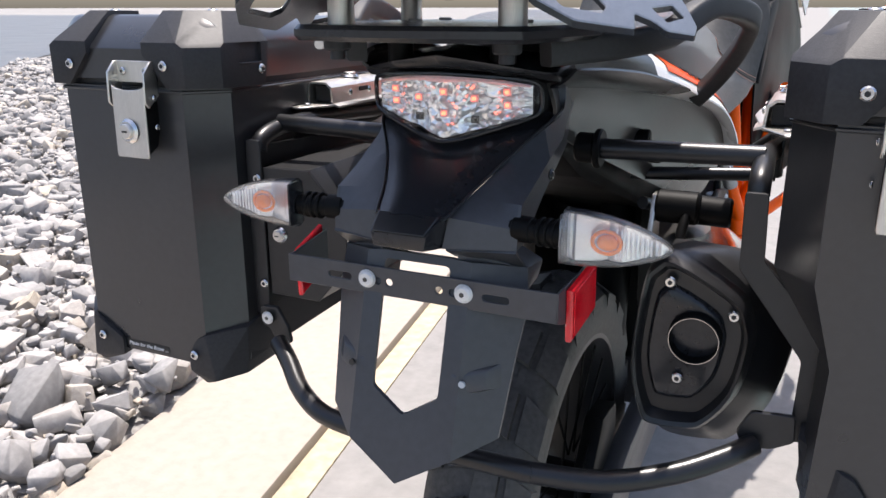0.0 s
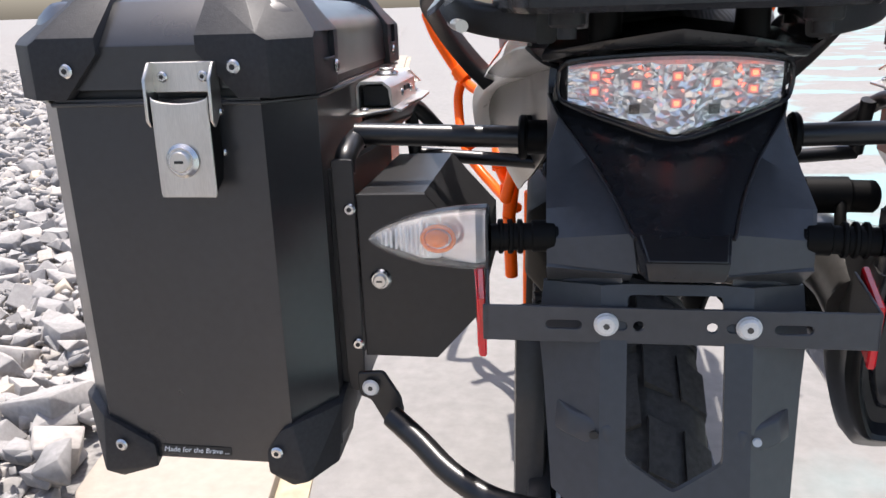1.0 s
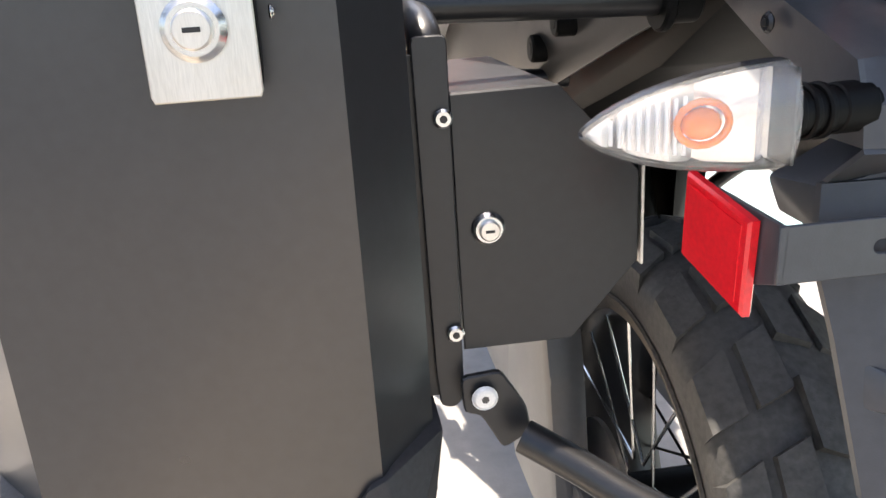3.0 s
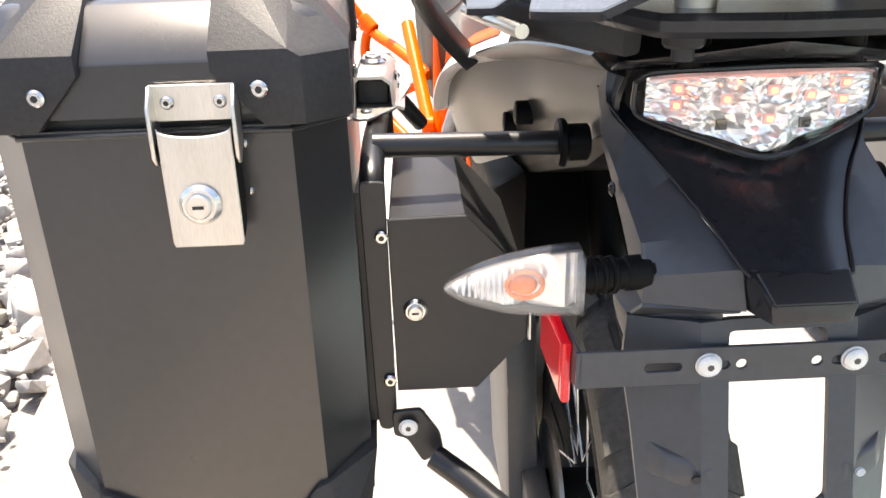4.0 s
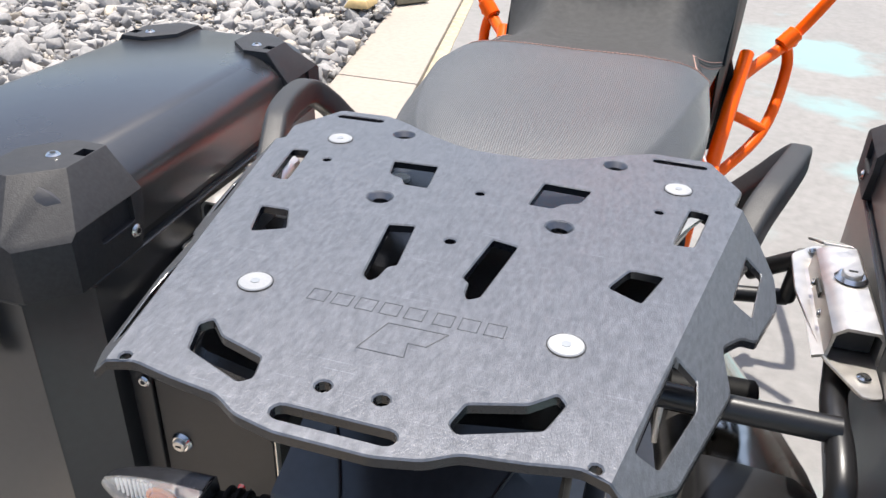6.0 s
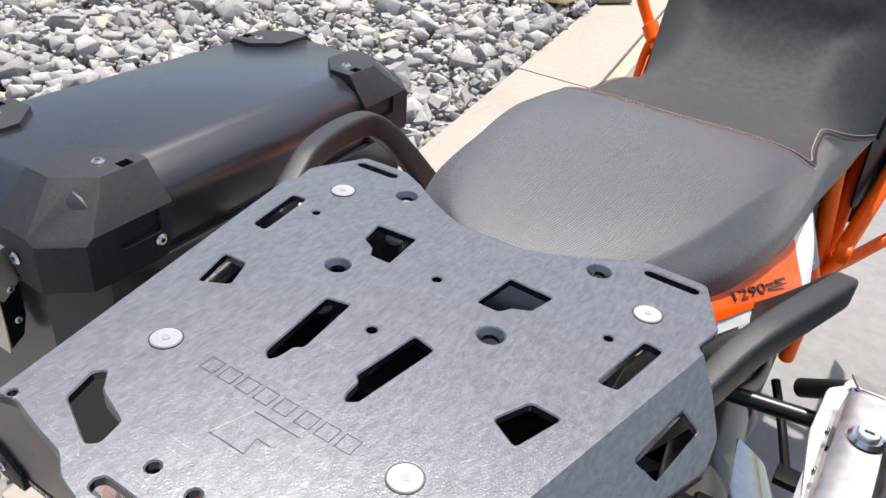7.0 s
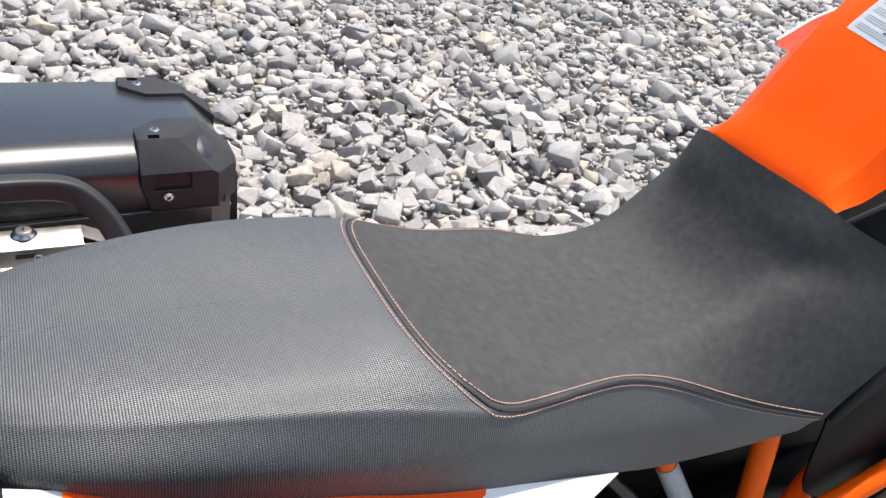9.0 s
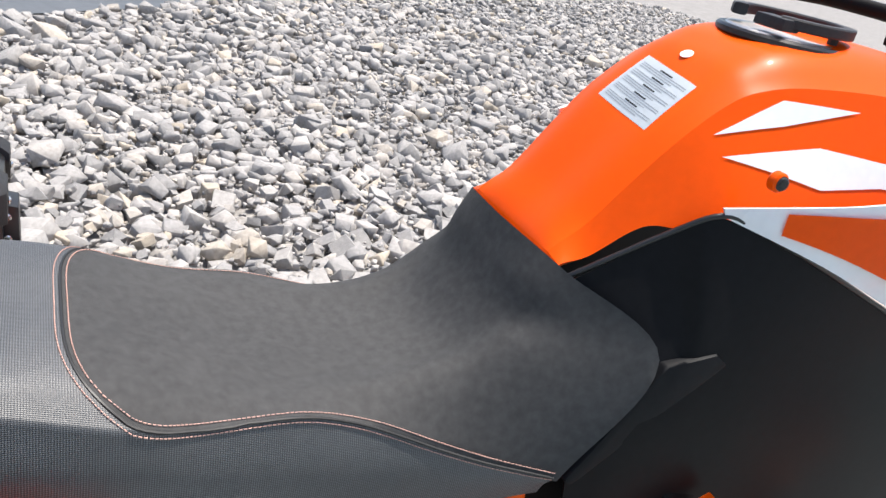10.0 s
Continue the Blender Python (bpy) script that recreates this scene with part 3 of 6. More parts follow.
def key_lock(at, d, parent, r):
    """A round barrel with a bright collar and a key slot."""
    at, (dv, u, v) = Vector(at), frame_of(d)
    bm = bm_new()
    add_cyl(bm, at, at + dv * 0.004, r * 1.18, 24, r2=r, bevel=0.0008)
    col = part("lock_collar", bm, M_CHROME, parent, "chromed lock collar")
    bm = bm_new()
    add_cyl(bm, at + dv * 0.003, at + dv * 0.0075, r * 0.72, 24, bevel=0.001)
    part("lock_barrel", bm, M_STEEL, parent)
    bm = bm_new()
    add_box(bm, at + dv * 0.0076, (r * 0.62, 0.001, r * 0.18) if abs(dv.y) > 0.5 else (r * 0.62, r * 0.18, 0.001), 0.0)
    part("key_slot", bm, M_INK, parent)


left_pannier = pannier(-1)
right_pannier = pannier(1)
# the right pannier hangs turned outwards about its rear edge
pivot, turn_ = Vector((0.41, 0.08, 0.0)), Matrix.Rotation(-0.072, 4, 'Z')
right_pannier.matrix_basis = Matrix.Translation(pivot + Vector((0.014, 0, 0))) @ turn_ @ Matrix.Translation(right_pannier.location - pivot)

# the slogan sticker on the rear wall
bm = bm_new()
add_prism(bm, [(-0.480, 0.0607, 0.536), (-0.408, 0.0607, 0.536), (-0.408, 0.0607, 0.527), (-0.480, 0.0607, 0.527)], (0, -0.0006, 0))
sticker = part("sticker", bm, M_INK, left_pannier, "small black sticker with white slogan")


def lettering(body, m, material, parent, name="lettering", size=1.0, depth=0.0003, shear=0.0):
    """Raised letters of the built-in font; m puts them in place."""
    cu = bpy.data.curves.new(name, 'FONT')
    cu.body, cu.size, cu.extrude, cu.shear = body, size, depth, shear
    cu.align_x, cu.align_y = 'CENTER', 'CENTER'
    tmp = bpy.data.objects.new("tmp", cu)
    scene.collection.objects.link(tmp)
    bpy.context.view_layer.update()
    me = bpy.data.meshes.new_from_object(tmp.evaluated_get(bpy.context.evaluated_depsgraph_get()))
    bpy.data.objects.remove(tmp)
    me.materials.clear()
    me.materials.append(material)
    ob = new(name, me)
    ob.parent = parent
    mm = m.copy()
    mm.translation = m.translation - ORIG[parent.name]
    ob.matrix_basis = mm
    return ob


lettering("Made for the Brave ...", pose(-0.444, 0.0599, 0.5313, 90, 0, 0), M_WHITE, left_pannier, size=0.0078, shear=0.25)

# ---- tool box on the left frame ----
tool_box = thing("tool_box", (-0.225, 0.2, 0.61), "black folded-metal tool box with a chromed lock", "tool box")
O = [(-0.283, 0.776), (-0.217, 0.777), (-0.166, 0.720), (-0.166, 0.661), (-0.210, 0.611), (-0.282, 0.611)]
bm = bm_new()
add_prism(bm, [(x, 0.122, z) for x, z in O], (0, 0.003, 0), bevel=0.0008)
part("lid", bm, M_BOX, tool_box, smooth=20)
bm = bm_new()
add_prism(bm, [(x + (0.0015 if x < -0.25 else -0.0015), 0.126, z) for x, z in O], (0, 0.205, 0), bevel=0.0015)
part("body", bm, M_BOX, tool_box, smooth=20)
bm = bm_new()
add_prism(bm, [(-0.1645, 0.121, 0.724), (-0.1645, 0.121, 0.658), (-0.1645, 0.128, 0.658), (-0.1645, 0.128, 0.724)], (0.002, 0, 0), bevel=0.0005)
part("edge_strip", bm, M_STEEL, tool_box, "bare metal edge strip")
key_lock((-0.263, 0.122, 0.692), (0, -1, 0), tool_box, 0.0092)

# ---- luggage rack ----
rack = thing("luggage_rack", (0, 0.08, 0.975), "brushed grey aluminium luggage rack plate with cut-outs and bent side wings", "luggage rack")
ZR = 0.98


def bend(y):
    return 0.143 + 0.2 * y


def rack_z(x, y):
    return ZR - max(0.0, abs(x) - bend(y))


half = [(0.025, 0.2385), (0.045, 0.246), (0.065, 0.256), (0.092, 0.274), (0.115, 0.2855), (0.160, 0.284), (0.184, 0.234), (0.178, 0.208), (0.197, 0.191), (0.211, 0.172), (0.213, 0.146),
        (0.197, 0.092), (0.186, 0.080), (0.174, 0.056), (0.181, 0.030), (0.172, -0.002), (0.155, -0.060), (0.132, -0.092), (0.112, -0.085), (0.088, -0.090), (0.060, -0.094), (0.046, -0.103), (0.024, -0.108)]
outline = half + [(-x, y) for x, y in reversed(half)]


def circle(x, y, r, n=14):
    return [(x + r * math.cos(2 * math.pi * k / n), y + r * math.sin(2 * math.pi * k / n)) for k in range(n)]


def slot(x0, y0, x1, y1, r, n=6):
    a = math.atan2(y1 - y0, x1 - x0)
    return [(x1 + r * math.cos(a - math.pi / 2 + math.pi * k / n), y1 + r * math.sin(a - math.pi / 2 + math.pi * k / n)) for k in range(n + 1)] + [(x0 + r * math.cos(a + math.pi / 2 + math.pi * k / n), y0 + r * math.sin(a + math.pi / 2 + math.pi * k / n)) for k in range(n + 1)]


def soft(poly, r=0.003):
    """Rounds the corners of a flat outline."""
    out, n = [], len(poly)
    for i, p in enumerate(poly):
        p = Vector(p).to_2d() if not isinstance(p, Vector) else p
        a, b = Vector(poly[i - 1]).to_2d(), Vector(poly[(i + 1) % n]).to_2d()
        da, db = (a - p), (b - p)
        k = min(r, da.length * 0.4, db.length * 0.4)
        s, e = p + da.normalized() * k, p + db.normalized() * k
        out += [tuple(s), tuple((s + e) / 4 + p / 2), tuple(e)]
    return out


side_holes = [slot(0.120, 0.2715, 0.154, 0.2705, 0.0042),
              soft([(0.148, 0.190), (0.161, 0.188), (0.152, 0.134), (0.139, 0.133), (0.143, 0.160)]),
              soft([(0.116, 0.091), (0.136, 0.090), (0.125, 0.055), (0.105, 0.066)]),
              soft([(0.042, 0.197), (0.077, 0.195), (0.072, 0.172), (0.060, 0.166), (0.055, 0.157), (0.038, 0.157)], 0.002),
              soft([(0.027, 0.099), (0.044, 0.095), (0.036, 0.030), (0.030, 0.025), (0.027, 0.030), (0.026, 0.043), (0.021, 0.047)], 0.002),
              soft([(0.054, -0.061), (0.082, -0.052), (0.094, -0.040), (0.099, -0.046), (0.092, -0.067), (0.055, -0.082), (0.050, -0.077)], 0.002),
              soft([(0.188, 0.158), (0.200, 0.160), (0.193, 0.108), (0.179, 0.102)], 0.002),
              soft([(0.147, 0.012), (0.160, 0.013), (0.161, -0.006), (0.145, -0.060), (0.133, -0.064), (0.139, -0.030)], 0.002),
              circle(0.127, 0.178, 0.0034, 10), circle(0.015, -0.0715, 0.0042, 10), circle(0.0645, 0.131, 0.0094, 20), circle(0.0885, 0.249, 0.0090, 20), circle(0.118, -0.083, 0.003, 8)]
holes = side_holes + [[(-x, y) for x, y in h] for h in side_holes]
holes += [slot(-0.026, -0.0945, 0.026, -0.0945, 0.0050), circle(0.001, 0.087, 0.0038, 10), circle(0.001, 0.162, 0.0036, 10)]
bm = bm_new()
loops = [[(x, y, ZR) for x, y in soft(outline, 0.0035)]] + [[(x, y, ZR) for x, y in h] for h in holes]
edges = []
for loop in loops:
    vs = [bm.verts.new(p) for p in loop]
    edges += [bm.edges.new((vs[i], vs[(i + 1) % len(vs)])) for i in range(len(vs))]
bmesh.ops.triangle_fill(bm, edges=edges, use_beauty=True)
for s in (1, -1):
    bmesh.ops.bisect_plane(bm, geom=bm.verts[:] + bm.edges[:] + bm.faces[:], plane_co=(s * 0.143, 0, 0), plane_no=(s, -0.2, 0))
    bmesh.ops.bisect_plane(bm, geom=bm.verts[:] + bm.edges[:] + bm.faces[:], plane_co=(s * 0.140, 0, 0), plane_no=(s, -0.2, 0))
for v in bm.verts:
    v.co.z = rack_z(v.co.x, v.co.y)
bmesh.ops.recalc_face_normals(bm, faces=bm.faces)
if sum(f.normal.z for f in bm.faces) < 0:
    bmesh.ops.reverse_faces(bm, faces=bm.faces)
r = bmesh.ops.extrude_face_region(bm, geom=bm.faces[:])
low = {g for g in r["geom"] if isinstance(g, bmesh.types.BMVert)}
bmesh.ops.translate(bm, verts=list(low), vec=(0, 0, -0.006))
bmesh.ops.recalc_face_normals(bm, faces=bm.faces)
rim = [e for e in bm.edges if len(e.link_faces) == 2 and not (e.verts[0] in low) and not (e.verts[1] in low) and abs(e.link_faces[0].normal.z) * abs(e.link_faces[1].normal.z) < 0.2]
bmesh.ops.bevel(bm, geom=rim, offset=0.0009, segments=1, affect='EDGES')
plate = part("plate", bm, M_RACK, rack, smooth=20)
# walls of the cut-outs are coloured near black, the outer rim stays grey
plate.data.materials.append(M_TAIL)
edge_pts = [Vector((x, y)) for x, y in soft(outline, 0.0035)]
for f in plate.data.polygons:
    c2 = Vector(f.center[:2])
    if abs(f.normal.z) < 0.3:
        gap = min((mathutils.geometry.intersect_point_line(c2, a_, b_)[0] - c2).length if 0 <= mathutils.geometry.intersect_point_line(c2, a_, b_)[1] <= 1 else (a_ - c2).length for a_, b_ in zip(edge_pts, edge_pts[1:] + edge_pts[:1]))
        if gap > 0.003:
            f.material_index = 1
# countersunk cups and flat screws
for x, y in ((-0.0645, 0.131), (0.0645, 0.131), (-0.0885, 0.249), (0.0885, 0.249)):
    bm = bm_new()
    n, rings = 20, []
    for r_, z in ((0.0097, ZR - 0.0006), (0.0092, ZR - 0.0006), (0.0058, ZR - 0.0042), (0.0058, ZR - 0.0075)):
        rings.append([bm.verts.new((x + r_ * math.cos(2 * math.pi * k / n), y + r_ * math.sin(2 * math.pi * k / n), z)) for k in range(n)])
    for r0, r1 in zip(rings, rings[1:]):
        for k in range(n):
            bm.faces.new((r0[k], r0[(k + 1) % n], r1[(k + 1) % n], r1[k]))
    part("countersink", bm, M_CONE, rack, "machined countersunk hole", smooth=40)
for x, y in ((-0.091, 0.0), (0.091, 0.0), (-0.134, 0.220), (0.138, 0.220)):
    bm = bm_new()
    add_cyl(bm, (x, y, ZR - 0.002), (x, y, ZR + 0.0012), 0.0099, 28, bevel=0.0006)
    s_ = part("flat_screw", bm, M_ZINC, rack, "pale steel countersunk screw")
    bm = bm_new()
    add_cyl(bm, (x, y, ZR + 0.0008), (x, y, ZR + 0.0015), 0.0028, 6)
    part("screw_socket", bm, M_GREYINK, s_)
    bm = bm_new()
    add_cyl(bm, (x, y, ZR - 0.002), (x, y, ZR + 0.0005), 0.0106, 28)
    part("screw_seat", bm, M_INK, s_)
    bm = bm_new()
    add_cyl(bm, (x * 0.93, y, 0.948), (x * 0.93, y, ZR - 0.006), 0.0125, 18)
    part("spacer", bm, M_STEEL, rack, "steel spacer tube")
bm = bm_new()
add_tube(bm, [(-0.176, 0.098, 0.926), (-0.190, 0.170, 0.926), (-0.206, 0.262, 0.926)], 0.0055, 12)
part("support_rod", bm, M_STEEL, rack, "bright steel rod under the rack")
# the maker's mark: plain engraved strokes
for k in range(8):
    x0 = -0.056 + k * 0.0145 + (0.002 if k > 4 else 0)
    x1, y0, y1 = x0 + 0.0105, -0.005, 0.006
    bm = bm_new()
    w = 0.0006
    for a_, b_ in (((x0, y0), (x1, y0)), ((x0, y1), (x1, y1)), ((x0, y0), (x0, y1)), ((x1, y0), (x1, y1))):
        add_box(bm, ((a_[0] + b_[0]) / 2, (a_[1] + b_[1]) / 2, ZR - 0.00005), (abs(a_[0] - b_[0]) + w, abs(a_[1] - b_[1]) + w, 0.0004), 0)
    part("engraved_stroke", bm, M_FLAP, rack)
bm = bm_new()
mark = [(-0.004, -0.012), (0.030, -0.012), (0.022, -0.026), (0.012, -0.026), (0.014, -0.038), (-0.012, -0.038)]
for (xa, ya), (xb, yb) in zip(mark, mark[1:] + mark[:1]):
    add_cyl(bm, (xa, ya, ZR - 0.0002), (xb, yb, ZR - 0.0002), 0.0005, 6)
part("engraved_mark", bm, M_FLAP, rack, "engraved outline of a plain mark")

# ---- motorcycle ----
bike = thing("motorcycle", (0, 0.6, GROUND), "orange, white and black adventure motorcycle standing beside the kerb", "motorcycle")


def middle(y):
    """The machine's middle plane."""
    return X0


def mx(pts, side):
    """Points given for the right half, put on either side of the middle plane."""
    return [(middle(y) + side * x, y, z) for x, y, z in pts]


def on_middle(g):
    return [[Vector((p.x + middle(p.y), p.y, p.z)) for p in r] for r in g]


# seat: half-profiles from the middle to the lower edge; the fourth point is the seam or crease
seat_rows = [
    [(0, 0.270, 0.925), (0.025, 0.271, 0.924), (0.045, 0.276, 0.920), (0.060, 0.282, 0.915), (0.066, 0.282, 0.905), (0.060, 0.286, 0.893)],
    [(0, 0.280, 0.945), (0.030, 0.281, 0.945), (0.055, 0.287, 0.944), (0.072, 0.297, 0.940), (0.092, 0.298, 0.918), (0.090, 0.303, 0.894)],
    [(0, 0.318, 0.953), (0.045, 0.319, 0.953), (0.080, 0.325, 0.951), (0.100, 0.334, 0.946), (0.127, 0.338, 0.922), (0.126, 0.343, 0.894)],
    [(0, 0.406, 0.958), (0.060, 0.404, 0.959), (0.100, 0.404, 0.957), (0.125, 0.406, 0.951), (0.152, 0.408, 0.924), (0.153, 0.412, 0.890)],
    [(0, 0.522, 0.959), (0.072, 0.518, 0.960), (0.120, 0.515, 0.958), (0.147, 0.513, 0.951), (0.170, 0.516, 0.914), (0.169, 0.521, 0.869)],
    [(0, 0.606, 0.957), (0.085, 0.604, 0.958), (0.136, 0.609, 0.954), (0.162, 0.618, 0.940), (0.177, 0.622, 0.890), (0.173, 0.627, 0.839)],
    [(0, 0.673, 0.952), (0.084, 0.675, 0.952), (0.140, 0.694, 0.941), (0.170, 0.733, 0.914), (0.177, 0.733, 0.869), (0.174, 0.734, 0.812)],
    [(0, 0.790, 0.917), (0.075, 0.790, 0.918), (0.128, 0.794, 0.915), (0.160, 0.805, 0.903), (0.172, 0.807, 0.855), (0.172, 0.808, 0.794)],
    [(0, 0.888, 0.895), (0.070, 0.888, 0.897), (0.116, 0.890, 0.901), (0.152, 0.893, 0.900), (0.168, 0.898, 0.841), (0.168, 0.898, 0.773)],
    [(0, 0.985, 0.890), (0.066, 0.985, 0.893), (0.110, 0.985, 0.898), (0.154, 0.968, 0.879), (0.168, 0.975, 0.826), (0.167, 0.975, 0.755)],
    [(0, 1.075, 0.910), (0.070, 1.076, 0.914), (0.116, 1.076, 0.918), (0.168, 1.037, 0.853), (0.176, 1.042, 0.812), (0.174, 1.045, 0.758)],
    [(0, 1.128, 0.962), (0.084, 1.132, 0.963), (0.140, 1.146, 0.952), (0.184, 1.105, 0.832), (0.188, 1.108, 0.805), (0.184, 1.110, 0.768)],
    [(0, 1.155, 1.020), (0.105, 1.163, 1.015), (0.180, 1.228, 0.968), (0.197, 1.165, 0.818), (0.196, 1.155, 0.800), (0.190, 1.158, 0.776)],
    [(0, 1.168, 1.056), (0.120, 1.188, 1.045), (0.210, 1.287, 0.974), (0.206, 1.200, 0.811), (0.200, 1.188, 0.798), (0.192, 1.188, 0.778)],
]
NU, NV = 6, 8


def creased(rows, nu, nv):
    """Like grid_of, but each profile turns sharply at its two creases."""
    fine = [smooth_line(r[0:3], nv)[:-1] + smooth_line(r[2:9], nv)[:-1] + smooth_line(r[8:11], nv) for r in rows]
    cols = [smooth_line([r[j] for r in fine], nu) for j in range(len(fine[0]))]
    return [[cols[j][i] for j in range(len(cols))] for i in range(len(cols[0]))]


G = on_middle(creased(both(seat_rows), NU, NV))
nc = len(G[0])
mid = nc // 2
jr, jl = mid + 3 * NV, mid - 3 * NV
cutrow = 6 * NU
bm = bm_new()
vs = [[bm.verts.new(p) for p in r] for r in G]
for i in range(len(G) - 1):
    for j in range(nc - 1):
        if i < cutrow or not (jl <= j < jr):
            bm.faces.new((vs[i][j], vs[i][j + 1], vs[i + 1][j + 1], vs[i + 1][j]))
    bm.faces.new((vs[i][0], vs[i + 1][0], vs[i + 1][-1], vs[i][-1]))
bm.faces.new([vs[0][j] for j in range(nc)])
bmesh.ops.delete(bm, geom=[v for v in bm.verts if not v.link_faces], context='VERTS')
seat = part("seat", bm, M_WEAVE, bike, "ribbed dark grey seat cloth with smooth flanks", smooth=65)
bm = bm_new()
add_shell(bm, [r[jl:jr + 1] for r in G[cutrow:]], (0, 0, -0.006))
rider = part("rider_seat", bm, M_SUEDE, bike, "dark grey suede rider seat cover", smooth=60)


STREE = BVHTree.FromPolygons([p for q in G for p in q], [(i * nc + j, i * nc + j + 1, (i + 1) * nc + j + 1, (i + 1) * nc + j) for i in range(len(G) - 1) for j in range(nc - 1)])


def seam_line(off):
    """A line that keeps a set distance from the seam, across the seat and along both flanks."""
    a = [G[i][jl] for i in range(len(G) - 1, cutrow, -1)]
    b = [G[cutrow][j] for j in range(jl, jr + 1)]
    c = [G[i][jr] for i in range(cutrow + 1, len(G))]
    raw, line = [Vector(p) for p in a + b + c], []
    for k in range(len(raw)):
        lo, hi = max(0, k - 2), min(len(raw), k + 3)
        line.append(sum(raw[lo:hi], Vector()) / (hi - lo))
    out = []
    for k, p in enumerate(line):
        d = (line[min(k + 1, len(line) - 1)] - line[max(k - 1, 0)]).normalized()
        flank = abs(d.y) > 0.6
        nrm = Vector((1 if p.x > 0 else -1, 0, 0.9)).normalized() if flank else Vector((p.x * 2, 0, 1)).normalized()
        side = nrm.cross(d).normalized()
        q, m_, _, _ = STREE.find_nearest(p + side * off)
        out.append(q + (m_ if m_.dot(nrm) > 0 else -m_) * 0.0010)
    return out


for off in (-0.0065, 0.0065):
    line, bm = seam_line(off), bm_new()
    for p, q in zip(line, line[1:]):
        n_ = max(1, round((q - p).length / 0.0045))
        for k in range(n_):
            a_, b_ = p.lerp(q, (k + 0.12) / n_), p.lerp(q, (k + 0.80) / n_)
            add_cyl(bm, a_, b_, 0.0007, 5)
    part("stitching", bm, M_THREAD, rider, "salmon-coloured stitching")
bm = bm_new()
add_tube(bm, [p - Vector((0, 0, 0.0012)) for p in seam_line(0)], 0.0018, 6, 1)
part("seam_piping", bm, M_INK, rider)

# tank
tank_rows = [
    [(0, 1.210, 0.988), (0.050, 1.206, 0.990), (0.084, 1.202, 0.991), (0.108, 1.206, 0.984)],
    [(0, 1.181, 1.042), (0.054, 1.179, 1.045), (0.090, 1.177, 1.047), (0.111, 1.182, 1.042)],
    [(0, 1.229, 1.106), (0.056, 1.225, 1.106), (0.092, 1.222, 1.090), (0.114, 1.222, 1.060)],
    [(0, 1.277, 1.170), (0.058, 1.274, 1.170), (0.096, 1.273, 1.156), (0.128, 1.275, 1.105)],
    [(0, 1.319, 1.222), (0.060, 1.316, 1.221), (0.100, 1.315, 1.206), (0.152, 1.316, 1.112)],
    [(0, 1.362, 1.267), (0.062, 1.361, 1.265), (0.102, 1.362, 1.248), (0.176, 1.358, 1.122)],
    [(0, 1.400, 1.296), (0.066, 1.399, 1.293), (0.108, 1.400, 1.270), (0.194, 1.405, 1.118)],
    [(0, 1.467, 1.320), (0.075, 1.462, 1.316), (0.125, 1.466, 1.285), (0.212, 1.477, 1.110)],
    [(0, 1.632, 1.332), (0.086, 1.619, 1.328), (0.155, 1.604, 1.290), (0.228, 1.590, 1.110)],
    [(0, 1.830, 1.312), (0.095, 1.812, 1.307), (0.180, 1.790, 1.265), (0.252, 1.775, 1.090)],
]
def creased_tank(rows, nu, nv):
    fine = [smooth_line(r[0:2], nv)[:-1] + smooth_line(r[1:6], nv)[:-1] + smooth_line(r[5:7], nv) for r in rows]
    cols = [smooth_line([r[j] for r in fine], nu) for j in range(len(fine[0]))]
    return [[cols[j][i] for j in range(len(cols))] for i in range(len(cols[0]))]


T = on_middle(creased_tank(both(tank_rows), 6, 6))
bm = bm_new()
add_grid(bm, T, 0.006)
tank = part("fuel_tank", bm, M_ORANGE, bike, "glossy orange fuel tank", smooth=16)


TREE = BVHTree.FromPolygons([p for r in T for p in r], [(i * len(T[0]) + j, i * len(T[0]) + j + 1, (i + 1) * len(T[0]) + j + 1, (i + 1) * len(T[0]) + j) for i in range(len(T) - 1) for j in range(len(T[0]) - 1)])


def on_tank(p, lift=0.0012):
    """The place of the tank's skin nearest to p, a little above it."""
    q, n_, _, _ = TREE.find_nearest(p)
    if n_.dot(Vector((0.3, -0.3, 1))) < 0:
        n_ = -n_
    return q + n_ * lift


def decal(name, corners, material, parent, label="", n=10, lift=0.0012):
    a, b, c, d = [Vector(q) for q in corners]
    bm = bm_new()
    rows = [[on_tank(a.lerp(b, u / n).lerp(d.lerp(c, u / n), v / n), lift) for u in range(n + 1)] for v in range(n + 1)]
    add_grid(bm, rows)
    return part(name, bm, material, parent, label, smooth=60)


LAB = [(-0.056, 1.364, 1.263), (0.054, 1.347, 1.261), (0.051, 1.287, 1.205), (-0.063, 1.310, 1.203)]
label = decal("warning_label", LAB, M_LABEL, tank, "pale grey warning label with rows of print", lift=0.0006)
la, lb, lc, ld = [Vector(q) for q in LAB]
v = 0.05
for k in range(20):
    head = k % 4 == 0
    v += 0.052 if head else 0.040
    u0, u1 = (0.38, 0.62) if head else ((0.06, 0.94) if k % 4 != 3 else (0.06, 0.72))
    h_ = 0.013 if head else 0.0055
    q = [la.lerp(lb, u).lerp(ld.lerp(lc, u), w) for u, w in ((u0, v - h_), (u1, v - h_), (u1, v + h_), (u0, v + h_))]
    decal("print_bar", q, M_INK if head else M_GREYINK, label, n=6, lift=0.0010)
bm = bm_new()
dc = on_tank(Vector((-0.009, 1.379, 1.282)), 0.0008)
add_cyl(bm, dc, dc + Vector((0.1, -0.5, 0.85)).normalized() * 0.0008, 0.0085, 20)
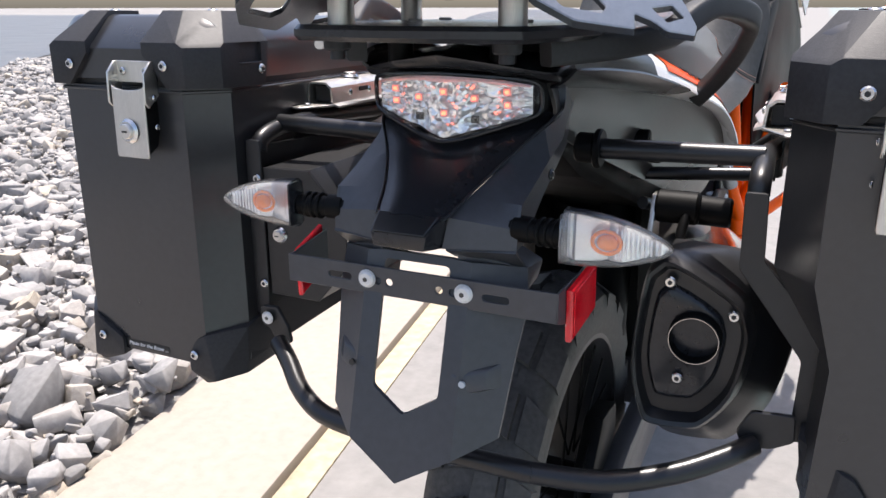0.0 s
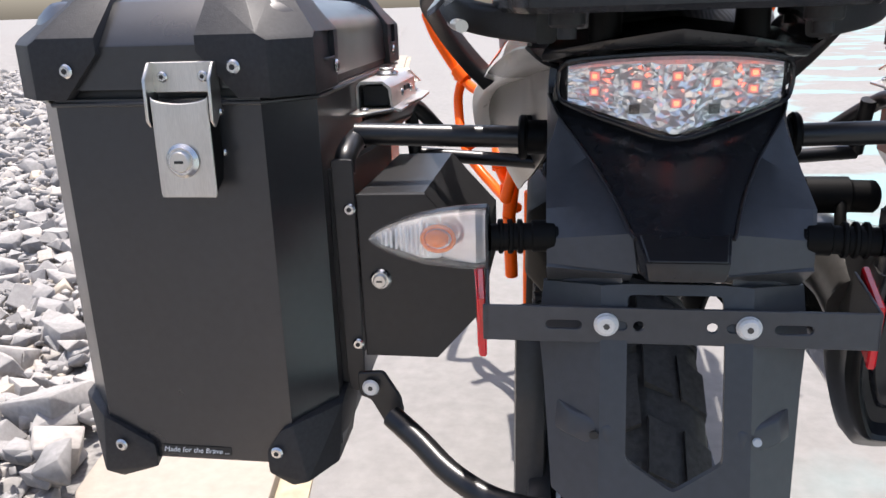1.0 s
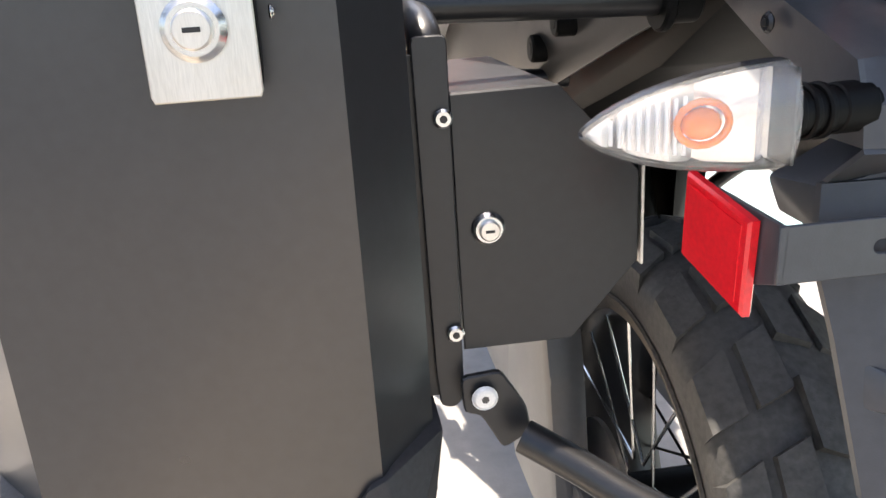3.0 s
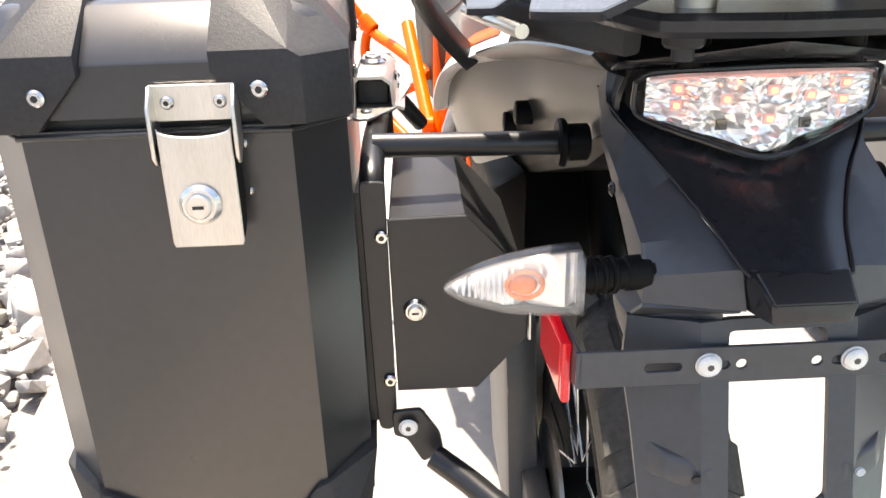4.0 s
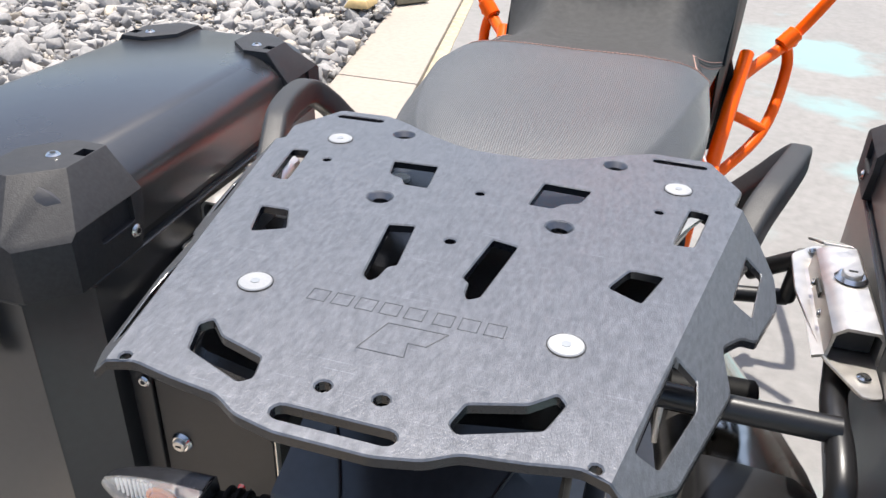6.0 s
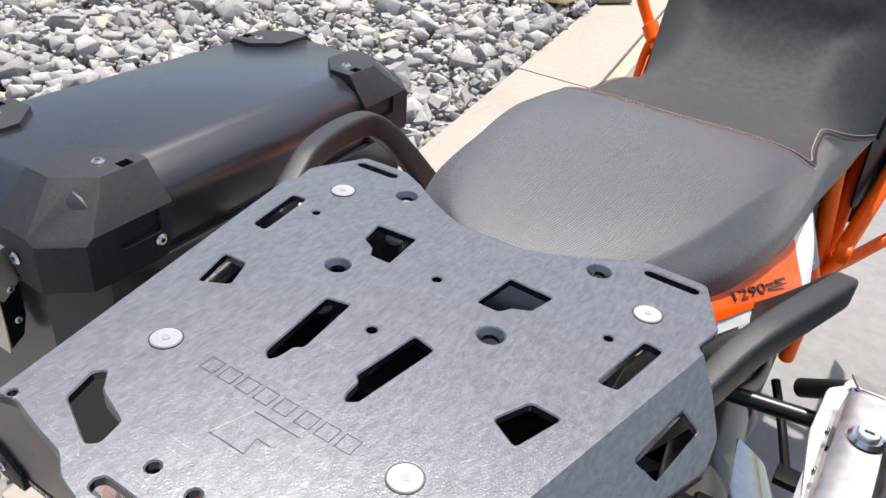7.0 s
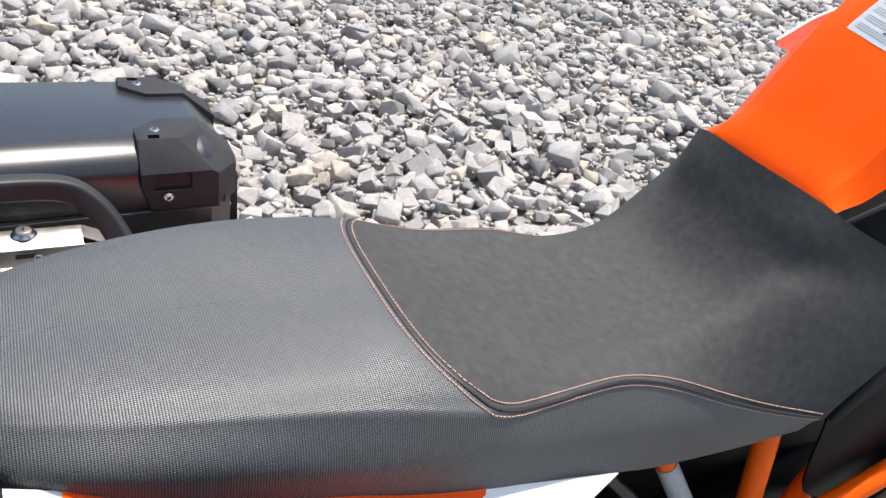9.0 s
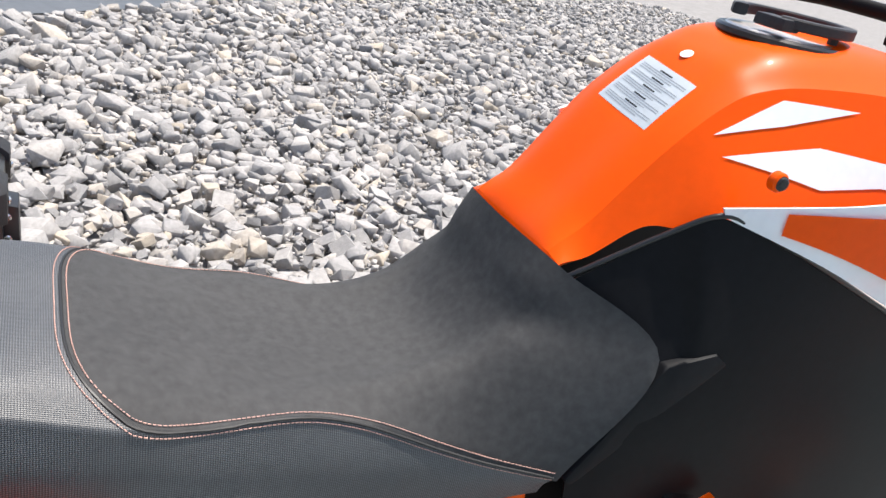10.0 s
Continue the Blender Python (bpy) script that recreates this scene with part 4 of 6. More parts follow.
part("round_sticker", bm, M_WHITE, tank, "small round white sticker")
for q in ([(0.120, 1.339, 1.223), (0.125, 1.423, 1.271), (0.150, 1.527, 1.271), (0.140, 1.426, 1.245)], [(0.135, 1.348, 1.202), (0.155, 1.473, 1.225), (0.185, 1.473, 1.184), (0.160, 1.410, 1.194)], [(0.155, 1.473, 1.225), (0.180, 1.562, 1.220), (0.195, 1.561, 1.193), (0.185, 1.473, 1.184)], [(0.180, 1.562, 1.220), (0.210, 1.720, 1.215), (0.225, 1.720, 1.185), (0.195, 1.561, 1.193)]):
    decal("white_stripe", q, M_WHITE, tank, "white stripe decal", n=12)
# filler ring
FC = Vector((X0, 1.520, 1.326))
bm = bm_new()
add_cyl(bm, FC - Vector((0, 0, 0.012)), FC, 0.084, 48, bevel=0.003)
ring = part("filler_ring", bm, M_TAIL, tank, "black filler ring")
bm = bm_new()
add_cyl(bm, FC - Vector((0, 0, 0.004)), FC + Vector((0, 0, 0.002)), 0.073, 48, bevel=0.002)
part("filler_cap", bm, M_STEEL, ring, "bright metal filler cap")
bm = bm_new()
add_tube(bm, [FC + Vector((0.070 * math.cos(a), 0.012 + 0.070 * math.sin(a), 0.019)) for a in [radians(k) for k in range(-60, 241, 15)]], 0.006, 10, 1, flat=(0.019, 0.015))
add_box(bm, FC + Vector((0.030, -0.048, 0.016)), (0.050, 0.030, 0.015), 0.003)
for dx_, dy_ in ((0.055, 0.02), (-0.055, 0.02), (0.0, 0.066)):
    add_cyl(bm, FC + Vector((dx_, 0.012 + dy_, 0.0)), FC + Vector((dx_, 0.012 + dy_, 0.018)), 0.0065, 10)
part("bag_mount_ring", bm, M_CAP, ring, "black tank bag mount ring")
bm = bm_new()
p_ = Vector((0.205, 1.366, 1.197))
add_cyl(bm, p_ - Vector((0.012, 0, 0)), p_ + Vector((0.0005, 0, 0)), 0.0115, 20, bevel=0.002)
boss = part("tank_boss", bm, M_ORANGE, tank)
screw(p_ - Vector((0.0005, 0, 0)), (1, -0.3, 0.1), boss, DARKSCREW, name="black_screw", size=1.3)

# side covers in front of the seat
for s in (1, -1):
    rows = [[(0.122, 1.197, 1.030), (0.203, 1.297, 0.962), (0.212, 1.252, 0.890), (0.204, 1.214, 0.806)],
            [(0.151, 1.290, 1.105), (0.206, 1.324, 0.978), (0.222, 1.285, 0.854), (0.210, 1.248, 0.662)],
            [(0.177, 1.338, 1.140), (0.214, 1.352, 1.004), (0.230, 1.355, 0.853), (0.222, 1.367, 0.637)],
            [(0.218, 1.470, 1.098), (0.234, 1.473, 0.981), (0.242, 1.475, 0.851), (0.234, 1.477, 0.635)],
            [(0.242, 1.712, 1.001), (0.254, 1.715, 0.914), (0.258, 1.717, 0.826), (0.247, 1.720, 0.609)],
            [(0.260, 2.025, 0.900), (0.267, 2.027, 0.844), (0.267, 2.029, 0.756), (0.252, 2.030, 0.582)]]
    drop = 0.0 if s > 0 else 0.045
    rows = [[(x - drop * 0.6, y, z - drop) for x, y, z in r] for r in rows]
    bm = bm_new()
    add_grid(bm, [[Vector(q) for q in mx(r, s)] for r in grid_of(rows, 5, 5)], 0.004)
    cover = part("side_cover", bm, M_COVER, bike, "matt black side cover", smooth=50)
    bm = bm_new()
    add_tube(bm, mx([(x - drop * 0.6, y, z - drop) for x, y, z in ((0.118, 1.194, 1.034), (0.151, 1.290, 1.107), (0.177, 1.338, 1.143), (0.192, 1.385, 1.130), (0.218, 1.470, 1.101), (0.242, 1.712, 1.004), (0.260, 2.025, 0.903))], s), 0.0035, 8)
    part("cover_edge", bm, M_TUBE, cover, "glossy rolled upper edge", smooth=60)
    bm = bm_new()
    add_hull(bm, mx([(x + o, y, z) for o in (0.0, -0.02) for x, y, z in ((0.2155, 1.298, 0.966), (0.2235, 1.363, 0.984), (0.2265, 1.382, 0.970), (0.215, 1.216, 0.802), (0.212, 1.206, 0.808))], s), 0.004)
    part("cover_scoop", bm, M_SCOOP, cover, "raised slanted facet")
    rows = [[(0.178, 1.334, 1.152), (0.179, 1.336, 1.147), (0.179, 1.338, 1.142)], [(0.224, 1.470, 1.177), (0.228, 1.470, 1.142), (0.228, 1.471, 1.102)], [(0.244, 1.601, 1.193), (0.254, 1.614, 1.119), (0.248, 1.636, 1.039)], [(0.267, 1.866, 1.183), (0.282, 1.893, 1.063), (0.272, 1.916, 0.938)]]
    bm = bm_new()
    gr_ = [[Vector(q) for q in mx(r, s)] for r in grid_of(rows, 6, 5)]
    add_grid(bm, gr_, 0.004)
    shroud = part("shroud", bm, M_WHITE, bike, "white and orange radiator shroud", smooth=50)
    bm = bm_new()
    o_ = Vector((s * 0.0028, 0, 0))
    n_ = len(gr_[0])
    add_grid(bm, [[r[0].lerp(r[-1], 0.16 + 0.62 * k / 6) + o_ + (r[n_ // 2] - r[0].lerp(r[-1], 0.5)) for k in range(7)] for r in gr_[3:]])
    part("orange_field", bm, M_ORANGE, shroud, "orange field", smooth=50)

# tail side panels: orange top strip, white border, grey flank
top_e = [(0.105, 0.101, 0.926), (0.117, 0.201, 0.930), (0.130, 0.311, 0.919), (0.151, 0.429, 0.893), (0.169, 0.563, 0.863), (0.174, 0.672, 0.830), (0.173, 0.804, 0.798), (0.174, 0.919, 0.774)]
cre_e = [(0.117, 0.101, 0.909), (0.131, 0.201, 0.902), (0.150, 0.311, 0.889), (0.179, 0.429, 0.862), (0.213, 0.564, 0.820), (0.224, 0.674, 0.764), (0.220, 0.741, 0.728), (0.213, 0.773, 0.727)]
bor_e = [(0.088, 0.115, 0.890), (0.099, 0.205, 0.883), (0.114, 0.311, 0.872), (0.131, 0.415, 0.858), (0.176, 0.555, 0.832), (0.198, 0.640, 0.797), (0.202, 0.705, 0.757), (0.200, 0.745, 0.732)]
low_e = [(0.090, 0.120, 0.845), (0.092, 0.205, 0.815), (0.100, 0.311, 0.782), (0.110, 0.415, 0.748), (0.127, 0.555, 0.702), (0.142, 0.640, 0.672), (0.150, 0.705, 0.650), (0.155, 0.745, 0.640)]
for s in (1, -1):
    rows = [[t, Vector(t).lerp(Vector(c), 0.5) + Vector((0.003, 0, 0.003)), c] for t, c in zip(top_e, cre_e)]
    g = [[Vector(q) for q in mx(r, s)] for r in grid_of(rows, 6, 5)]
    if s > 0:
        gr = g
    bm = bm_new()
    add_grid(bm, g[:14], 0.004)
    part("tail_shoulder", bm, M_TAIL, bike, "black shoulder beside the lamp hood", smooth=50)
    bm = bm_new()
    add_grid(bm, g[13:], 0.004)
    panel = part("tail_panel", bm, M_WHITE, bike, "white tail panel with orange field", smooth=50)
    bm = bm_new()
    o_ = Vector((s * 0.0012, 0, 0.0016))
    sub = []
    for i in range(15, 34):
        f = max(0.05, min(0.72, 0.72 - max(0, i - 28) * 0.13))
        sub.append([g[i][0].lerp(g[i][-1], f * k / 5) + o_ + (g[i][5] - g[i][0].lerp(g[i][-1], 0.5)) * (1 - abs(2 * f * k / 5 - 1)) for k in range(6)])
    add_grid(bm, sub)
    part("orange_field", bm, M_ORANGE, panel, "orange field with model number", smooth=50)
    rows = [[c, Vector(c).lerp(Vector(b), 0.5) + Vector((0.001, 0, -0.003)), b] for c, b in zip(cre_e, bor_e)]
    under = [[Vector(q) for q in mx(r, s)] for r in grid_of(rows, 6, 3)]
    bm = bm_new()
    add_grid(bm, under[:19], 0.003)
    part("shoulder_lip", bm, M_TAIL, panel, "black lip above the grey flank", smooth=40)
    bm = bm_new()
    add_grid(bm, under[18:], 0.003)
    part("white_border", bm, M_WHITE, panel, "turned-in white border", smooth=40)
    rows = [[Vector(b) + Vector((-0.004, 0, 0.002)), Vector(b).lerp(Vector(w), 0.5) + Vector((0.002, 0, 0)), w] for b, w in zip(bor_e, low_e)]
    bm = bm_new()
    add_grid(bm, [[Vector(q) for q in mx(r, s)] for r in grid_of(rows, 5, 4)], 0.004)
    part("tail_flank", bm, M_GREYP, panel, "grey satin flank below the white border", smooth=40)
    for y_, z_, x_ in ((0.398, 0.797, 0.122), (0.470, 0.768, 0.127)):
        bm = bm_new()
        add_cyl(bm, (X0 + s * (x_ - 0.01), y_, z_), (X0 + s * (x_ + 0.016), y_, z_), 0.014, 20, bevel=0.002)
        add_cyl(bm, (X0 + s * (x_ + 0.015), y_, z_), (X0 + s * (x_ + 0.0165), y_, z_), 0.007, 14)
        part("rubber_plug", bm, M_DARK, panel)
# model number on the right panel
n_end = [min((p for r in gr for p in r), key=lambda p: (p - Vector(q)).length) for q in ((0.1525, 0.4345, 0.8795), (0.1775, 0.5125, 0.858))]
ax = (n_end[1] - n_end[0]).normalized()
ay = Vector((0.615, 0.02, 0.788)).cross(ax).normalized()
nz = ax.cross(ay)
mid_t = Vector((0.163, 0.4670, 0.8706))
mid_t += nz * (max((p - mid_t).dot(nz) for r in gr for p in r if abs((p - mid_t).dot(ax)) < 0.06 and abs((p - mid_t).dot(ay)) < 0.012) + 0.0030)
m_ = Matrix.Translation(mid_t) @ Matrix((ax * 3.1, ay, nz)).transposed().to_4x4()
lettering("1290", m_, M_INK, bike, size=0.0140, shear=0.10, depth=0.0006)
for off_, k, w, h_ in ((0.049, 0.0022, 0.023, 0.0009), (0.048, -0.0026, 0.050, 0.0009), (0.075, 0.0028, 0.025, 0.0016)):
    bm = bm_new()
    c_ = mid_t + ax * (off_ + w / 2) + ay * k
    add_hull(bm, [c_ + ax * a * w / 2 + ay * b * h_ + nz * d * 0.0006 for a in (-1, 1) for b in (-1, 1) for d in (-1, 1)])
    part("print_bar", bm, M_INK, bike)

# under-seat body and subframe: near-black fill, the inner shade is in its colour
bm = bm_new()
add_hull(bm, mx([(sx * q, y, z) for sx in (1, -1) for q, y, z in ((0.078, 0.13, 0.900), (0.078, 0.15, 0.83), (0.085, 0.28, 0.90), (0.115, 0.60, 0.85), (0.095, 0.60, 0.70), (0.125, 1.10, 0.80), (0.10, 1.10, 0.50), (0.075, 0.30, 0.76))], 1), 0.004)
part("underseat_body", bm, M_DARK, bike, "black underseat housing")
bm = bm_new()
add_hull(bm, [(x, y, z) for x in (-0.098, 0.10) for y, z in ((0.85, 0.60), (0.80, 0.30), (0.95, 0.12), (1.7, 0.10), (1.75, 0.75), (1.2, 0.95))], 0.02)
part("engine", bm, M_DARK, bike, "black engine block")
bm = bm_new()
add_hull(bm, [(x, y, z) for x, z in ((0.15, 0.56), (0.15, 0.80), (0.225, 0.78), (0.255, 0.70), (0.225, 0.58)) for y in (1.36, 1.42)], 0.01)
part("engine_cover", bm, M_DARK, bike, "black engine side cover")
for s in (1, -1):
    bm = bm_new()
    for a_, b_, r_ in (((0.162, 1.172, 0.790), (0.203, 1.195, 0.470), 0.0160), ((0.203, 1.195, 0.470), (0.200, 1.235, 0.310), 0.0155), ((0.222, 1.180, 0.590), (0.262, 1.420, 0.780), 0.0150), ((0.200, 1.190, 0.540), (0.222, 1.180, 0.590), 0.0150), ((0.186, 1.360, 0.870), (0.203, 1.200, 0.480), 0.0150)):
        add_cyl(bm, *mx([a_, b_], s), r_, 18)
    add_cyl(bm, *mx([(0.143, 1.010, 0.755), (0.208, 1.150, 0.520)], s), 0.0135, 18)
    for b_ in ((0.206, 1.190, 0.530), (0.224, 1.185, 0.596)):
        add_cyl(bm, *mx([(b_[0] - 0.012, b_[1], b_[2]), (b_[0] + 0.016, b_[1], b_[2])], s), 0.019, 18, bevel=0.003)
    fr = part("trellis_frame", bm, M_FRAME, bike, "orange tubular trellis frame")
    bm = bm_new()
    add_cyl(bm, *mx([(0.1503, 1.0258, 0.7286), (0.1862, 1.1032, 0.5986)], s), 0.0146, 18)
    part("frame_sleeve", bm, mat("grey_heat_sleeve", (0.35, 0.35, 0.36), 0.5, vary=0.3, scale=90), fr, "grey sleeve on the frame tube")
    bm = bm_new()
    add_tube(bm, mx([(0.477, 1.775, 0.915), (0.441, 1.750, 0.842), (0.366, 1.718, 0.737), (0.296, 1.616, 0.698), (0.213, 1.496, 0.647)], s), 0.0140, 14)
    cb = part("crash_bar", bm, M_FRAME, bike, "orange tubular crash bar", smooth=60)
    bm = bm_new()
    add_tube(bm, mx([(0.366, 1.729, 0.748), (0.383, 1.724, 0.672), (0.349, 1.606, 0.553), (0.259, 1.482, 0.473), (0.192, 1.345, 0.450)], s), 0.0135, 14)
    add_cyl(bm, *mx([(0.236, 1.543, 0.618), (0.349, 1.606, 0.557)], s), 0.0115, 14)
    part("lower_bar", bm, M_FRAME, cb, smooth=60)
    bm = bm_new()
    add_tube(bm, mx([(0.477, 1.775, 0.915), (0.480, 1.893, 0.953), (0.462, 2.096, 0.931)], s), 0.0140, 14)
    part("front_bar", bm, M_FRAME, cb, smooth=60)
    bm = bm_new()
    add_cyl(bm, *mx([(0.386, 1.727, 0.765), (0.356, 1.707, 0.733)], s), 0.021, 18, bevel=0.003)
    add_cyl(bm, *mx([(0.361, 1.728, 0.749), (0.391, 1.713, 0.744)], s), 0.012, 18, bevel=0.002)
    part("bar_clamp", bm, M_FRAME, cb)

bm = bm_new()
add_tube(bm, [(-0.43, 1.72, 1.33), (-0.27, 1.83, 1.37), (0.0, 1.87, 1.37), (0.27, 1.83, 1.37), (0.43, 1.72, 1.33)], 0.013, 14)
bar = part("handlebar", bm, M_DARK, bike, "black handlebar")
bm = bm_new()
add_box(bm, (-0.005, 1.86, 1.35), (0.16, 0.06, 0.05), 0.01)
part("bar_mount", bm, M_DARK, bar)
bm = bm_new()
add_box(bm, (-0.005, 1.92, 1.40), (0.18, 0.03, 0.10), 0.01)
part("dash", bm, M_CAP, bike, "black instrument housing")
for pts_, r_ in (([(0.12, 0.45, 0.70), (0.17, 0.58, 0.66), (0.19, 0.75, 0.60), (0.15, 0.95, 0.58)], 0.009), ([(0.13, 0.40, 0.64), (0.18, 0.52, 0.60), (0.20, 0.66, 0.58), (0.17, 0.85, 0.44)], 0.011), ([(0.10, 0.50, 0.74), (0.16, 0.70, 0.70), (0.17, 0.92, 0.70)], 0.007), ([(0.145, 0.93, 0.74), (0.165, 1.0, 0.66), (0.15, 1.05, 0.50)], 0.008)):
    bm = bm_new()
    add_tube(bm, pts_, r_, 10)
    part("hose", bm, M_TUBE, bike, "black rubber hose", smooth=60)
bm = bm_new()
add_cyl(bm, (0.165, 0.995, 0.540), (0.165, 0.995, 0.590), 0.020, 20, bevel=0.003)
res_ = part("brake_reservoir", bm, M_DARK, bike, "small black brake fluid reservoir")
bm = bm_new()
add_cyl(bm, (0.165, 0.995, 0.590), (0.165, 0.995, 0.602), 0.0215, 24, bevel=0.002)
part("reservoir_cap", bm, M_LABEL, res_, "pale printed cap")
screw((0.185, 1.006, 0.653), (0.5, -0.5, 0.7), bike)
bm = bm_new()
add_tube(bm, [(0.20, 1.02, 0.40), (0.24, 0.95, 0.36), (0.27, 0.86, 0.35)], 0.008, 10)
add_box(bm, (0.285, 0.85, 0.35), (0.06, 0.04, 0.015), 0.003)
part("footrest", bm, M_DARK, bike, "black folding footrest")

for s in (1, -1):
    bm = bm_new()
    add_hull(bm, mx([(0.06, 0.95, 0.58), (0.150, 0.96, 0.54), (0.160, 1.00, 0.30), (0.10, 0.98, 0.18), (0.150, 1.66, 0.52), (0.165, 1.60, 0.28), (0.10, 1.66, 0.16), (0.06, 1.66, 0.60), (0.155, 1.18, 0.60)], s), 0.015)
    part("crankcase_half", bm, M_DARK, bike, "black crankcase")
    # black block added to fill the dark space below the tail panel
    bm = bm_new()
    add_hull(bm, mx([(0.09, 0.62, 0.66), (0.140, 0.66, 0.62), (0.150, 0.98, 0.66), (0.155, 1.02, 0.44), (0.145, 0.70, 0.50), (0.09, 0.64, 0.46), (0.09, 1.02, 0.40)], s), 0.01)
    part("frame_side_plate", bm, M_DARK, bike, "added black block behind the frame tubes")
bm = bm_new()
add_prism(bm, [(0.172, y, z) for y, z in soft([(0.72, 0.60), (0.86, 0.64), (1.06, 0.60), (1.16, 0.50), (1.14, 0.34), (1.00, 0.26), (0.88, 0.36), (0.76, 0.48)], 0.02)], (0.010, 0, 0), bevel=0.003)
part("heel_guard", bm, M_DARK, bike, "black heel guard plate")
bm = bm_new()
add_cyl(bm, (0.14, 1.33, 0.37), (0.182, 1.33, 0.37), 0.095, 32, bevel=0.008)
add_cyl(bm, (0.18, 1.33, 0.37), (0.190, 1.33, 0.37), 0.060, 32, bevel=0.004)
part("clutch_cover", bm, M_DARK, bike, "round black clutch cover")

# grab handles
for s in (1, -1):
    bm = bm_new()
    bow = [(0.100, 0.060, 0.925), (0.150, 0.120, 0.930), (0.185, 0.190, 0.938), (0.205, 0.245, 0.958), (0.217, 0.278, 0.965), (0.233, 0.335, 0.962), (0.247, 0.400, 0.950), (0.241, 0.430, 0.930), (0.228, 0.448, 0.905), (0.206, 0.462, 0.874), (0.180, 0.470, 0.845)]
    add_tube(bm, mx(bow, s), 0.013, 16, 6, flat=(0.021, 0.026))
    part("grab_handle", bm, M_GRIP, bike, "black grained grab handle", smooth=40)

# tail: base plate under the rack, hood, lamp, spine, fender
bm = bm_new()
add_prism(bm, [(X0 + x, y, 0.950) for x, y in soft([(-0.112, -0.035), (-0.04, -0.050), (0.04, -0.050), (0.112, -0.035), (0.148, 0.12), (0.140, 0.215), (0.108, 0.276), (-0.108, 0.276), (-0.140, 0.215), (-0.148, 0.12)], 0.01)], (0, 0, -0.014), bevel=0.004)
base = part("rack_base", bm, M_TAIL, bike, "black moulded base under the luggage rack")
for x, y in ((-0.085, 0.0), (0.085, 0.0), (-0.12, 0.21), (0.12, 0.21)):
    bm = bm_new()
    add_cyl(bm, (X0 + x, y, 0.938), (X0 + x, y, 0.926), 0.013, 16, bevel=0.002)
    add_cyl(bm, (X0 + x, y, 0.928), (X0 + x, y, 0.918), 0.007, 12)
    part("base_nut", bm, M_CAP, base)
for x, y in ((-0.077, 0.224), (-0.061, 0.115), (0.077, 0.224), (0.061, 0.115)):
    bm = bm_new()
    add_cyl(bm, (X0 + x, y, 0.948), (X0 + x, y, 0.9530), 0.0075, 20, bevel=0.0008)
    part("base_bolt", bm, M_BOLT, base, "pale bolt head in the base")
for x in (-0.055, 0.055):
    bm = bm_new()
    add_cyl(bm, (X0 + x, 0.07, 0.94), (X0 + x, 0.07, 0.90), 0.013, 14)
    part("base_post", bm, M_DARK, base)
bm = bm_new()
add_hull(bm, mx([(s * q, y, z) for s in (1, -1) for q, y, z in ((0.0, 0.036, 0.922), (0.055, 0.050, 0.914), (0.105, 0.082, 0.904), (0.105, 0.095, 0.896), (0.055, 0.056, 0.906), (0.0, 0.044, 0.910), (0.0, 0.09, 0.930), (0.09, 0.14, 0.918), (0.09, 0.22, 0.912), (0.095, 0.22, 0.892))], 1), 0.002)
hood = part("lamp_hood", bm, M_TAIL, bike, "black hood over the tail lamp")

spine_c = [(0.098, 0.135, 0.892), (0.099, 0.128, 0.866), (0.090, 0.094, 0.852), (0.066, 0.058, 0.824), (0.048, 0.020, 0.800), (0.038, -0.012, 0.783), (0.034, -0.022, 0.779)]
spine_m = [(0, 0.118, 0.892), (0, 0.108, 0.868), (0, 0.066, 0.836), (0, 0.042, 0.820), (0, 0.012, 0.803), (0, -0.016, 0.787), (0, -0.025, 0.782)]
rows = both([[m, Vector(m).lerp(Vector(c), 0.55) + Vector((0, -0.004, 0)), c] for m, c in zip(spine_m, spine_c)])
bm = bm_new()
add_grid(bm, [[Vector(q) for q in mx(r, 1)] for r in grid_of([[tuple(q) for q in r] for r in rows], 5, 4)], 0.003)
part("tail_spine", bm, M_TAIL, bike, "satin black tail spine below the lamp", smooth=50)
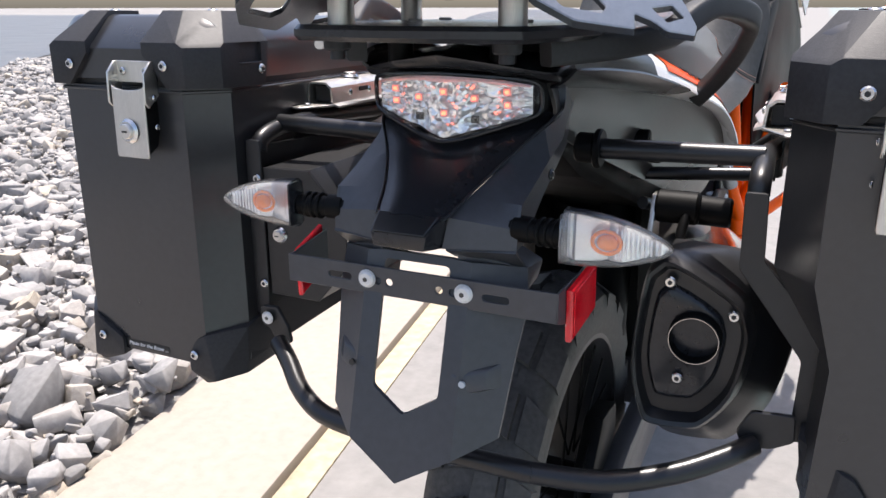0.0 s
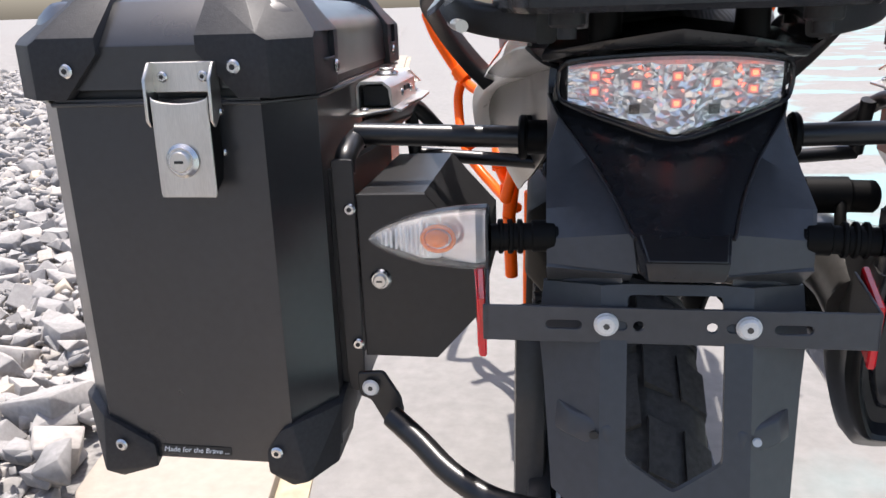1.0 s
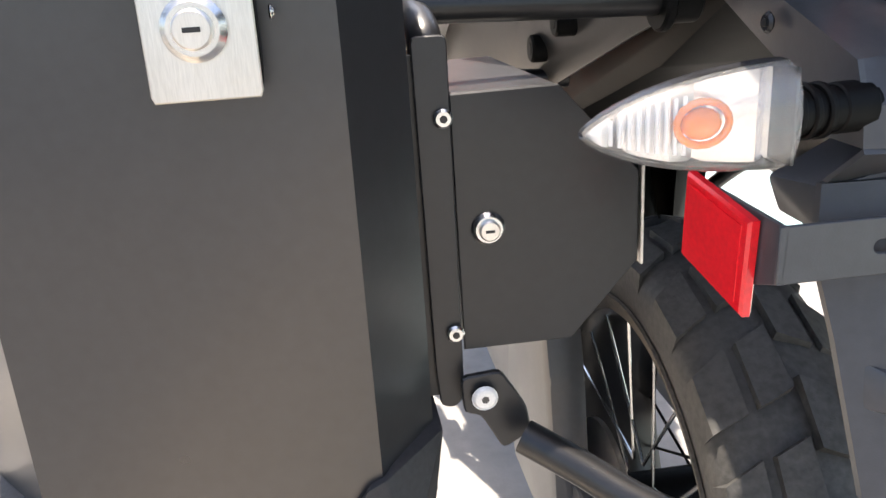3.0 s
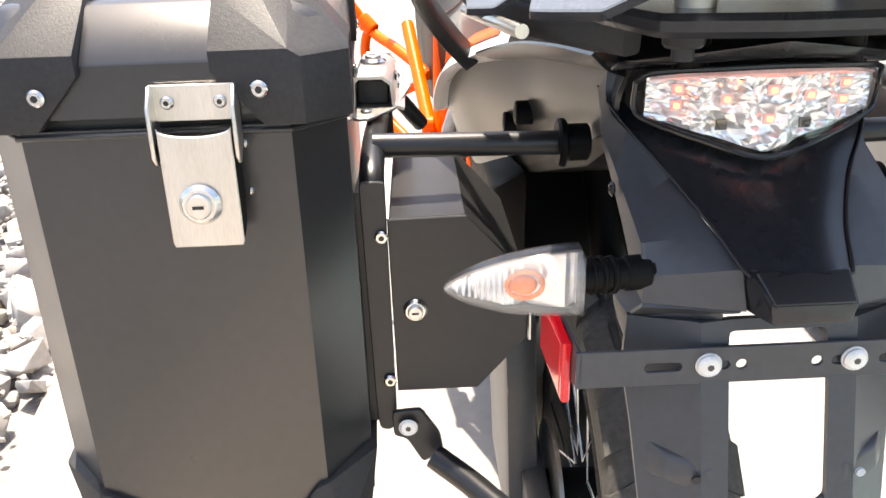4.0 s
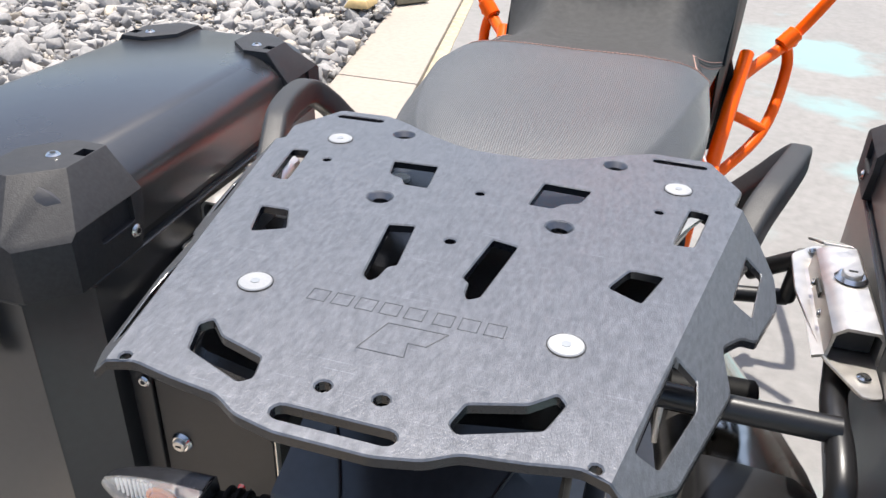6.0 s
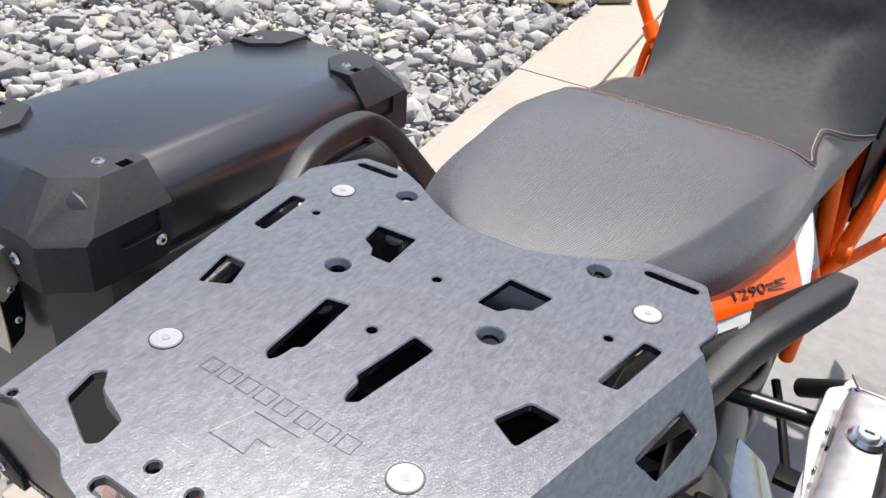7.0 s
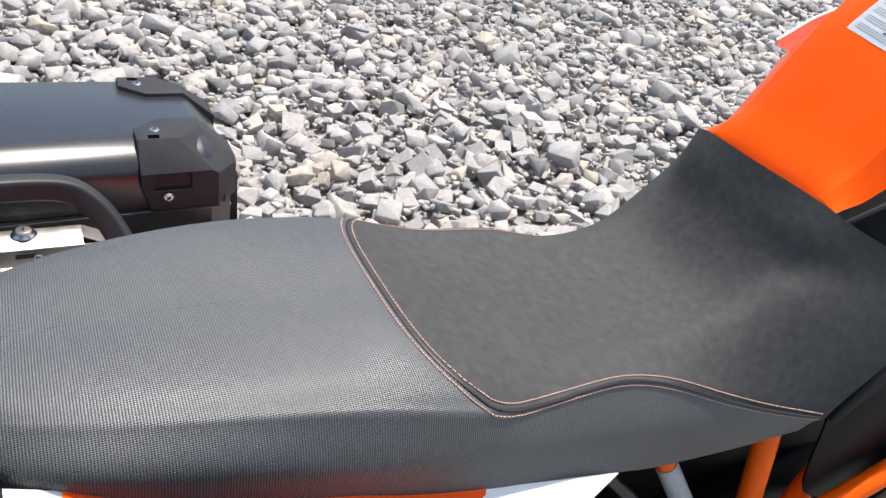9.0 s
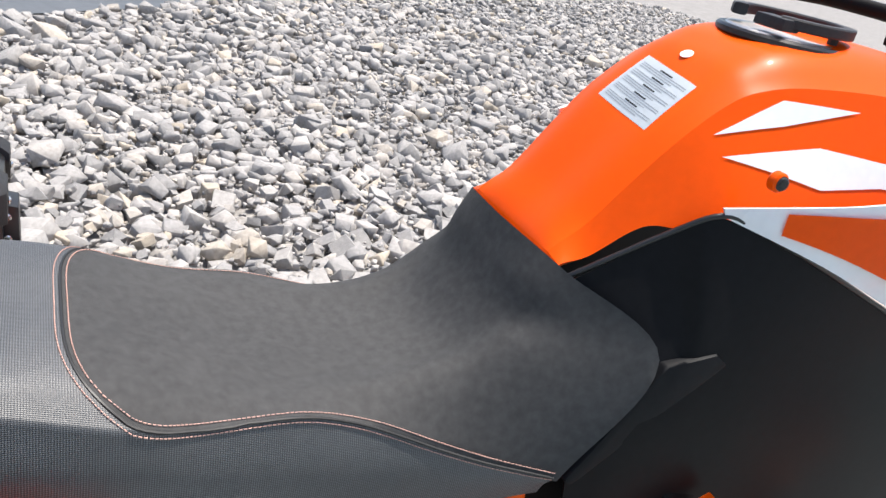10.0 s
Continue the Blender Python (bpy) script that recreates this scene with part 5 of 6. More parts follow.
for s in (1, -1):
    bm = bm_new()
    add_tube(bm, mx([(x, y - 0.0015, z) for x, y, z in spine_c[1:]], s), 0.0014, 8)
    part("spine_ridge", bm, M_TUBE, bike, smooth=60)
    outer = [(0.101, 0.150, 0.872), (0.100, 0.128, 0.836), (0.0995, 0.088, 0.822), (0.099, 0.050, 0.807), (0.0985, 0.012, 0.792), (0.098, 0.004, 0.770), (0.0975, 0.002, 0.751)]
    inner = spine_c[:4] + [(0.046, 0.012, 0.796), (0.035, -0.014, 0.780), (0.031, -0.020, 0.751)]
    bm = bm_new()
    rows = [[Vector(c) + Vector((0, 0.003, -0.001)), Vector(c).lerp(Vector(o), 0.5) + Vector((0, 0.002 if k < 4 else 0.0, -0.002 if k < 4 else 0.0)), Vector(o)] for k, (c, o) in enumerate(zip(inner, outer))]
    gg = [[Vector(q) for q in mx([tuple(v) for v in r], s)] for r in rows]
    add_grid(bm, gg, 0.003)
    # outer wall and the turn under towards the flap
    w0 = [Vector(q) for q in mx(outer, s)]
    w1 = [Vector(q) for q in mx([(0.092, 0.21, 0.868), (0.091, 0.195, 0.835), (0.091, 0.165, 0.818), (0.092, 0.125, 0.800), (0.094, 0.082, 0.782), (0.095, 0.052, 0.765), (0.095, 0.042, 0.751)], s)]
    add_grid(bm, [[a, b] for a, b in zip(w0, w1)], 0.003)
    l0 = [Vector(q) for q in mx([(0.034, -0.014, 0.751), (0.07, -0.004, 0.751), (0.0975, 0.002, 0.751)], s)]
    l1 = [Vector(q) for q in mx([(0.034, 0.006, 0.740), (0.07, 0.022, 0.733), (0.097, 0.036, 0.726)], s)]
    l2 = [Vector(q) for q in mx([(0.034, 0.026, 0.734), (0.07, 0.036, 0.724), (0.096, 0.058, 0.712)], s)]
    add_grid(bm, [l0, l1, l2], 0.003)
    part("tail_cheek", bm, M_FLAP, bike, "dark grey tail cheek", smooth=22)
    screw((X0 + s * 0.099, 0.090, 0.806), (s, 0, 0), bike, DARKSCREW, name="black_screw")
bm = bm_new()
add_hull(bm, mx([(s * q, y, z) for s in (1, -1) for q, y, z in ((0.034, -0.020, 0.782), (0.029, -0.046, 0.768), (0.026, -0.046, 0.754), (0.030, -0.010, 0.748), (0.034, 0.0, 0.780))], 1), 0.0025)
lip = part("plate_lamp_cowl", bm, M_TAIL, bike, "small black plate lamp cowl")
bm = bm_new()
add_hull(bm, mx([(s * q, y, z) for s in (1, -1) for q, y, z in ((0.031, -0.0235, 0.7825), (0.0265, -0.0468, 0.7695), (0.0265, -0.0460, 0.768), (0.031, -0.022, 0.780))], 1), 0.0008, 1)
part("cowl_top", bm, M_TUBE, lip, "glossy black top")

# tail lamp
lamp_up = [(0.0, 0.046, 0.904), (0.045, 0.053, 0.902), (0.080, 0.070, 0.898), (0.090, 0.080, 0.890)]
lamp_lo = [(0.0, 0.050, 0.838), (0.045, 0.060, 0.850), (0.080, 0.074, 0.862), (0.090, 0.082, 0.870)]


def lamp_sheet(off, bulge, n=10):
    rows = []
    for k in range(n + 1):
        f = k / n
        row = [Vector(u).lerp(Vector(l), f) + Vector((0, off - bulge * math.sin(math.pi * f), 0)) for u, l in zip(lamp_up, lamp_lo)]
        rows.append([tuple(v) for v in row])
    g = grid_of(both(rows), 2, 6)
    return [[Vector(q) for q in mx(r, 1)] for r in g]


bm = bm_new()
add_grid(bm, lamp_sheet(0.020, 0.0), 0.002)
lamp = part("tail_lamp", bm, M_DARK, bike, "clear tail lamp with red diodes", smooth=40)
# faceted bowls: a sheet of small mirrors, each tipped its own way
rng = random.Random(4)


def lamp_at(x, f, back):
    """A place behind the lens: x across, f from its upper to its lower rim."""
    a = min(abs(x) / 0.090, 1.0)
    up_ = Vector((x, 0.046 + 0.033 * a ** 1.7, 0.902 - 0.010 * a ** 2))
    lo_ = Vector((x, 0.051 + 0.028 * a ** 1.3, 0.841 + 0.026 * a))
    return up_.lerp(lo_, f) + Vector((X0, back, 0))


DIODES = ((-0.062, 0.30, 1), (-0.062, 0.62, 1), (-0.030, 0.42, 1), (0.0, 0.26, 1), (0.0, 0.60, 1), (0.030, 0.40, 1), (0.060, 0.28, 1), (0.060, 0.60, 1), (-0.031, 0.80, 0), (0.030, 0.80, 0))


def bowl(x, f):
    """Depth of the nearest bowl of the reflector."""
    d = min(math.hypot(x - q, (f - g) * 0.055) for q, g, lit in DIODES)
    return 0.0115 - 0.0085 * min(1.0, d / 0.017) ** 2


bm = bm_new()
COL, ROW = 46, 18
net = []
for j in range(ROW + 1):
    line = []
    for i in range(COL + 1):
        x_ = -0.083 + 0.166 * i / COL + rng.uniform(-0.0012, 0.0012) * (0 < i < COL)
        f_ = min(1, max(0, j / ROW + rng.uniform(-0.020, 0.020) * (0 < j < ROW)))
        line.append(lamp_at(x_, f_, bowl(x_, f_) + rng.uniform(-0.0012, 0.0012)))
    net.append(line)
vs = [[bm.verts.new(p) for p in r] for r in net]
for j in range(ROW):
    for i in range(COL):
        a_, b_, c_, d_ = vs[j][i], vs[j][i + 1], vs[j + 1][i + 1], vs[j + 1][i]
        if rng.random() < 0.5:
            bm.faces.new((a_, b_, c_))
            bm.faces.new((a_, c_, d_))
        else:
            bm.faces.new((a_, b_, d_))
            bm.faces.new((b_, c_, d_))
part("reflector_bowls", bm, M_INLAY, lamp, "bright faceted reflector", smooth=0)
for x, f, lit in DIODES:
    bm = bm_new()
    c_ = lamp_at(x, f, 0.0045)
    add_box(bm, c_ + Vector((0, 0.002, 0)), (0.0085, 0.002, 0.0075), 0.0004, seg=1)
    # pads of lit diodes are tinted with the glow, the others stay grey
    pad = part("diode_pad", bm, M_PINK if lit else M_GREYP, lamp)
    bm = bm_new()
    add_box(bm, c_, (0.0040, 0.003, 0.0036), 0.0005, seg=1)
    part("diode", bm, M_LED if lit else M_GREYP, lamp, "glowing red diode" if lit else "")
# the strip under the hood; its pink holds the red glow of the diodes
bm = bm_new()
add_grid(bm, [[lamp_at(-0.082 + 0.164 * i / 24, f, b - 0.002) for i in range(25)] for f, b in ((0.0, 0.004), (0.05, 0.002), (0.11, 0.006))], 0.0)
part("light_strip", bm, M_PINK, lamp, "lamp strip tinted pink for the diodes' red glow", smooth=40)
bm = bm_new()
add_grid(bm, lamp_sheet(0.0, 0.004), 0.0018)
lens = part("lens", bm, M_GLASS, lamp, "clear curved lens", smooth=60)
lens.visible_shadow = False
bm = bm_new()
ring_pts = [(-x, y, z) for x, y, z in reversed(lamp_up[1:])] + lamp_up + list(reversed(lamp_lo)) + [(-x, y, z) for x, y, z in lamp_lo[1:]]
add_tube(bm, mx(ring_pts + ring_pts[:1], 1), 0.0022, 8, 3)
part("lens_rim", bm, M_TAIL, lamp)

for s in (1, -1):
    bm = bm_new()
    add_hull(bm, mx([(0.040, -0.004, 0.752), (0.098, 0.026, 0.726), (0.040, 0.000, 0.715), (0.098, 0.030, 0.700), (0.040, 0.075, 0.755), (0.098, 0.085, 0.720), (0.045, 0.060, 0.712), (0.095, 0.075, 0.700)], s), 0.003)
    part("fender_base", bm, M_FLAP, bike, "dark grey fender base", smooth=25)

# number plate flap with its window, and the cross bar
def flap_y(x, z):
    return -0.010 - (0.71 - z) * 0.27 + max(0.0, abs(x) - 0.056) * 0.75


def flap_pt(x, z):
    return (X0 + x, flap_y(x, z), z)


fo = [(-0.100, 0.728), (-0.060, 0.735), (-0.034, 0.737), (0.034, 0.737), (0.060, 0.735), (0.100, 0.728), (0.104, 0.690), (0.099, 0.650), (0.092, 0.568), (0.056, 0.551), (0.0, 0.517), (-0.056, 0.551), (-0.092, 0.568), (-0.099, 0.650), (-0.104, 0.690)]
fh = soft([(-0.036, 0.729), (0.034, 0.729), (0.036, 0.690), (0.036, 0.606), (0.0, 0.583), (-0.036, 0.606), (-0.036, 0.690)], 0.004)
bm = bm_new()
edges = []
for loop in (fo, fh, circle(-0.060, 0.625, 0.0035, 10), circle(0.060, 0.625, 0.0035, 10)):
    vs = [bm.verts.new((x, 0, z)) for x, z in loop]
    edges += [bm.edges.new((vs[i], vs[(i + 1) % len(vs)])) for i in range(len(vs))]
bmesh.ops.triangle_fill(bm, edges=edges, use_beauty=True)
for x in (-0.056, 0.056):
    bmesh.ops.bisect_plane(bm, geom=bm.verts[:] + bm.edges[:] + bm.faces[:], plane_co=(x, 0, 0), plane_no=(1, 0, 0))
for v in bm.verts:
    v.co = flap_pt(v.co.x, v.co.z)
r = bmesh.ops.extrude_face_region(bm, geom=bm.faces[:])
bmesh.ops.translate(bm, verts=[g for g in r["geom"] if isinstance(g, bmesh.types.BMVert)], vec=(0, 0.005, 0.0))
flap = part("plate_flap", bm, M_FLAP, bike, "dark grey number plate flap with an open window", smooth=20)
for s in (1, -1):
    bm = bm_new()
    add_hull(bm, [flap_pt(s * x, z)[:1] + (flap_pt(s * x, z)[1] - d, z) for x, z, d in ((0.088, 0.640, 0.0), (0.092, 0.632, -0.002), (0.090, 0.616, 0.0), (0.045, 0.634, 0.0), (0.048, 0.610, 0.0), (0.078, 0.636, 0.006), (0.080, 0.618, 0.006), (0.052, 0.630, 0.001))], 0.002)
    part("flap_boss", bm, M_FLAP, flap)
    # a solid disc marks the boss hole: black on the left, pale on the right
    bm = bm_new()
    c_ = Vector(flap_pt(s * 0.060, 0.625))
    add_cyl(bm, c_ + Vector((0, -0.0062, 0)), c_ + Vector((0, -0.004, 0)), 0.0034, 12)
    part("boss_hole", bm, M_INK if s < 0 else M_LABEL, flap)

bracket = part("plate_bracket", add_prism(bm_new(), [(X0 + x, -0.014, z) for x, z in soft([(-0.146, 0.7215), (0.144, 0.7215), (0.144, 0.6925), (-0.146, 0.6925)], 0.001)], (0, 0.003, 0),
    holes=[[(X0 + x, -0.014, z) for x, z in h] for h in (slot(-0.094, 0.707, -0.074, 0.707, 0.0036), slot(0.074, 0.707, 0.094, 0.707, 0.0036), circle(-0.028, 0.707, 0.004, 12), circle(0.026, 0.707, 0.004, 12), slot(-0.058, 0.707, -0.040, 0.707, 0.0036), slot(0.040, 0.707, 0.058, 0.707, 0.0036))], bevel=0.0005), M_FLAP, bike, "dark grey slotted plate bracket", smooth=20)
for s in (1, -1):
    bm = bm_new()
    add_prism(bm, mx([(0.144, -0.014, 0.7215), (0.150, 0.062, 0.728), (0.150, 0.062, 0.678), (0.148, 0.040, 0.674), (0.144, -0.014, 0.6925)], s), (s * -0.0025, 0, 0), bevel=0.0005)
    part("bracket_arm", bm, M_FLAP, bracket)
    bm = bm_new()
    add_prism(bm, mx([(0.1450, 0.003, 0.720), (0.1520, 0.060, 0.733), (0.1520, 0.064, 0.684), (0.1450, 0.007, 0.668)], s), (s * 0.007, 0, 0), bevel=0.0015)
    ref = part("side_reflector", bm, M_RED, bracket, "red plastic side reflector", smooth=20)
    bm = bm_new()
    add_prism(bm, mx([(0.1524, 0.009, 0.7165), (0.1588, 0.055, 0.7270), (0.1588, 0.058, 0.6885), (0.1524, 0.012, 0.6745)], s), (s * 0.0008, 0, 0))
    part("reflector_field", bm, M_RED, ref)
    bolt = screw((X0 + s * 0.052, -0.015, 0.708), (0, -1, 0), bracket, BIGBOLT, "plate_bolt")
    bm = bm_new()
    add_cyl(bm, (X0 + s * 0.052, -0.0132, 0.708), (X0 + s * 0.052, -0.0155, 0.708), 0.0094, 24, bevel=0.0006)
    part("washer", bm, M_BOLT, bracket)

# indicators
for s in (1, -1):
    bm = bm_new()
    add_cyl(bm, *mx([(0.090, 0.013, 0.770), (0.141, 0.006, 0.770)], s), 0.0108, 18)
    add_cyl(bm, *mx([(0.092, 0.013, 0.770), (0.110, 0.011, 0.770)], s), 0.0125, 18, bevel=0.001)
    for k in range(3):
        add_cyl(bm, *mx([(0.1165 + 0.0075 * k, 0.010, 0.770), (0.1205 + 0.0075 * k, 0.0095, 0.770)], s), 0.0138, 18, bevel=0.001)
    ind = part("indicator", bm, M_DARK, bike, "indicator on a ribbed rubber stem")

    def tooth(f, y0, y1, a0, a1, n=9, grow=0.0):
        """One cross-section of the tooth-shaped housing, from angle a0 to a1."""
        x = 0.143 + f * 0.093
        k = max(0.0, 1 - f ** 2.1) ** 0.72
        h = 0.0240 * k + 0.0012 + grow
        zc = 0.772 - 0.003 * f
        d = lambda a: (y0 if math.cos(a) > 0 else y1) * (0.25 + 0.75 * k) + grow
        return [(x, 0.004 + math.copysign(abs(math.cos(a)) ** 0.7, math.cos(a)) * d(a) * -1, zc + math.copysign(abs(math.sin(a)) ** 0.8, math.sin(a)) * h) for a in [a0 + (a1 - a0) * k / n for k in range(n + 1)]]
    fs = [0, 0.02, 0.10, 0.25, 0.4, 0.55, 0.7, 0.82, 0.90, 0.96, 0.99, 1.0]
    bm = bm_new()
    g = [[Vector(q) for q in mx(tooth(f, 0.023, 0.011, -1.50, 1.30), s)] for f in fs]
    add_grid(bm, g, 0.0016)
    le = part("indicator_lens", bm, M_MILKY, ind, "clear tooth-shaped lens", smooth=50)
    le.visible_shadow = False
    bm = bm_new()
    g = [[Vector(q) for q in mx(tooth(f, 0.023, 0.011, 1.30, 2 * math.pi - 1.50, 14, grow=0.0001), s)] for f in fs]
    add_grid(bm, g, 0.002)
    add_hull(bm, mx([(x, y, z) for x in (0.1415, 0.1435) for y in (-0.013, 0.012) for z in (0.750, 0.794)], s), 0.0008)
    part("indicator_housing", bm, M_TAIL, ind, "black rear shell", smooth=50)
    bm = bm_new()
    for ra, rb, rt in ((0.0125, 0.0100, 0.0018),):
        cx_ = 0.181
        add_tube(bm, mx([(cx_ + ra * math.cos(a), -0.003, 0.771 + rb * math.sin(a)) for a in [radians(k) for k in range(0, 361, 20)]], s), rt, 8, 1)
    part("amber_ring", bm, M_AMBER, ind, "amber ring round the bulb", smooth=60)
    bm = bm_new()
    g = [[Vector(q) for q in mx([(x, 0.006 + 0.004 * math.sin(i * 2.1), z) for x, y, z in tooth(f, 0.012, 0, -math.pi / 2, math.pi / 2, grow=-0.003)], s)] for i, f in enumerate(fs[:-2])]
    add_grid(bm, g)
    part("indicator_reflector", bm, M_INLAY, ind, "bright reflector", smooth=0)
    bm = bm_new()
    for k in range(9):
        f = 0.50 + 0.045 * k
        hh = 0.024 * (1 - f * f) ** 0.8 * 0.7
        add_cyl(bm, *mx([(0.143 + f * 0.093, -0.0065 + 0.008 * f, 0.772 - 0.003 * f - hh), (0.143 + f * 0.093, -0.0065 + 0.008 * f, 0.772 - 0.003 * f + hh)], s), 0.0010, 6)
    part("lens_ribs", bm, M_WHITE, ind, "fine ribs in the lens")
    bm = bm_new()
    q = Vector(mx([(0.182, -0.003, 0.771)], s)[0])
    bmesh.ops.create_icosphere(bm, subdivisions=2, radius=0.0075, matrix=Matrix.Translation(q) @ Matrix.Diagonal((1.3, 0.8, 1, 1)))
    part("bulb", bm, M_AMBER, ind, "amber bulb", smooth=60)

# ---- rear wheel, swingarm, chain ----
WY, WZ, WR = 0.398, GROUND + 0.325, 0.325
wheel = part("rear_wheel", add_cyl(bm_new(), (-0.10, WY, WZ), (0.10, WY, WZ), 0.030, 24, bevel=0.004), M_DARK, bike, "black spoked rear wheel with block tyre")


def lathe(profile, n, a0=0.0):
    bm = bm_new()
    rings = [[bm.verts.new((x, WY + r * math.cos(a0 + 2 * math.pi * k / n), WZ + r * math.sin(a0 + 2 * math.pi * k / n))) for x, r in profile] for k in range(n)]
    for i in range(n):
        for j in range(len(profile)):
            bm.faces.new((rings[i][j], rings[(i + 1) % n][j], rings[(i + 1) % n][(j + 1) % len(profile)], rings[i][(j + 1) % len(profile)]))
    return bm


prof = [(-0.060, 0.222), (-0.070, 0.250), (-0.073, 0.272), (-0.068, 0.292), (-0.052, 0.304), (-0.025, 0.312), (0.0, 0.314), (0.025, 0.312), (0.052, 0.304), (0.068, 0.292), (0.073, 0.272), (0.070, 0.250), (0.062, 0.228)]
tyre = part("tyre", lathe(prof, 96), M_RUBBER, wheel, "black rubber tyre", smooth=50)
bm = bm_new()
NB = 20
def crown(x):
    return 0.314 - 6.0 * x * x if abs(x) < 0.04 else 0.314 - 0.0096 - (abs(x) - 0.04) * 0.55
for k in range(NB):
    for kind in range(4):
        a = 2 * math.pi * (k + (0.5 if kind in (1, 3) else 0.0)) / NB
        w = 2 * math.pi / NB
        if kind == 0:
            cells = [(-0.034, -0.30 * w), (-0.004, -0.42 * w), (-0.002, 0.22 * w), (-0.034, 0.34 * w)]
        elif kind == 1:
            cells = [(0.034, -0.30 * w), (0.004, -0.42 * w), (0.002, 0.22 * w), (0.034, 0.34 * w)]
        elif kind == 2:
            cells = [(-0.073, -0.12 * w), (-0.042, -0.30 * w), (-0.042, 0.36 * w), (-0.072, 0.48 * w)]
        else:
            cells = [(0.073, -0.12 * w), (0.042, -0.30 * w), (0.042, 0.36 * w), (0.072, 0.48 * w)]
        lo_, hi_ = [], []
        for x, da in cells:
            for ring_, rr_, sh in ((lo_, crown(x) - 0.012, 1.0), (hi_, crown(x) + 0.0105, 0.93)):
                cx_ = sum(c[0] for c in cells) / 4
                ca_ = sum(c[1] for c in cells) / 4
                xx, aa = cx_ + (x - cx_) * sh, a + ca_ + (da - ca_) * sh
                ring_.append(bm.verts.new((xx, WY + rr_ * math.cos(aa), WZ + rr_ * math.sin(aa))))
        bm.faces.new(hi_)
        for i in range(4):
            bm.faces.new((lo_[i], lo_[(i + 1) % 4], hi_[(i + 1) % 4], hi_[i]))
tread = part("tread", bm, M_RUBBER, tyre, "worn chunky tread blocks", smooth=0)
tagged(tread, kind="stuff")
part("rim", lathe([(-0.060, 0.236), (-0.064, 0.240), (-0.064, 0.226), (-0.050, 0.214), (-0.02, 0.208), (0.02, 0.208), (0.050, 0.214), (0.064, 0.226), (0.064, 0.240), (0.060, 0.236)], 72), M_TUBE, wheel, "black wheel rim", smooth=40)
part("rim_edge", lathe([(-0.066, 0.224), (-0.0695, 0.234), (-0.0725, 0.243), (-0.0690, 0.244), (-0.066, 0.236)], 72), M_DUSTY, wheel, "dusty edge of the tyre bead")
for s in (1, -1):
    for k in range(18):
        a, b_ = 2 * math.pi * k / 18, 2 * math.pi * (k + (1.5 if k % 2 else -1.5)) / 18
        bm = bm_new()
        add_cyl(bm, (s * 0.045, WY + 0.045 * math.cos(b_), WZ + 0.045 * math.sin(b_)), (s * 0.052, WY + 0.214 * math.cos(a), WZ + 0.214 * math.sin(a)), 0.0021, 6)
        # right spokes are black: their shade is put into the colour
        part("spoke", bm, M_CHROME if s < 0 else M_DARK, wheel)
# steel disc, drawn black for the shade it turns in
bm = bm_new()
add_cyl(bm, (0.085, WY, WZ), (0.090, WY, WZ), 0.12, 40)
part("brake_disc", bm, M_DARK, wheel, "steel brake disc drawn black, shade put into its colour")
bm = bm_new()
add_hull(bm, [(x, WY + y, WZ + z) for x in (0.074, 0.104) for y, z in ((-0.09, 0.06), (-0.03, 0.135), (0.05, 0.125), (0.06, 0.06), (-0.04, 0.03))], 0.006)
part("brake_caliper", bm, M_DARK, bike, "black brake caliper")
for s in (1, -1):
    bm = bm_new()
    add_hull(bm, [(s * x, y, z) for x in (0.098, 0.132) for y, z in ((0.31, WZ - 0.035), (0.31, WZ + 0.03), (0.45, WZ + 0.055), (1.02, 0.34), (1.02, 0.22), (0.45, WZ - 0.05))], 0.010)
    part("swingarm", bm, M_FLAP, bike, "dark grey swingarm", smooth=40)
# hugger strip beside the tyre on the chain side
bm = bm_new()
rows = [[(-0.092 - 0.030 * j / 3, WY + (0.345 - 0.016 * j) * math.cos(radians(a)), WZ + (0.345 - 0.016 * j) * math.sin(radians(a))) for j in range(4)] for a in range(-10, 30, 10)]
add_grid(bm, [[Vector(q) for q in r] for r in rows], 0.003)
part("chain_guard", bm, M_FLAP, bike, "dark grey curved chain guard", smooth=60)
bm = bm_new()
add_hull(bm, [(x, y, z) for x in (-0.152, -0.108) for y, z in ((0.375, 0.20), (0.405, 0.42), (0.440, 0.55), (0.62, 0.38), (0.64, 0.30), (0.60, 0.20))], 0.012)
part("swingarm_guard", bm, M_FLAP, bike, "smooth dark grey swingarm guard", smooth=40)
bm = bm_new()
for k in range(46):
    f = k / 45
    p0 = Vector((-0.124, 0.44, 0.370)).lerp(Vector((-0.132, 1.03, 0.488)), f)
    add_box(bm, p0, (0.020 if k % 2 else 0.013, 0.0105, 0.014), 0.001, seg=1)
part("drive_chain", bm, M_CONE, bike, "dark steel drive chain")
bm = bm_new()
add_tube(bm, [(-0.150, 0.97, 0.58), (-0.151, 0.98, 0.50), (-0.154, 1.00, 0.40), (-0.154, 1.01, 0.30)], 0.013, 14)
part("pivot_frame_tube", bm, M_FRAME, bike, "orange steel frame tube", smooth=60)
bm = bm_new()
add_cyl(bm, (-0.092, WY, WZ), (-0.086, WY, WZ), 0.098, 44)
part("sprocket", bm, M_STEEL, wheel, "steel rear sprocket")
bm = bm_new()
add_cyl(bm, (0.045, 0.62, 0.42), (0.03, 0.72, 0.70), 0.030, 20)
part("shock", bm, M_DARK, bike, "black shock absorber")

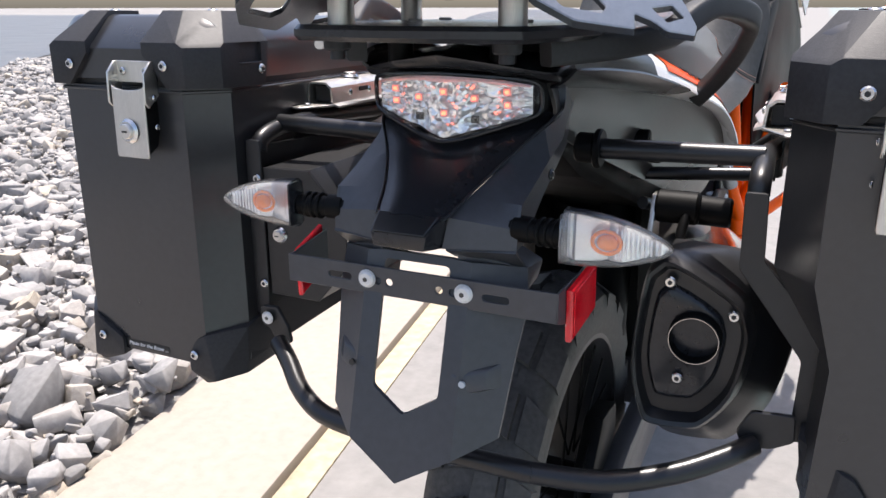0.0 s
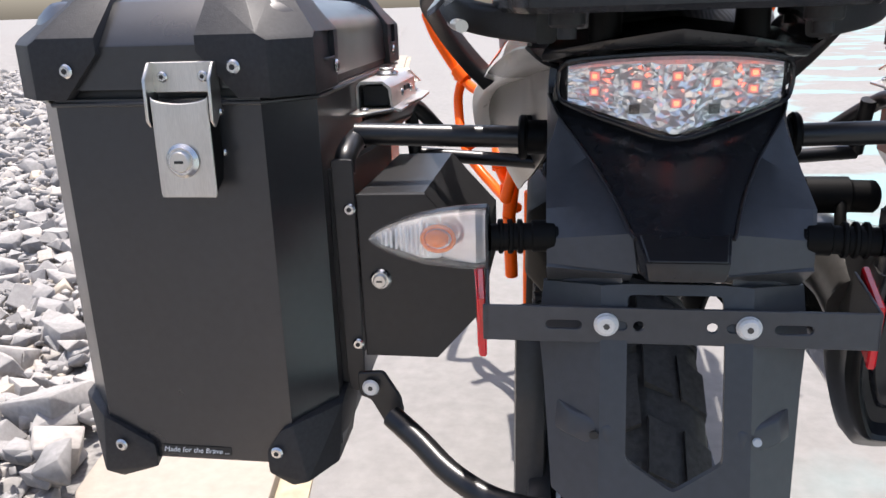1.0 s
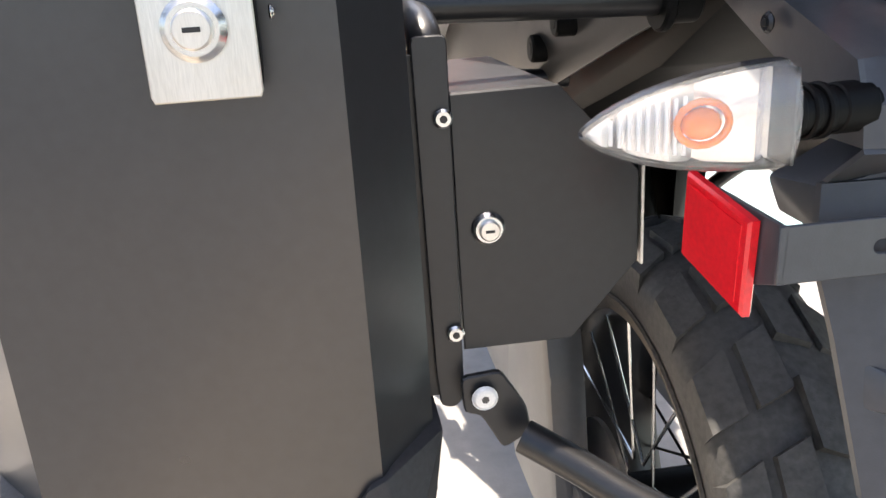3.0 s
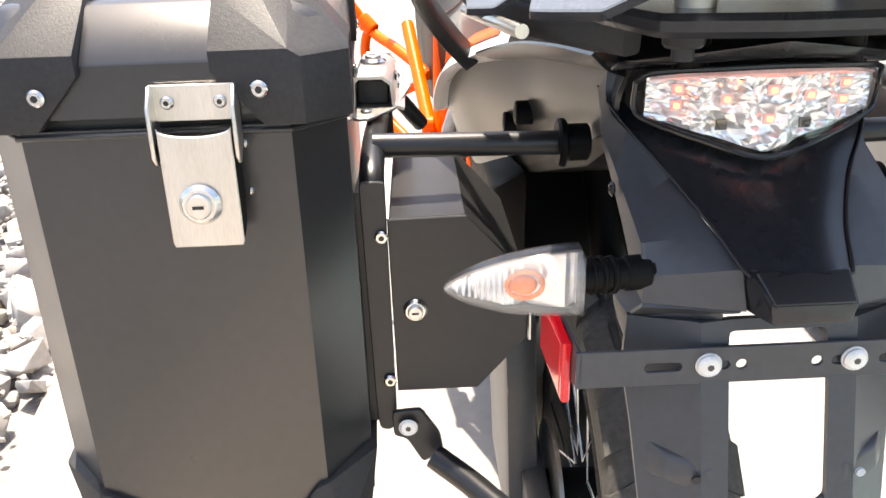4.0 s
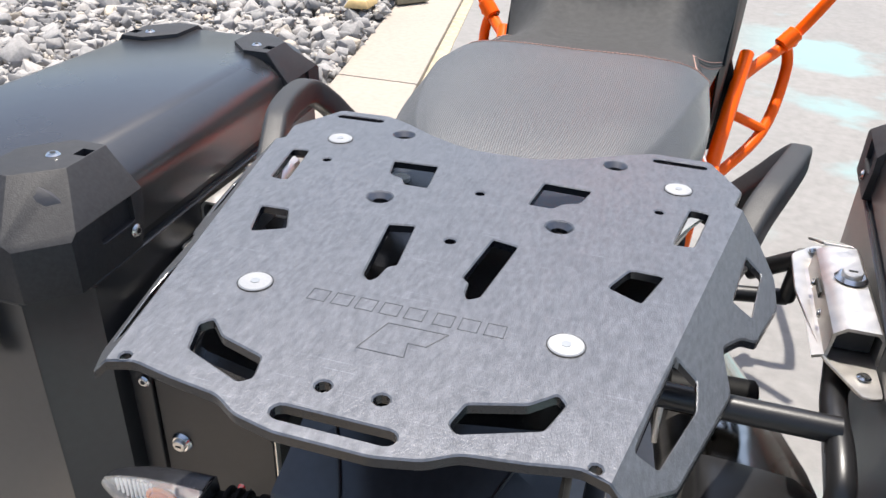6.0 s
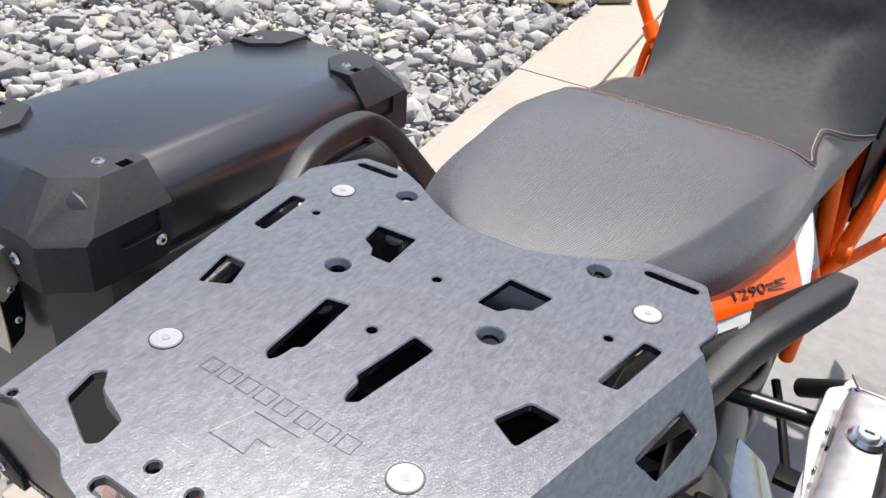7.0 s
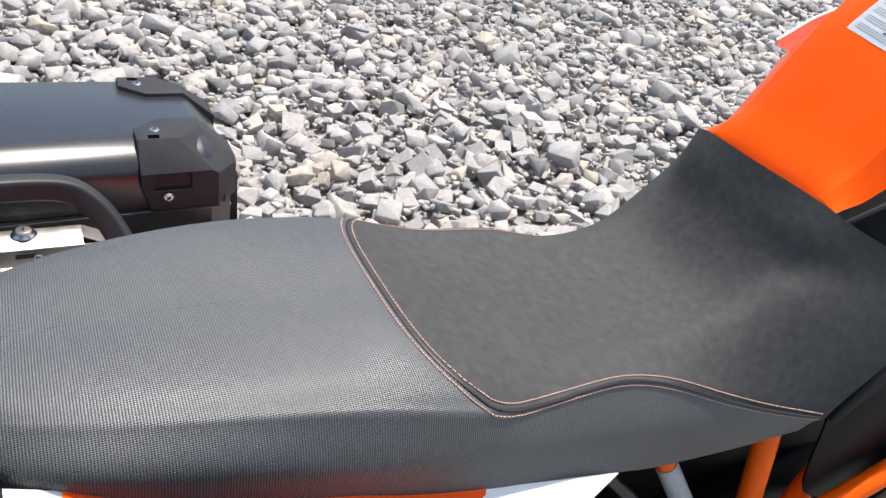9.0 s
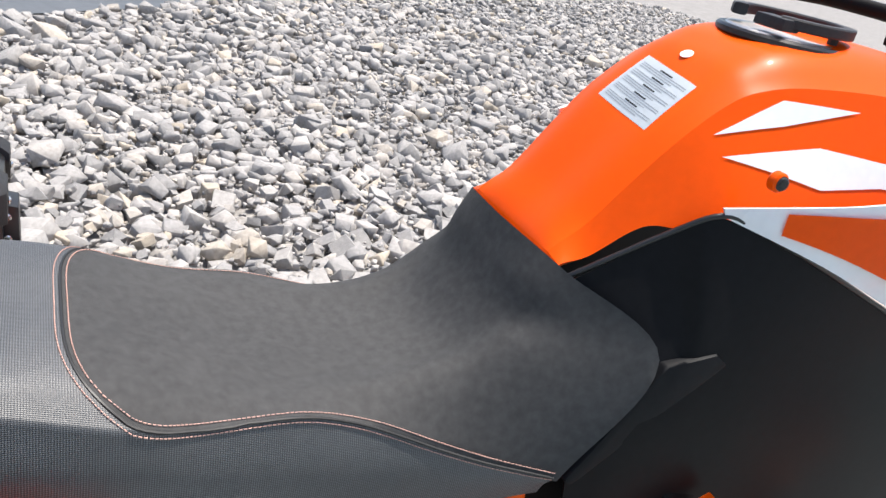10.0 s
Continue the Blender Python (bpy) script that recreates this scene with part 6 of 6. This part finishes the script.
# ---- silencer ----
def can(y, k, dx=0.0, dz=0.0):
    o = [(0.196, 0.712), (0.215, 0.722), (0.276, 0.690), (0.290, 0.665), (0.293, 0.640), (0.283, 0.585), (0.258, 0.548), (0.240, 0.540), (0.205, 0.538), (0.193, 0.550), (0.181, 0.600), (0.184, 0.660), (0.190, 0.702)]
    o = [tuple(q) for q in smooth_line([(a, b, 0) for a, b in o] + [(o[0][0], o[0][1], 0)], 3)[:-1]]
    o = [(a, b) for a, b, _ in o]
    cx, cz = 0.236, 0.632
    return [(cx + (x - cx) * k + dx, y, cz + (z - cz) * k + dz) for x, z in o]


def add_rings(bm, rings, close=(True, True)):
    rv = [[bm.verts.new(q) for q in r] for r in rings]
    n = len(rv[0])
    for r0, r1 in zip(rv, rv[1:]):
        for k in range(n):
            bm.faces.new((r0[k], r0[(k + 1) % n], r1[(k + 1) % n], r1[k]))
    if close[0]:
        bm.faces.new(rv[0][::-1])
    if close[1]:
        bm.faces.new(rv[-1])
    return bm


def sleeve(y, k, top, dx=0.0, dz=0.0):
    """The can's outline grown outwards and down, its upper side held at a height."""
    return [(x, y_, min(z, top + (0.236 - abs(x - 0.215)) * 0.05)) for x, y_, z in can(y, k, dx, dz)]


bm = add_rings(bm_new(), [sleeve(0.243, 1.22, 0.699, 0.022, -0.012), sleeve(0.30, 1.10, 0.690, 0.02, -0.016), sleeve(0.42, 0.85, 0.675, 0.0, -0.02), can(0.50, 0.5, -0.02, 0.0)])
muffler = part("silencer", bm, M_MUFF, bike, "polished steel exhaust silencer with black end cap", smooth=40)
bm = bm_new()
add_tube(bm, [(0.215, 0.215, 0.642), (0.210, 0.27, 0.660), (0.196, 0.36, 0.664), (0.180, 0.46, 0.655), (0.165, 0.58, 0.63)], 0.040, 20)
part("heat_shield", bm, mat("dark_brushed_shield", (0.11, 0.105, 0.10), 0.30, metal=0.7, vary=0.15, scale=30), muffler, "dark brushed pipe shield", smooth=60)
bm = bm_new()
add_cyl(bm, (0.196, 0.318, 0.730), (0.250, 0.322, 0.728), 0.018, 20, bevel=0.003)
add_tube(bm, [(0.206, 0.312, 0.745), (0.203, 0.290, 0.735), (0.200, 0.272, 0.712), (0.200, 0.262, 0.690)], 0.006, 10)
part("pipe_clamp", bm, M_DARK, muffler, "black rubber-bushed pipe clamp", smooth=40)
bm = add_rings(bm_new(), [can(0.152, 1.07, 0.002, -0.002), can(0.138, 1.05, 0.001, -0.001), can(0.128, 1.02), can(0.124, 0.98), can(0.126, 0.93), can(0.134, 0.88), can(0.138, 0.86)])
part("end_cap", bm, M_TUBE, muffler, "glossy black end cap", smooth=35)
bm = add_rings(bm_new(), [can(0.150, 1.06, 0.002, -0.002), sleeve(0.165, 1.16, 0.712, 0.010, -0.006), sleeve(0.19, 1.30, 0.710, 0.022, -0.014), sleeve(0.225, 1.34, 0.706, 0.024, -0.014), sleeve(0.246, 1.25, 0.700, 0.022, -0.012)], (False, False))
cap_ = part("end_sleeve", bm, M_TUBE, muffler, "glossy black sleeve round the silencer", smooth=40)
bm = add_rings(bm_new(), [can(0.139, 0.70, -0.004), can(0.134, 0.66, -0.004), can(0.132, 0.62, -0.004)])
part("cap_plate", bm, M_TAIL, cap_, smooth=35)
OX, OZ = 0.242, 0.643
bm = bm_new()
n = 40
add_rings(bm, [[(OX + r * math.cos(2 * math.pi * k / n), y, OZ + r * math.sin(2 * math.pi * k / n)) for k in range(n)] for r, y in ((0.0270, 0.134), (0.0256, 0.119), (0.0240, 0.118), (0.0234, 0.135), (0.0228, 0.24))], (False, True))
part("outlet", bm, M_DARK, cap_, "dark round outlet", smooth=40)
bm = bm_new()
add_rings(bm, [[(OX + r * math.cos(2 * math.pi * k / n), y, OZ + r * math.sin(2 * math.pi * k / n)) for k in range(n)] for r, y in ((0.0248, 0.1180), (0.0248, 0.1164), (0.0241, 0.1164), (0.0241, 0.1180))], (False, False))
part("outlet_rim", bm, M_MUFF, cap_, "bright outlet rim")
for x, z in ((0.213, 0.698), (0.277, 0.671), (0.228, 0.594)):
    screw((x, 0.131, z), (0, -1, 0), cap_)
bm = bm_new()
add_tube(bm, [(0.165, 0.56, 0.64), (0.15, 0.75, 0.58), (0.10, 0.90, 0.48), (0.06, 1.0, 0.40)], 0.028, 18)
part("link_pipe", bm, M_PIPE, muffler, "heat-stained link pipe", smooth=60)
bm = bm_new()
add_cyl(bm, (0.165, 0.30, 0.735), (0.215, 0.30, 0.735), 0.020, 20, bevel=0.003)
part("exhaust_mount", bm, M_DARK, muffler, "black rubber exhaust mount")
bm = bm_new()
add_hull(bm, [(x, y, z) for x in (0.160, 0.166) for y, z in ((0.29, 0.75), (0.31, 0.75), (0.33, 0.69), (0.27, 0.69))], 0.001)
part("mount_tab", bm, M_STEEL, muffler)

# ---- pannier frames ----
def frame_side(s):
    th = thing("side_carrier", (X0 + s * 0.29, 0.3, 0.55), "black steel side carrier with bolted flange" + (" bent round the silencer" if s > 0 else " beside the tool box"), "carrier", "side carriers")
    bm = bm_new()
    if s < 0:
        o = [(-0.304, 0.810), (-0.283, 0.810), (-0.284, 0.580), (-0.290, 0.572), (-0.300, 0.574), (-0.302, 0.60)]
    else:
        o = [(0.275, 0.800), (0.296, 0.800), (0.299, 0.735), (0.364, 0.662), (0.360, 0.556), (0.340, 0.553), (0.342, 0.640), (0.277, 0.725)]
    add_prism(bm, [(x, 0.118, z) for x, z in soft(o, 0.004)], (0, 0.004, 0), bevel=0.0008)
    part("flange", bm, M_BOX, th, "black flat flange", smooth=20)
    if s < 0:
        # added plate: keeps the slit between flange and pannier dark
        bm = bm_new()
        add_hull(bm, [(x, y, z) for x in (-0.3086, -0.2980) for y, z in ((0.1225, 0.580), (0.1225, 0.800), (0.36, 0.790), (0.36, 0.620))], 0.0005, 1)
        part("side_plate", bm, M_BOX, th, "added black plate closing the slit beside the pannier")
    bx = -0.294 if s < 0 else 0.286
    out_ = 0.072 if s > 0 else 0.0
    bm = bm_new()
    add_tube(bm, [(bx, 0.130, 0.795), (bx, 0.136, 0.808), (bx, 0.165, 0.817), (bx, 0.215, 0.820), (bx + out_ * 0.17, 0.300, 0.818), (bx + out_ * 0.27, 0.420, 0.812), (bx * 0.98 + out_ * 0.3, 0.475, 0.815), (bx * 0.85, 0.52, 0.76)], 0.0105, 16)
    loop = part("loop_tube", bm, M_TUBE, th, "bent black tube", smooth=60)
    bm = bm_new()
    add_cyl(bm, (X0 + s * 0.118, 0.183, 0.819), (bx, 0.178, 0.824), 0.0108, 18)
    part("cross_tube", bm, M_TUBE, th, "straight black cross tube", smooth=60)
    bm = bm_new()
    add_cyl(bm, (X0 + s * 0.100, 0.183, 0.819), (X0 + s * 0.124, 0.183, 0.819), 0.0165, 18, bevel=0.002)
    add_cyl(bm, (X0 + s * 0.120, 0.183, 0.819), (X0 + s * 0.128, 0.183, 0.819), 0.0215, 18, bevel=0.002)
    part("tube_collar", bm, M_DARK, th)
    bm = bm_new()
    add_cyl(bm, (X0 + s * 0.10, 0.48, 0.735), (bx, 0.50, 0.745), 0.0095, 16)
    add_cyl(bm, (bx, 0.50, 0.745), (bx, 0.475, 0.815), 0.0095, 16)
    part("lower_tube", bm, M_TUBE, th)
    bm = bm_new()
    add_prism(bm, [(bx + s * 0.004 + out_ * (y - 0.13), y, z) for y, z in ((0.235, 0.832), (0.235, 0.800), (0.40, 0.790), (0.46, 0.80), (0.46, 0.83))], (s * 0.003, 0, 0), bevel=0.0006)
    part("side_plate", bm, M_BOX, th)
    # stainless catch between frame and pannier: a plate, a folded channel on it, a tongue at its front
    lx, ly, lz = (-0.296, 0.356, 0.866) if s < 0 else (0.297, 0.329, 0.872)

    def at_(dx, dy, z):
        return (lx + s * dx, ly + dy, lz + z)
    bm = bm_new()
    add_prism(bm, [at_(x, y, -0.032) for x, y in soft([(0.018, -0.128), (0.002, -0.130), (-0.022, -0.085), (-0.036, 0.020), (-0.034, 0.090), (-0.010, 0.116), (0.018, 0.112)], 0.006)], (0, 0, 0.003), bevel=0.0006)
    catch = part("catch", bm, M_STEEL, th, "brushed stainless catch", smooth=25)
    # the channel's walls and roof are folded from one strip, open at the rear end
    bm = bm_new()
    fold = [(0.020, -0.030), (0.020, -0.006), (0.015, 0.0), (-0.010, 0.0), (-0.019, -0.007), (-0.021, -0.028), (-0.030, -0.031)]
    g_ = [[Vector(at_(x, y, z)) for x, z in fold] for y in (-0.082, -0.078, 0.058, 0.062)]
    add_grid(bm, g_, 0.0028)
    channel = part("channel", bm, M_STEEL, catch, "folded channel over the bolt", smooth=40)
    bm = bm_new()
    add_hull(bm, [at_(x, y, z) for x in (-0.014, 0.015) for y in (-0.070, 0.055) for z in (-0.028, -0.006)], 0.002)
    part("catch_hook", bm, M_INK, catch, "dark bolt inside the channel")
    bm = bm_new()
    add_prism(bm, [at_(x, y, z) for x, y, z in ((-0.014, 0.062, -0.001), (0.012, 0.062, -0.001), (0.010, 0.098, -0.016), (-0.020, 0.104, -0.018))], (0, 0, 0.003), bevel=0.0006)
    part("tongue", bm, M_STEEL, catch, "bent front tongue", smooth=25)
    key_lock(at_(0.002, 0.0, 0.001), (0, 0, 1), catch, 0.0120)
    screw(at_(-0.0225, -0.040, -0.016), (-s, 0, 0), catch, size=0.7)
    screw(at_(-0.0225, 0.012, -0.016), (-s, 0, 0), catch, size=0.7)
    screw(at_(0.006, -0.105, -0.029), (0, 0, 1), catch, size=0.9)
    screw(at_(-0.012, 0.098, -0.029), (0, 0, 1), catch, size=0.9)
    bm = bm_new()
    add_box(bm, at_(-0.0208, 0.002, -0.014), (0.002, 0.026, 0.006), 0.0)
    part("channel_slot", bm, M_INK, catch)
    if s < 0:
        for z in (0.763, 0.626):
            screw((-0.288, 0.117, z), (0, -1, 0), th, size=0.95)
        lb, brc = Vector((-0.274, 0.098, 0.587)), [(-0.288, 0.600), (-0.262, 0.602), (-0.246, 0.575), (-0.243, 0.556), (-0.262, 0.545), (-0.276, 0.572), (-0.287, 0.575)]
        line = [(-0.252, 0.090, 0.562), (-0.222, 0.070, 0.548), (-0.185, 0.040, 0.532), (-0.140, 0.018, 0.522), (-0.080, 0.008, 0.520)]
    else:
        lb, brc = Vector((0.330, 0.110, 0.572)), [(0.304, 0.585), (0.344, 0.588), (0.346, 0.560), (0.326, 0.548), (0.300, 0.545), (0.292, 0.560)]
        line = [(0.310, 0.100, 0.552), (0.285, 0.075, 0.545), (0.240, 0.045, 0.532), (0.180, 0.020, 0.522), (0.110, 0.008, 0.520)]
    bm = bm_new()
    add_prism(bm, [(x, 0.104, z) for x, z in soft(brc, 0.004)], (0, 0.006, 0), bevel=0.001)
    part("lower_bracket", bm, M_BOX, th, smooth=20)
    screw(lb + Vector((0, 0.003, 0)), (0, -1, 0), th, BIGBOLT, "frame_bolt")
    bm = bm_new()
    add_tube(bm, line, 0.0112, 16)
    part("lower_bow", bm, M_TUBE, th, "bent lower tube", smooth=60)
    if s > 0:
        bm = bm_new()
        add_cyl(bm, (-0.085, 0.008, 0.520), (0.115, 0.008, 0.520), 0.0112, 16)
        part("bow_middle", bm, M_TUBE, th, smooth=60)
    return th


frame_side(-1)
frame_side(1)


# ---- gravel ----
def stone_material():
    m = mat("crushed_limestone", (1, 1, 1), 0.85, vary=0.22, scale=14, bump=0.6, bscale=90)
    n, l = m.node_tree.nodes, m.node_tree.links
    b = n["Principled BSDF"]
    old = b.inputs["Base Color"].links[0].from_socket
    geo, inf, add = n.new("ShaderNodeNewGeometry"), n.new("ShaderNodeObjectInfo"), n.new("ShaderNodeMath")
    add.operation = 'ADD'
    l.new(geo.outputs["Random Per Island"], add.inputs[0])
    l.new(inf.outputs["Random"], add.inputs[1])
    fr = n.new("ShaderNodeMath")
    fr.operation = 'FRACT'
    l.new(add.outputs[0], fr.inputs[0])
    ramp = n.new("ShaderNodeValToRGB")
    el = ramp.color_ramp.elements
    el[0].color, el[1].color = (0.20, 0.195, 0.19, 1), (0.40, 0.375, 0.35, 1)
    for pos, c in ((0.25, (0.29, 0.28, 0.272)), (0.6, (0.34, 0.325, 0.31)), (0.88, (0.38, 0.355, 0.33)), (0.95, (0.40, 0.345, 0.275))):
        e = el.new(pos)
        e.color = (*c, 1)
    ramp.color_ramp.interpolation = 'LINEAR'
    l.new(fr.outputs[0], ramp.inputs[0])
    mul = n.new("ShaderNodeMix")
    mul.data_type, mul.blend_type = 'RGBA', 'MULTIPLY'
    mul.inputs["Factor"].default_value = 1.0
    l.new(ramp.outputs[0], mul.inputs["A"])
    l.new(old, mul.inputs["B"])
    l.new(mul.outputs["Result"], b.inputs["Base Color"])
    return m


M_STONE = stone_material()
rng = random.Random(11)
shapes = []
for k in range(14):
    bm = bm_new()
    flat_ = rng.uniform(0.42, 0.72)
    for cx_, cy_, cz_ in itertools.product((-1, 1), repeat=3):
        if rng.random() < 0.88:
            bm.verts.new((cx_ * rng.uniform(0.45, 0.95), cy_ * rng.uniform(0.35, 0.80), cz_ * rng.uniform(0.6, 1.0) * flat_))
    for _ in range(5):
        v = Vector((rng.gauss(0, 1), rng.gauss(0, 1), rng.gauss(0, 1))).normalized()
        bm.verts.new((v.x * rng.uniform(0.85, 1.1), v.y * rng.uniform(0.65, 0.9), v.z * flat_ * 1.05))
    r = bmesh.ops.convex_hull(bm, input=bm.verts[:])
    bmesh.ops.delete(bm, geom=[v for v in bm.verts if not v.link_faces], context='VERTS')
    bmesh.ops.bevel(bm, geom=bm.edges[:], offset=0.035, segments=1, affect='EDGES')
    bmesh.ops.triangulate(bm, faces=bm.faces[:])
    bm.verts.ensure_lookup_table()
    bm.verts.index_update()
    shapes.append((np.array([v.co[:] for v in bm.verts]), np.array([[w.index for w in f.verts] for f in bm.faces])))
    bm.free()

gravel = thing("gravel_bed", (-3.0, 3.0, GROUND), "bed of pale grey crushed stones beside the kerb", "gravel", kind="structure")
bm = bm_new()
pts = [(kerb_x(t, 1) + 0.02, t) for t in (-6.0, 40.0)]
pts = [pts[0], pts[1], far_line(60), far_line(-14)]
bm.faces.new([bm.verts.new((x, y, -0.055)) for x, y in pts])
part("gravel_base", bm, mat("gravel_fines", (0.22, 0.21, 0.20), 0.9, vary=0.35, scale=18, bump=1.0, bscale=60), gravel, "grey grit between the stones", smooth=0)

stone_meshes = []
for vs_, fs_ in shapes:
    me = bpy.data.meshes.new("stone")
    me.from_pydata(vs_.tolist(), [], fs_.tolist())
    me.materials.append(M_STONE)
    stone_meshes.append(me)


def inside(x, y):
    if x > kerb_x(y, 1) - 0.015:
        return False
    k = (y - 0.41) / 0.77
    return x > far_line(k)[0] + 0.05


allv, allf, base_i, singles = [], [], 0, 0
def heap(x, y):
    return 0.05 * noise.noise(Vector((x * 0.7, y * 0.7, 0))) + 0.02 * noise.noise(Vector((x * 2.3, y * 2.3, 5)))


for y_from, y_to in ((-1.6, 13.0), (-4.4, -1.6)):
    for layer, (cell, zz, smin, smax) in enumerate(((0.080, -0.045, 0.038, 0.060), (0.086, -0.005, 0.026, 0.068), (0.34, 0.016, 0.05, 0.110), (0.056, -0.002, 0.010, 0.024))):
        y = y_from
        while y < y_to:
            x = -13.5
            while x < -0.6:
                px, py = x + rng.uniform(-0.5, 0.5) * cell, y + rng.uniform(-0.5, 0.5) * cell
                far = px < -8.0 or py > 8.0
                if layer == 3 and (px < -4.6 or py > 5.5):
                    x += cell
                    continue
                if inside(px, py) and (not far or (layer == 1 and rng.random() < 0.75)):
                    k = rng.randrange(len(shapes))
                    sc = smin + (smax - smin) * rng.random() ** (1.6 if layer < 2 else 2.2)
                    q = Euler((rng.gauss(0, 0.35), rng.gauss(0, 0.35), rng.uniform(0, 6.283)))
                    loc = Vector((px, py, zz + heap(px, py) + rng.uniform(-0.012, 0.014)))
                    if layer in (1, 2) and singles < 300 and -2.6 < px < -1.0 and 0.6 < py < 3.4 and rng.random() < 0.75:
                        ob = new("stone", stone_meshes[k])
                        ob.parent = gravel
                        ob.matrix_basis = Matrix.LocRotScale(loc - ORIG[gravel.name], q, (sc, sc, sc))
                        singles += 1
                    else:
                        m3 = np.array(q.to_matrix()) * sc
                        vv = shapes[k][0] @ m3.T + np.array(loc)
                        allv.append(vv)
                        allf.append(shapes[k][1] + base_i)
                        base_i += len(vv)
                x += cell
            y += cell
V, F = np.concatenate(allv) - np.array(ORIG[gravel.name]), np.concatenate(allf)
me = bpy.data.meshes.new("loose_stones")
me.vertices.add(len(V))
me.vertices.foreach_set("co", V.astype(np.float32).ravel())
me.loops.add(len(F) * 3)
me.loops.foreach_set("vertex_index", F.astype(np.int32).ravel())
me.polygons.add(len(F))
me.polygons.foreach_set("loop_start", np.arange(0, len(F) * 3, 3, dtype=np.int32))
me.update(calc_edges=True)
me.materials.append(M_STONE)
loose = new("loose_stones", me)
loose.parent = gravel
tagged(loose, "pale grey angular crushed stones", kind="stuff")
bm = bm_new()
add_hull(bm, [(-2.02, 4.62, 0.02), (-1.84, 4.66, 0.03), (-1.80, 4.36, 0.05), (-1.96, 4.34, 0.05), (-2.00, 4.62, 0.07), (-1.86, 4.65, 0.08), (-1.82, 4.38, 0.10), (-1.93, 4.36, 0.10)], 0.008)
slab = part("stone_slab", bm, mat("tan_sandstone", (0.62, 0.44, 0.20), 0.85, vary=0.15, scale=10, bump=0.5, bscale=80), gravel, "flat tan sandstone slab lying on the gravel")
bm = bm_new()
add_hull(bm, [(-1.95, 5.05, -0.02), (-1.78, 4.85, -0.02), (-1.80, 5.25, -0.02), (-1.62, 5.05, -0.02), (-1.95, 5.05, 0.07), (-1.78, 4.85, 0.06), (-1.80, 5.25, 0.07), (-1.62, 5.05, 0.06)], 0.008)
part("dark_slab", bm, mat("weathered_board", (0.30, 0.26, 0.18), 0.85, vary=0.2, scale=10), gravel, "weathered board lying by the kerb")
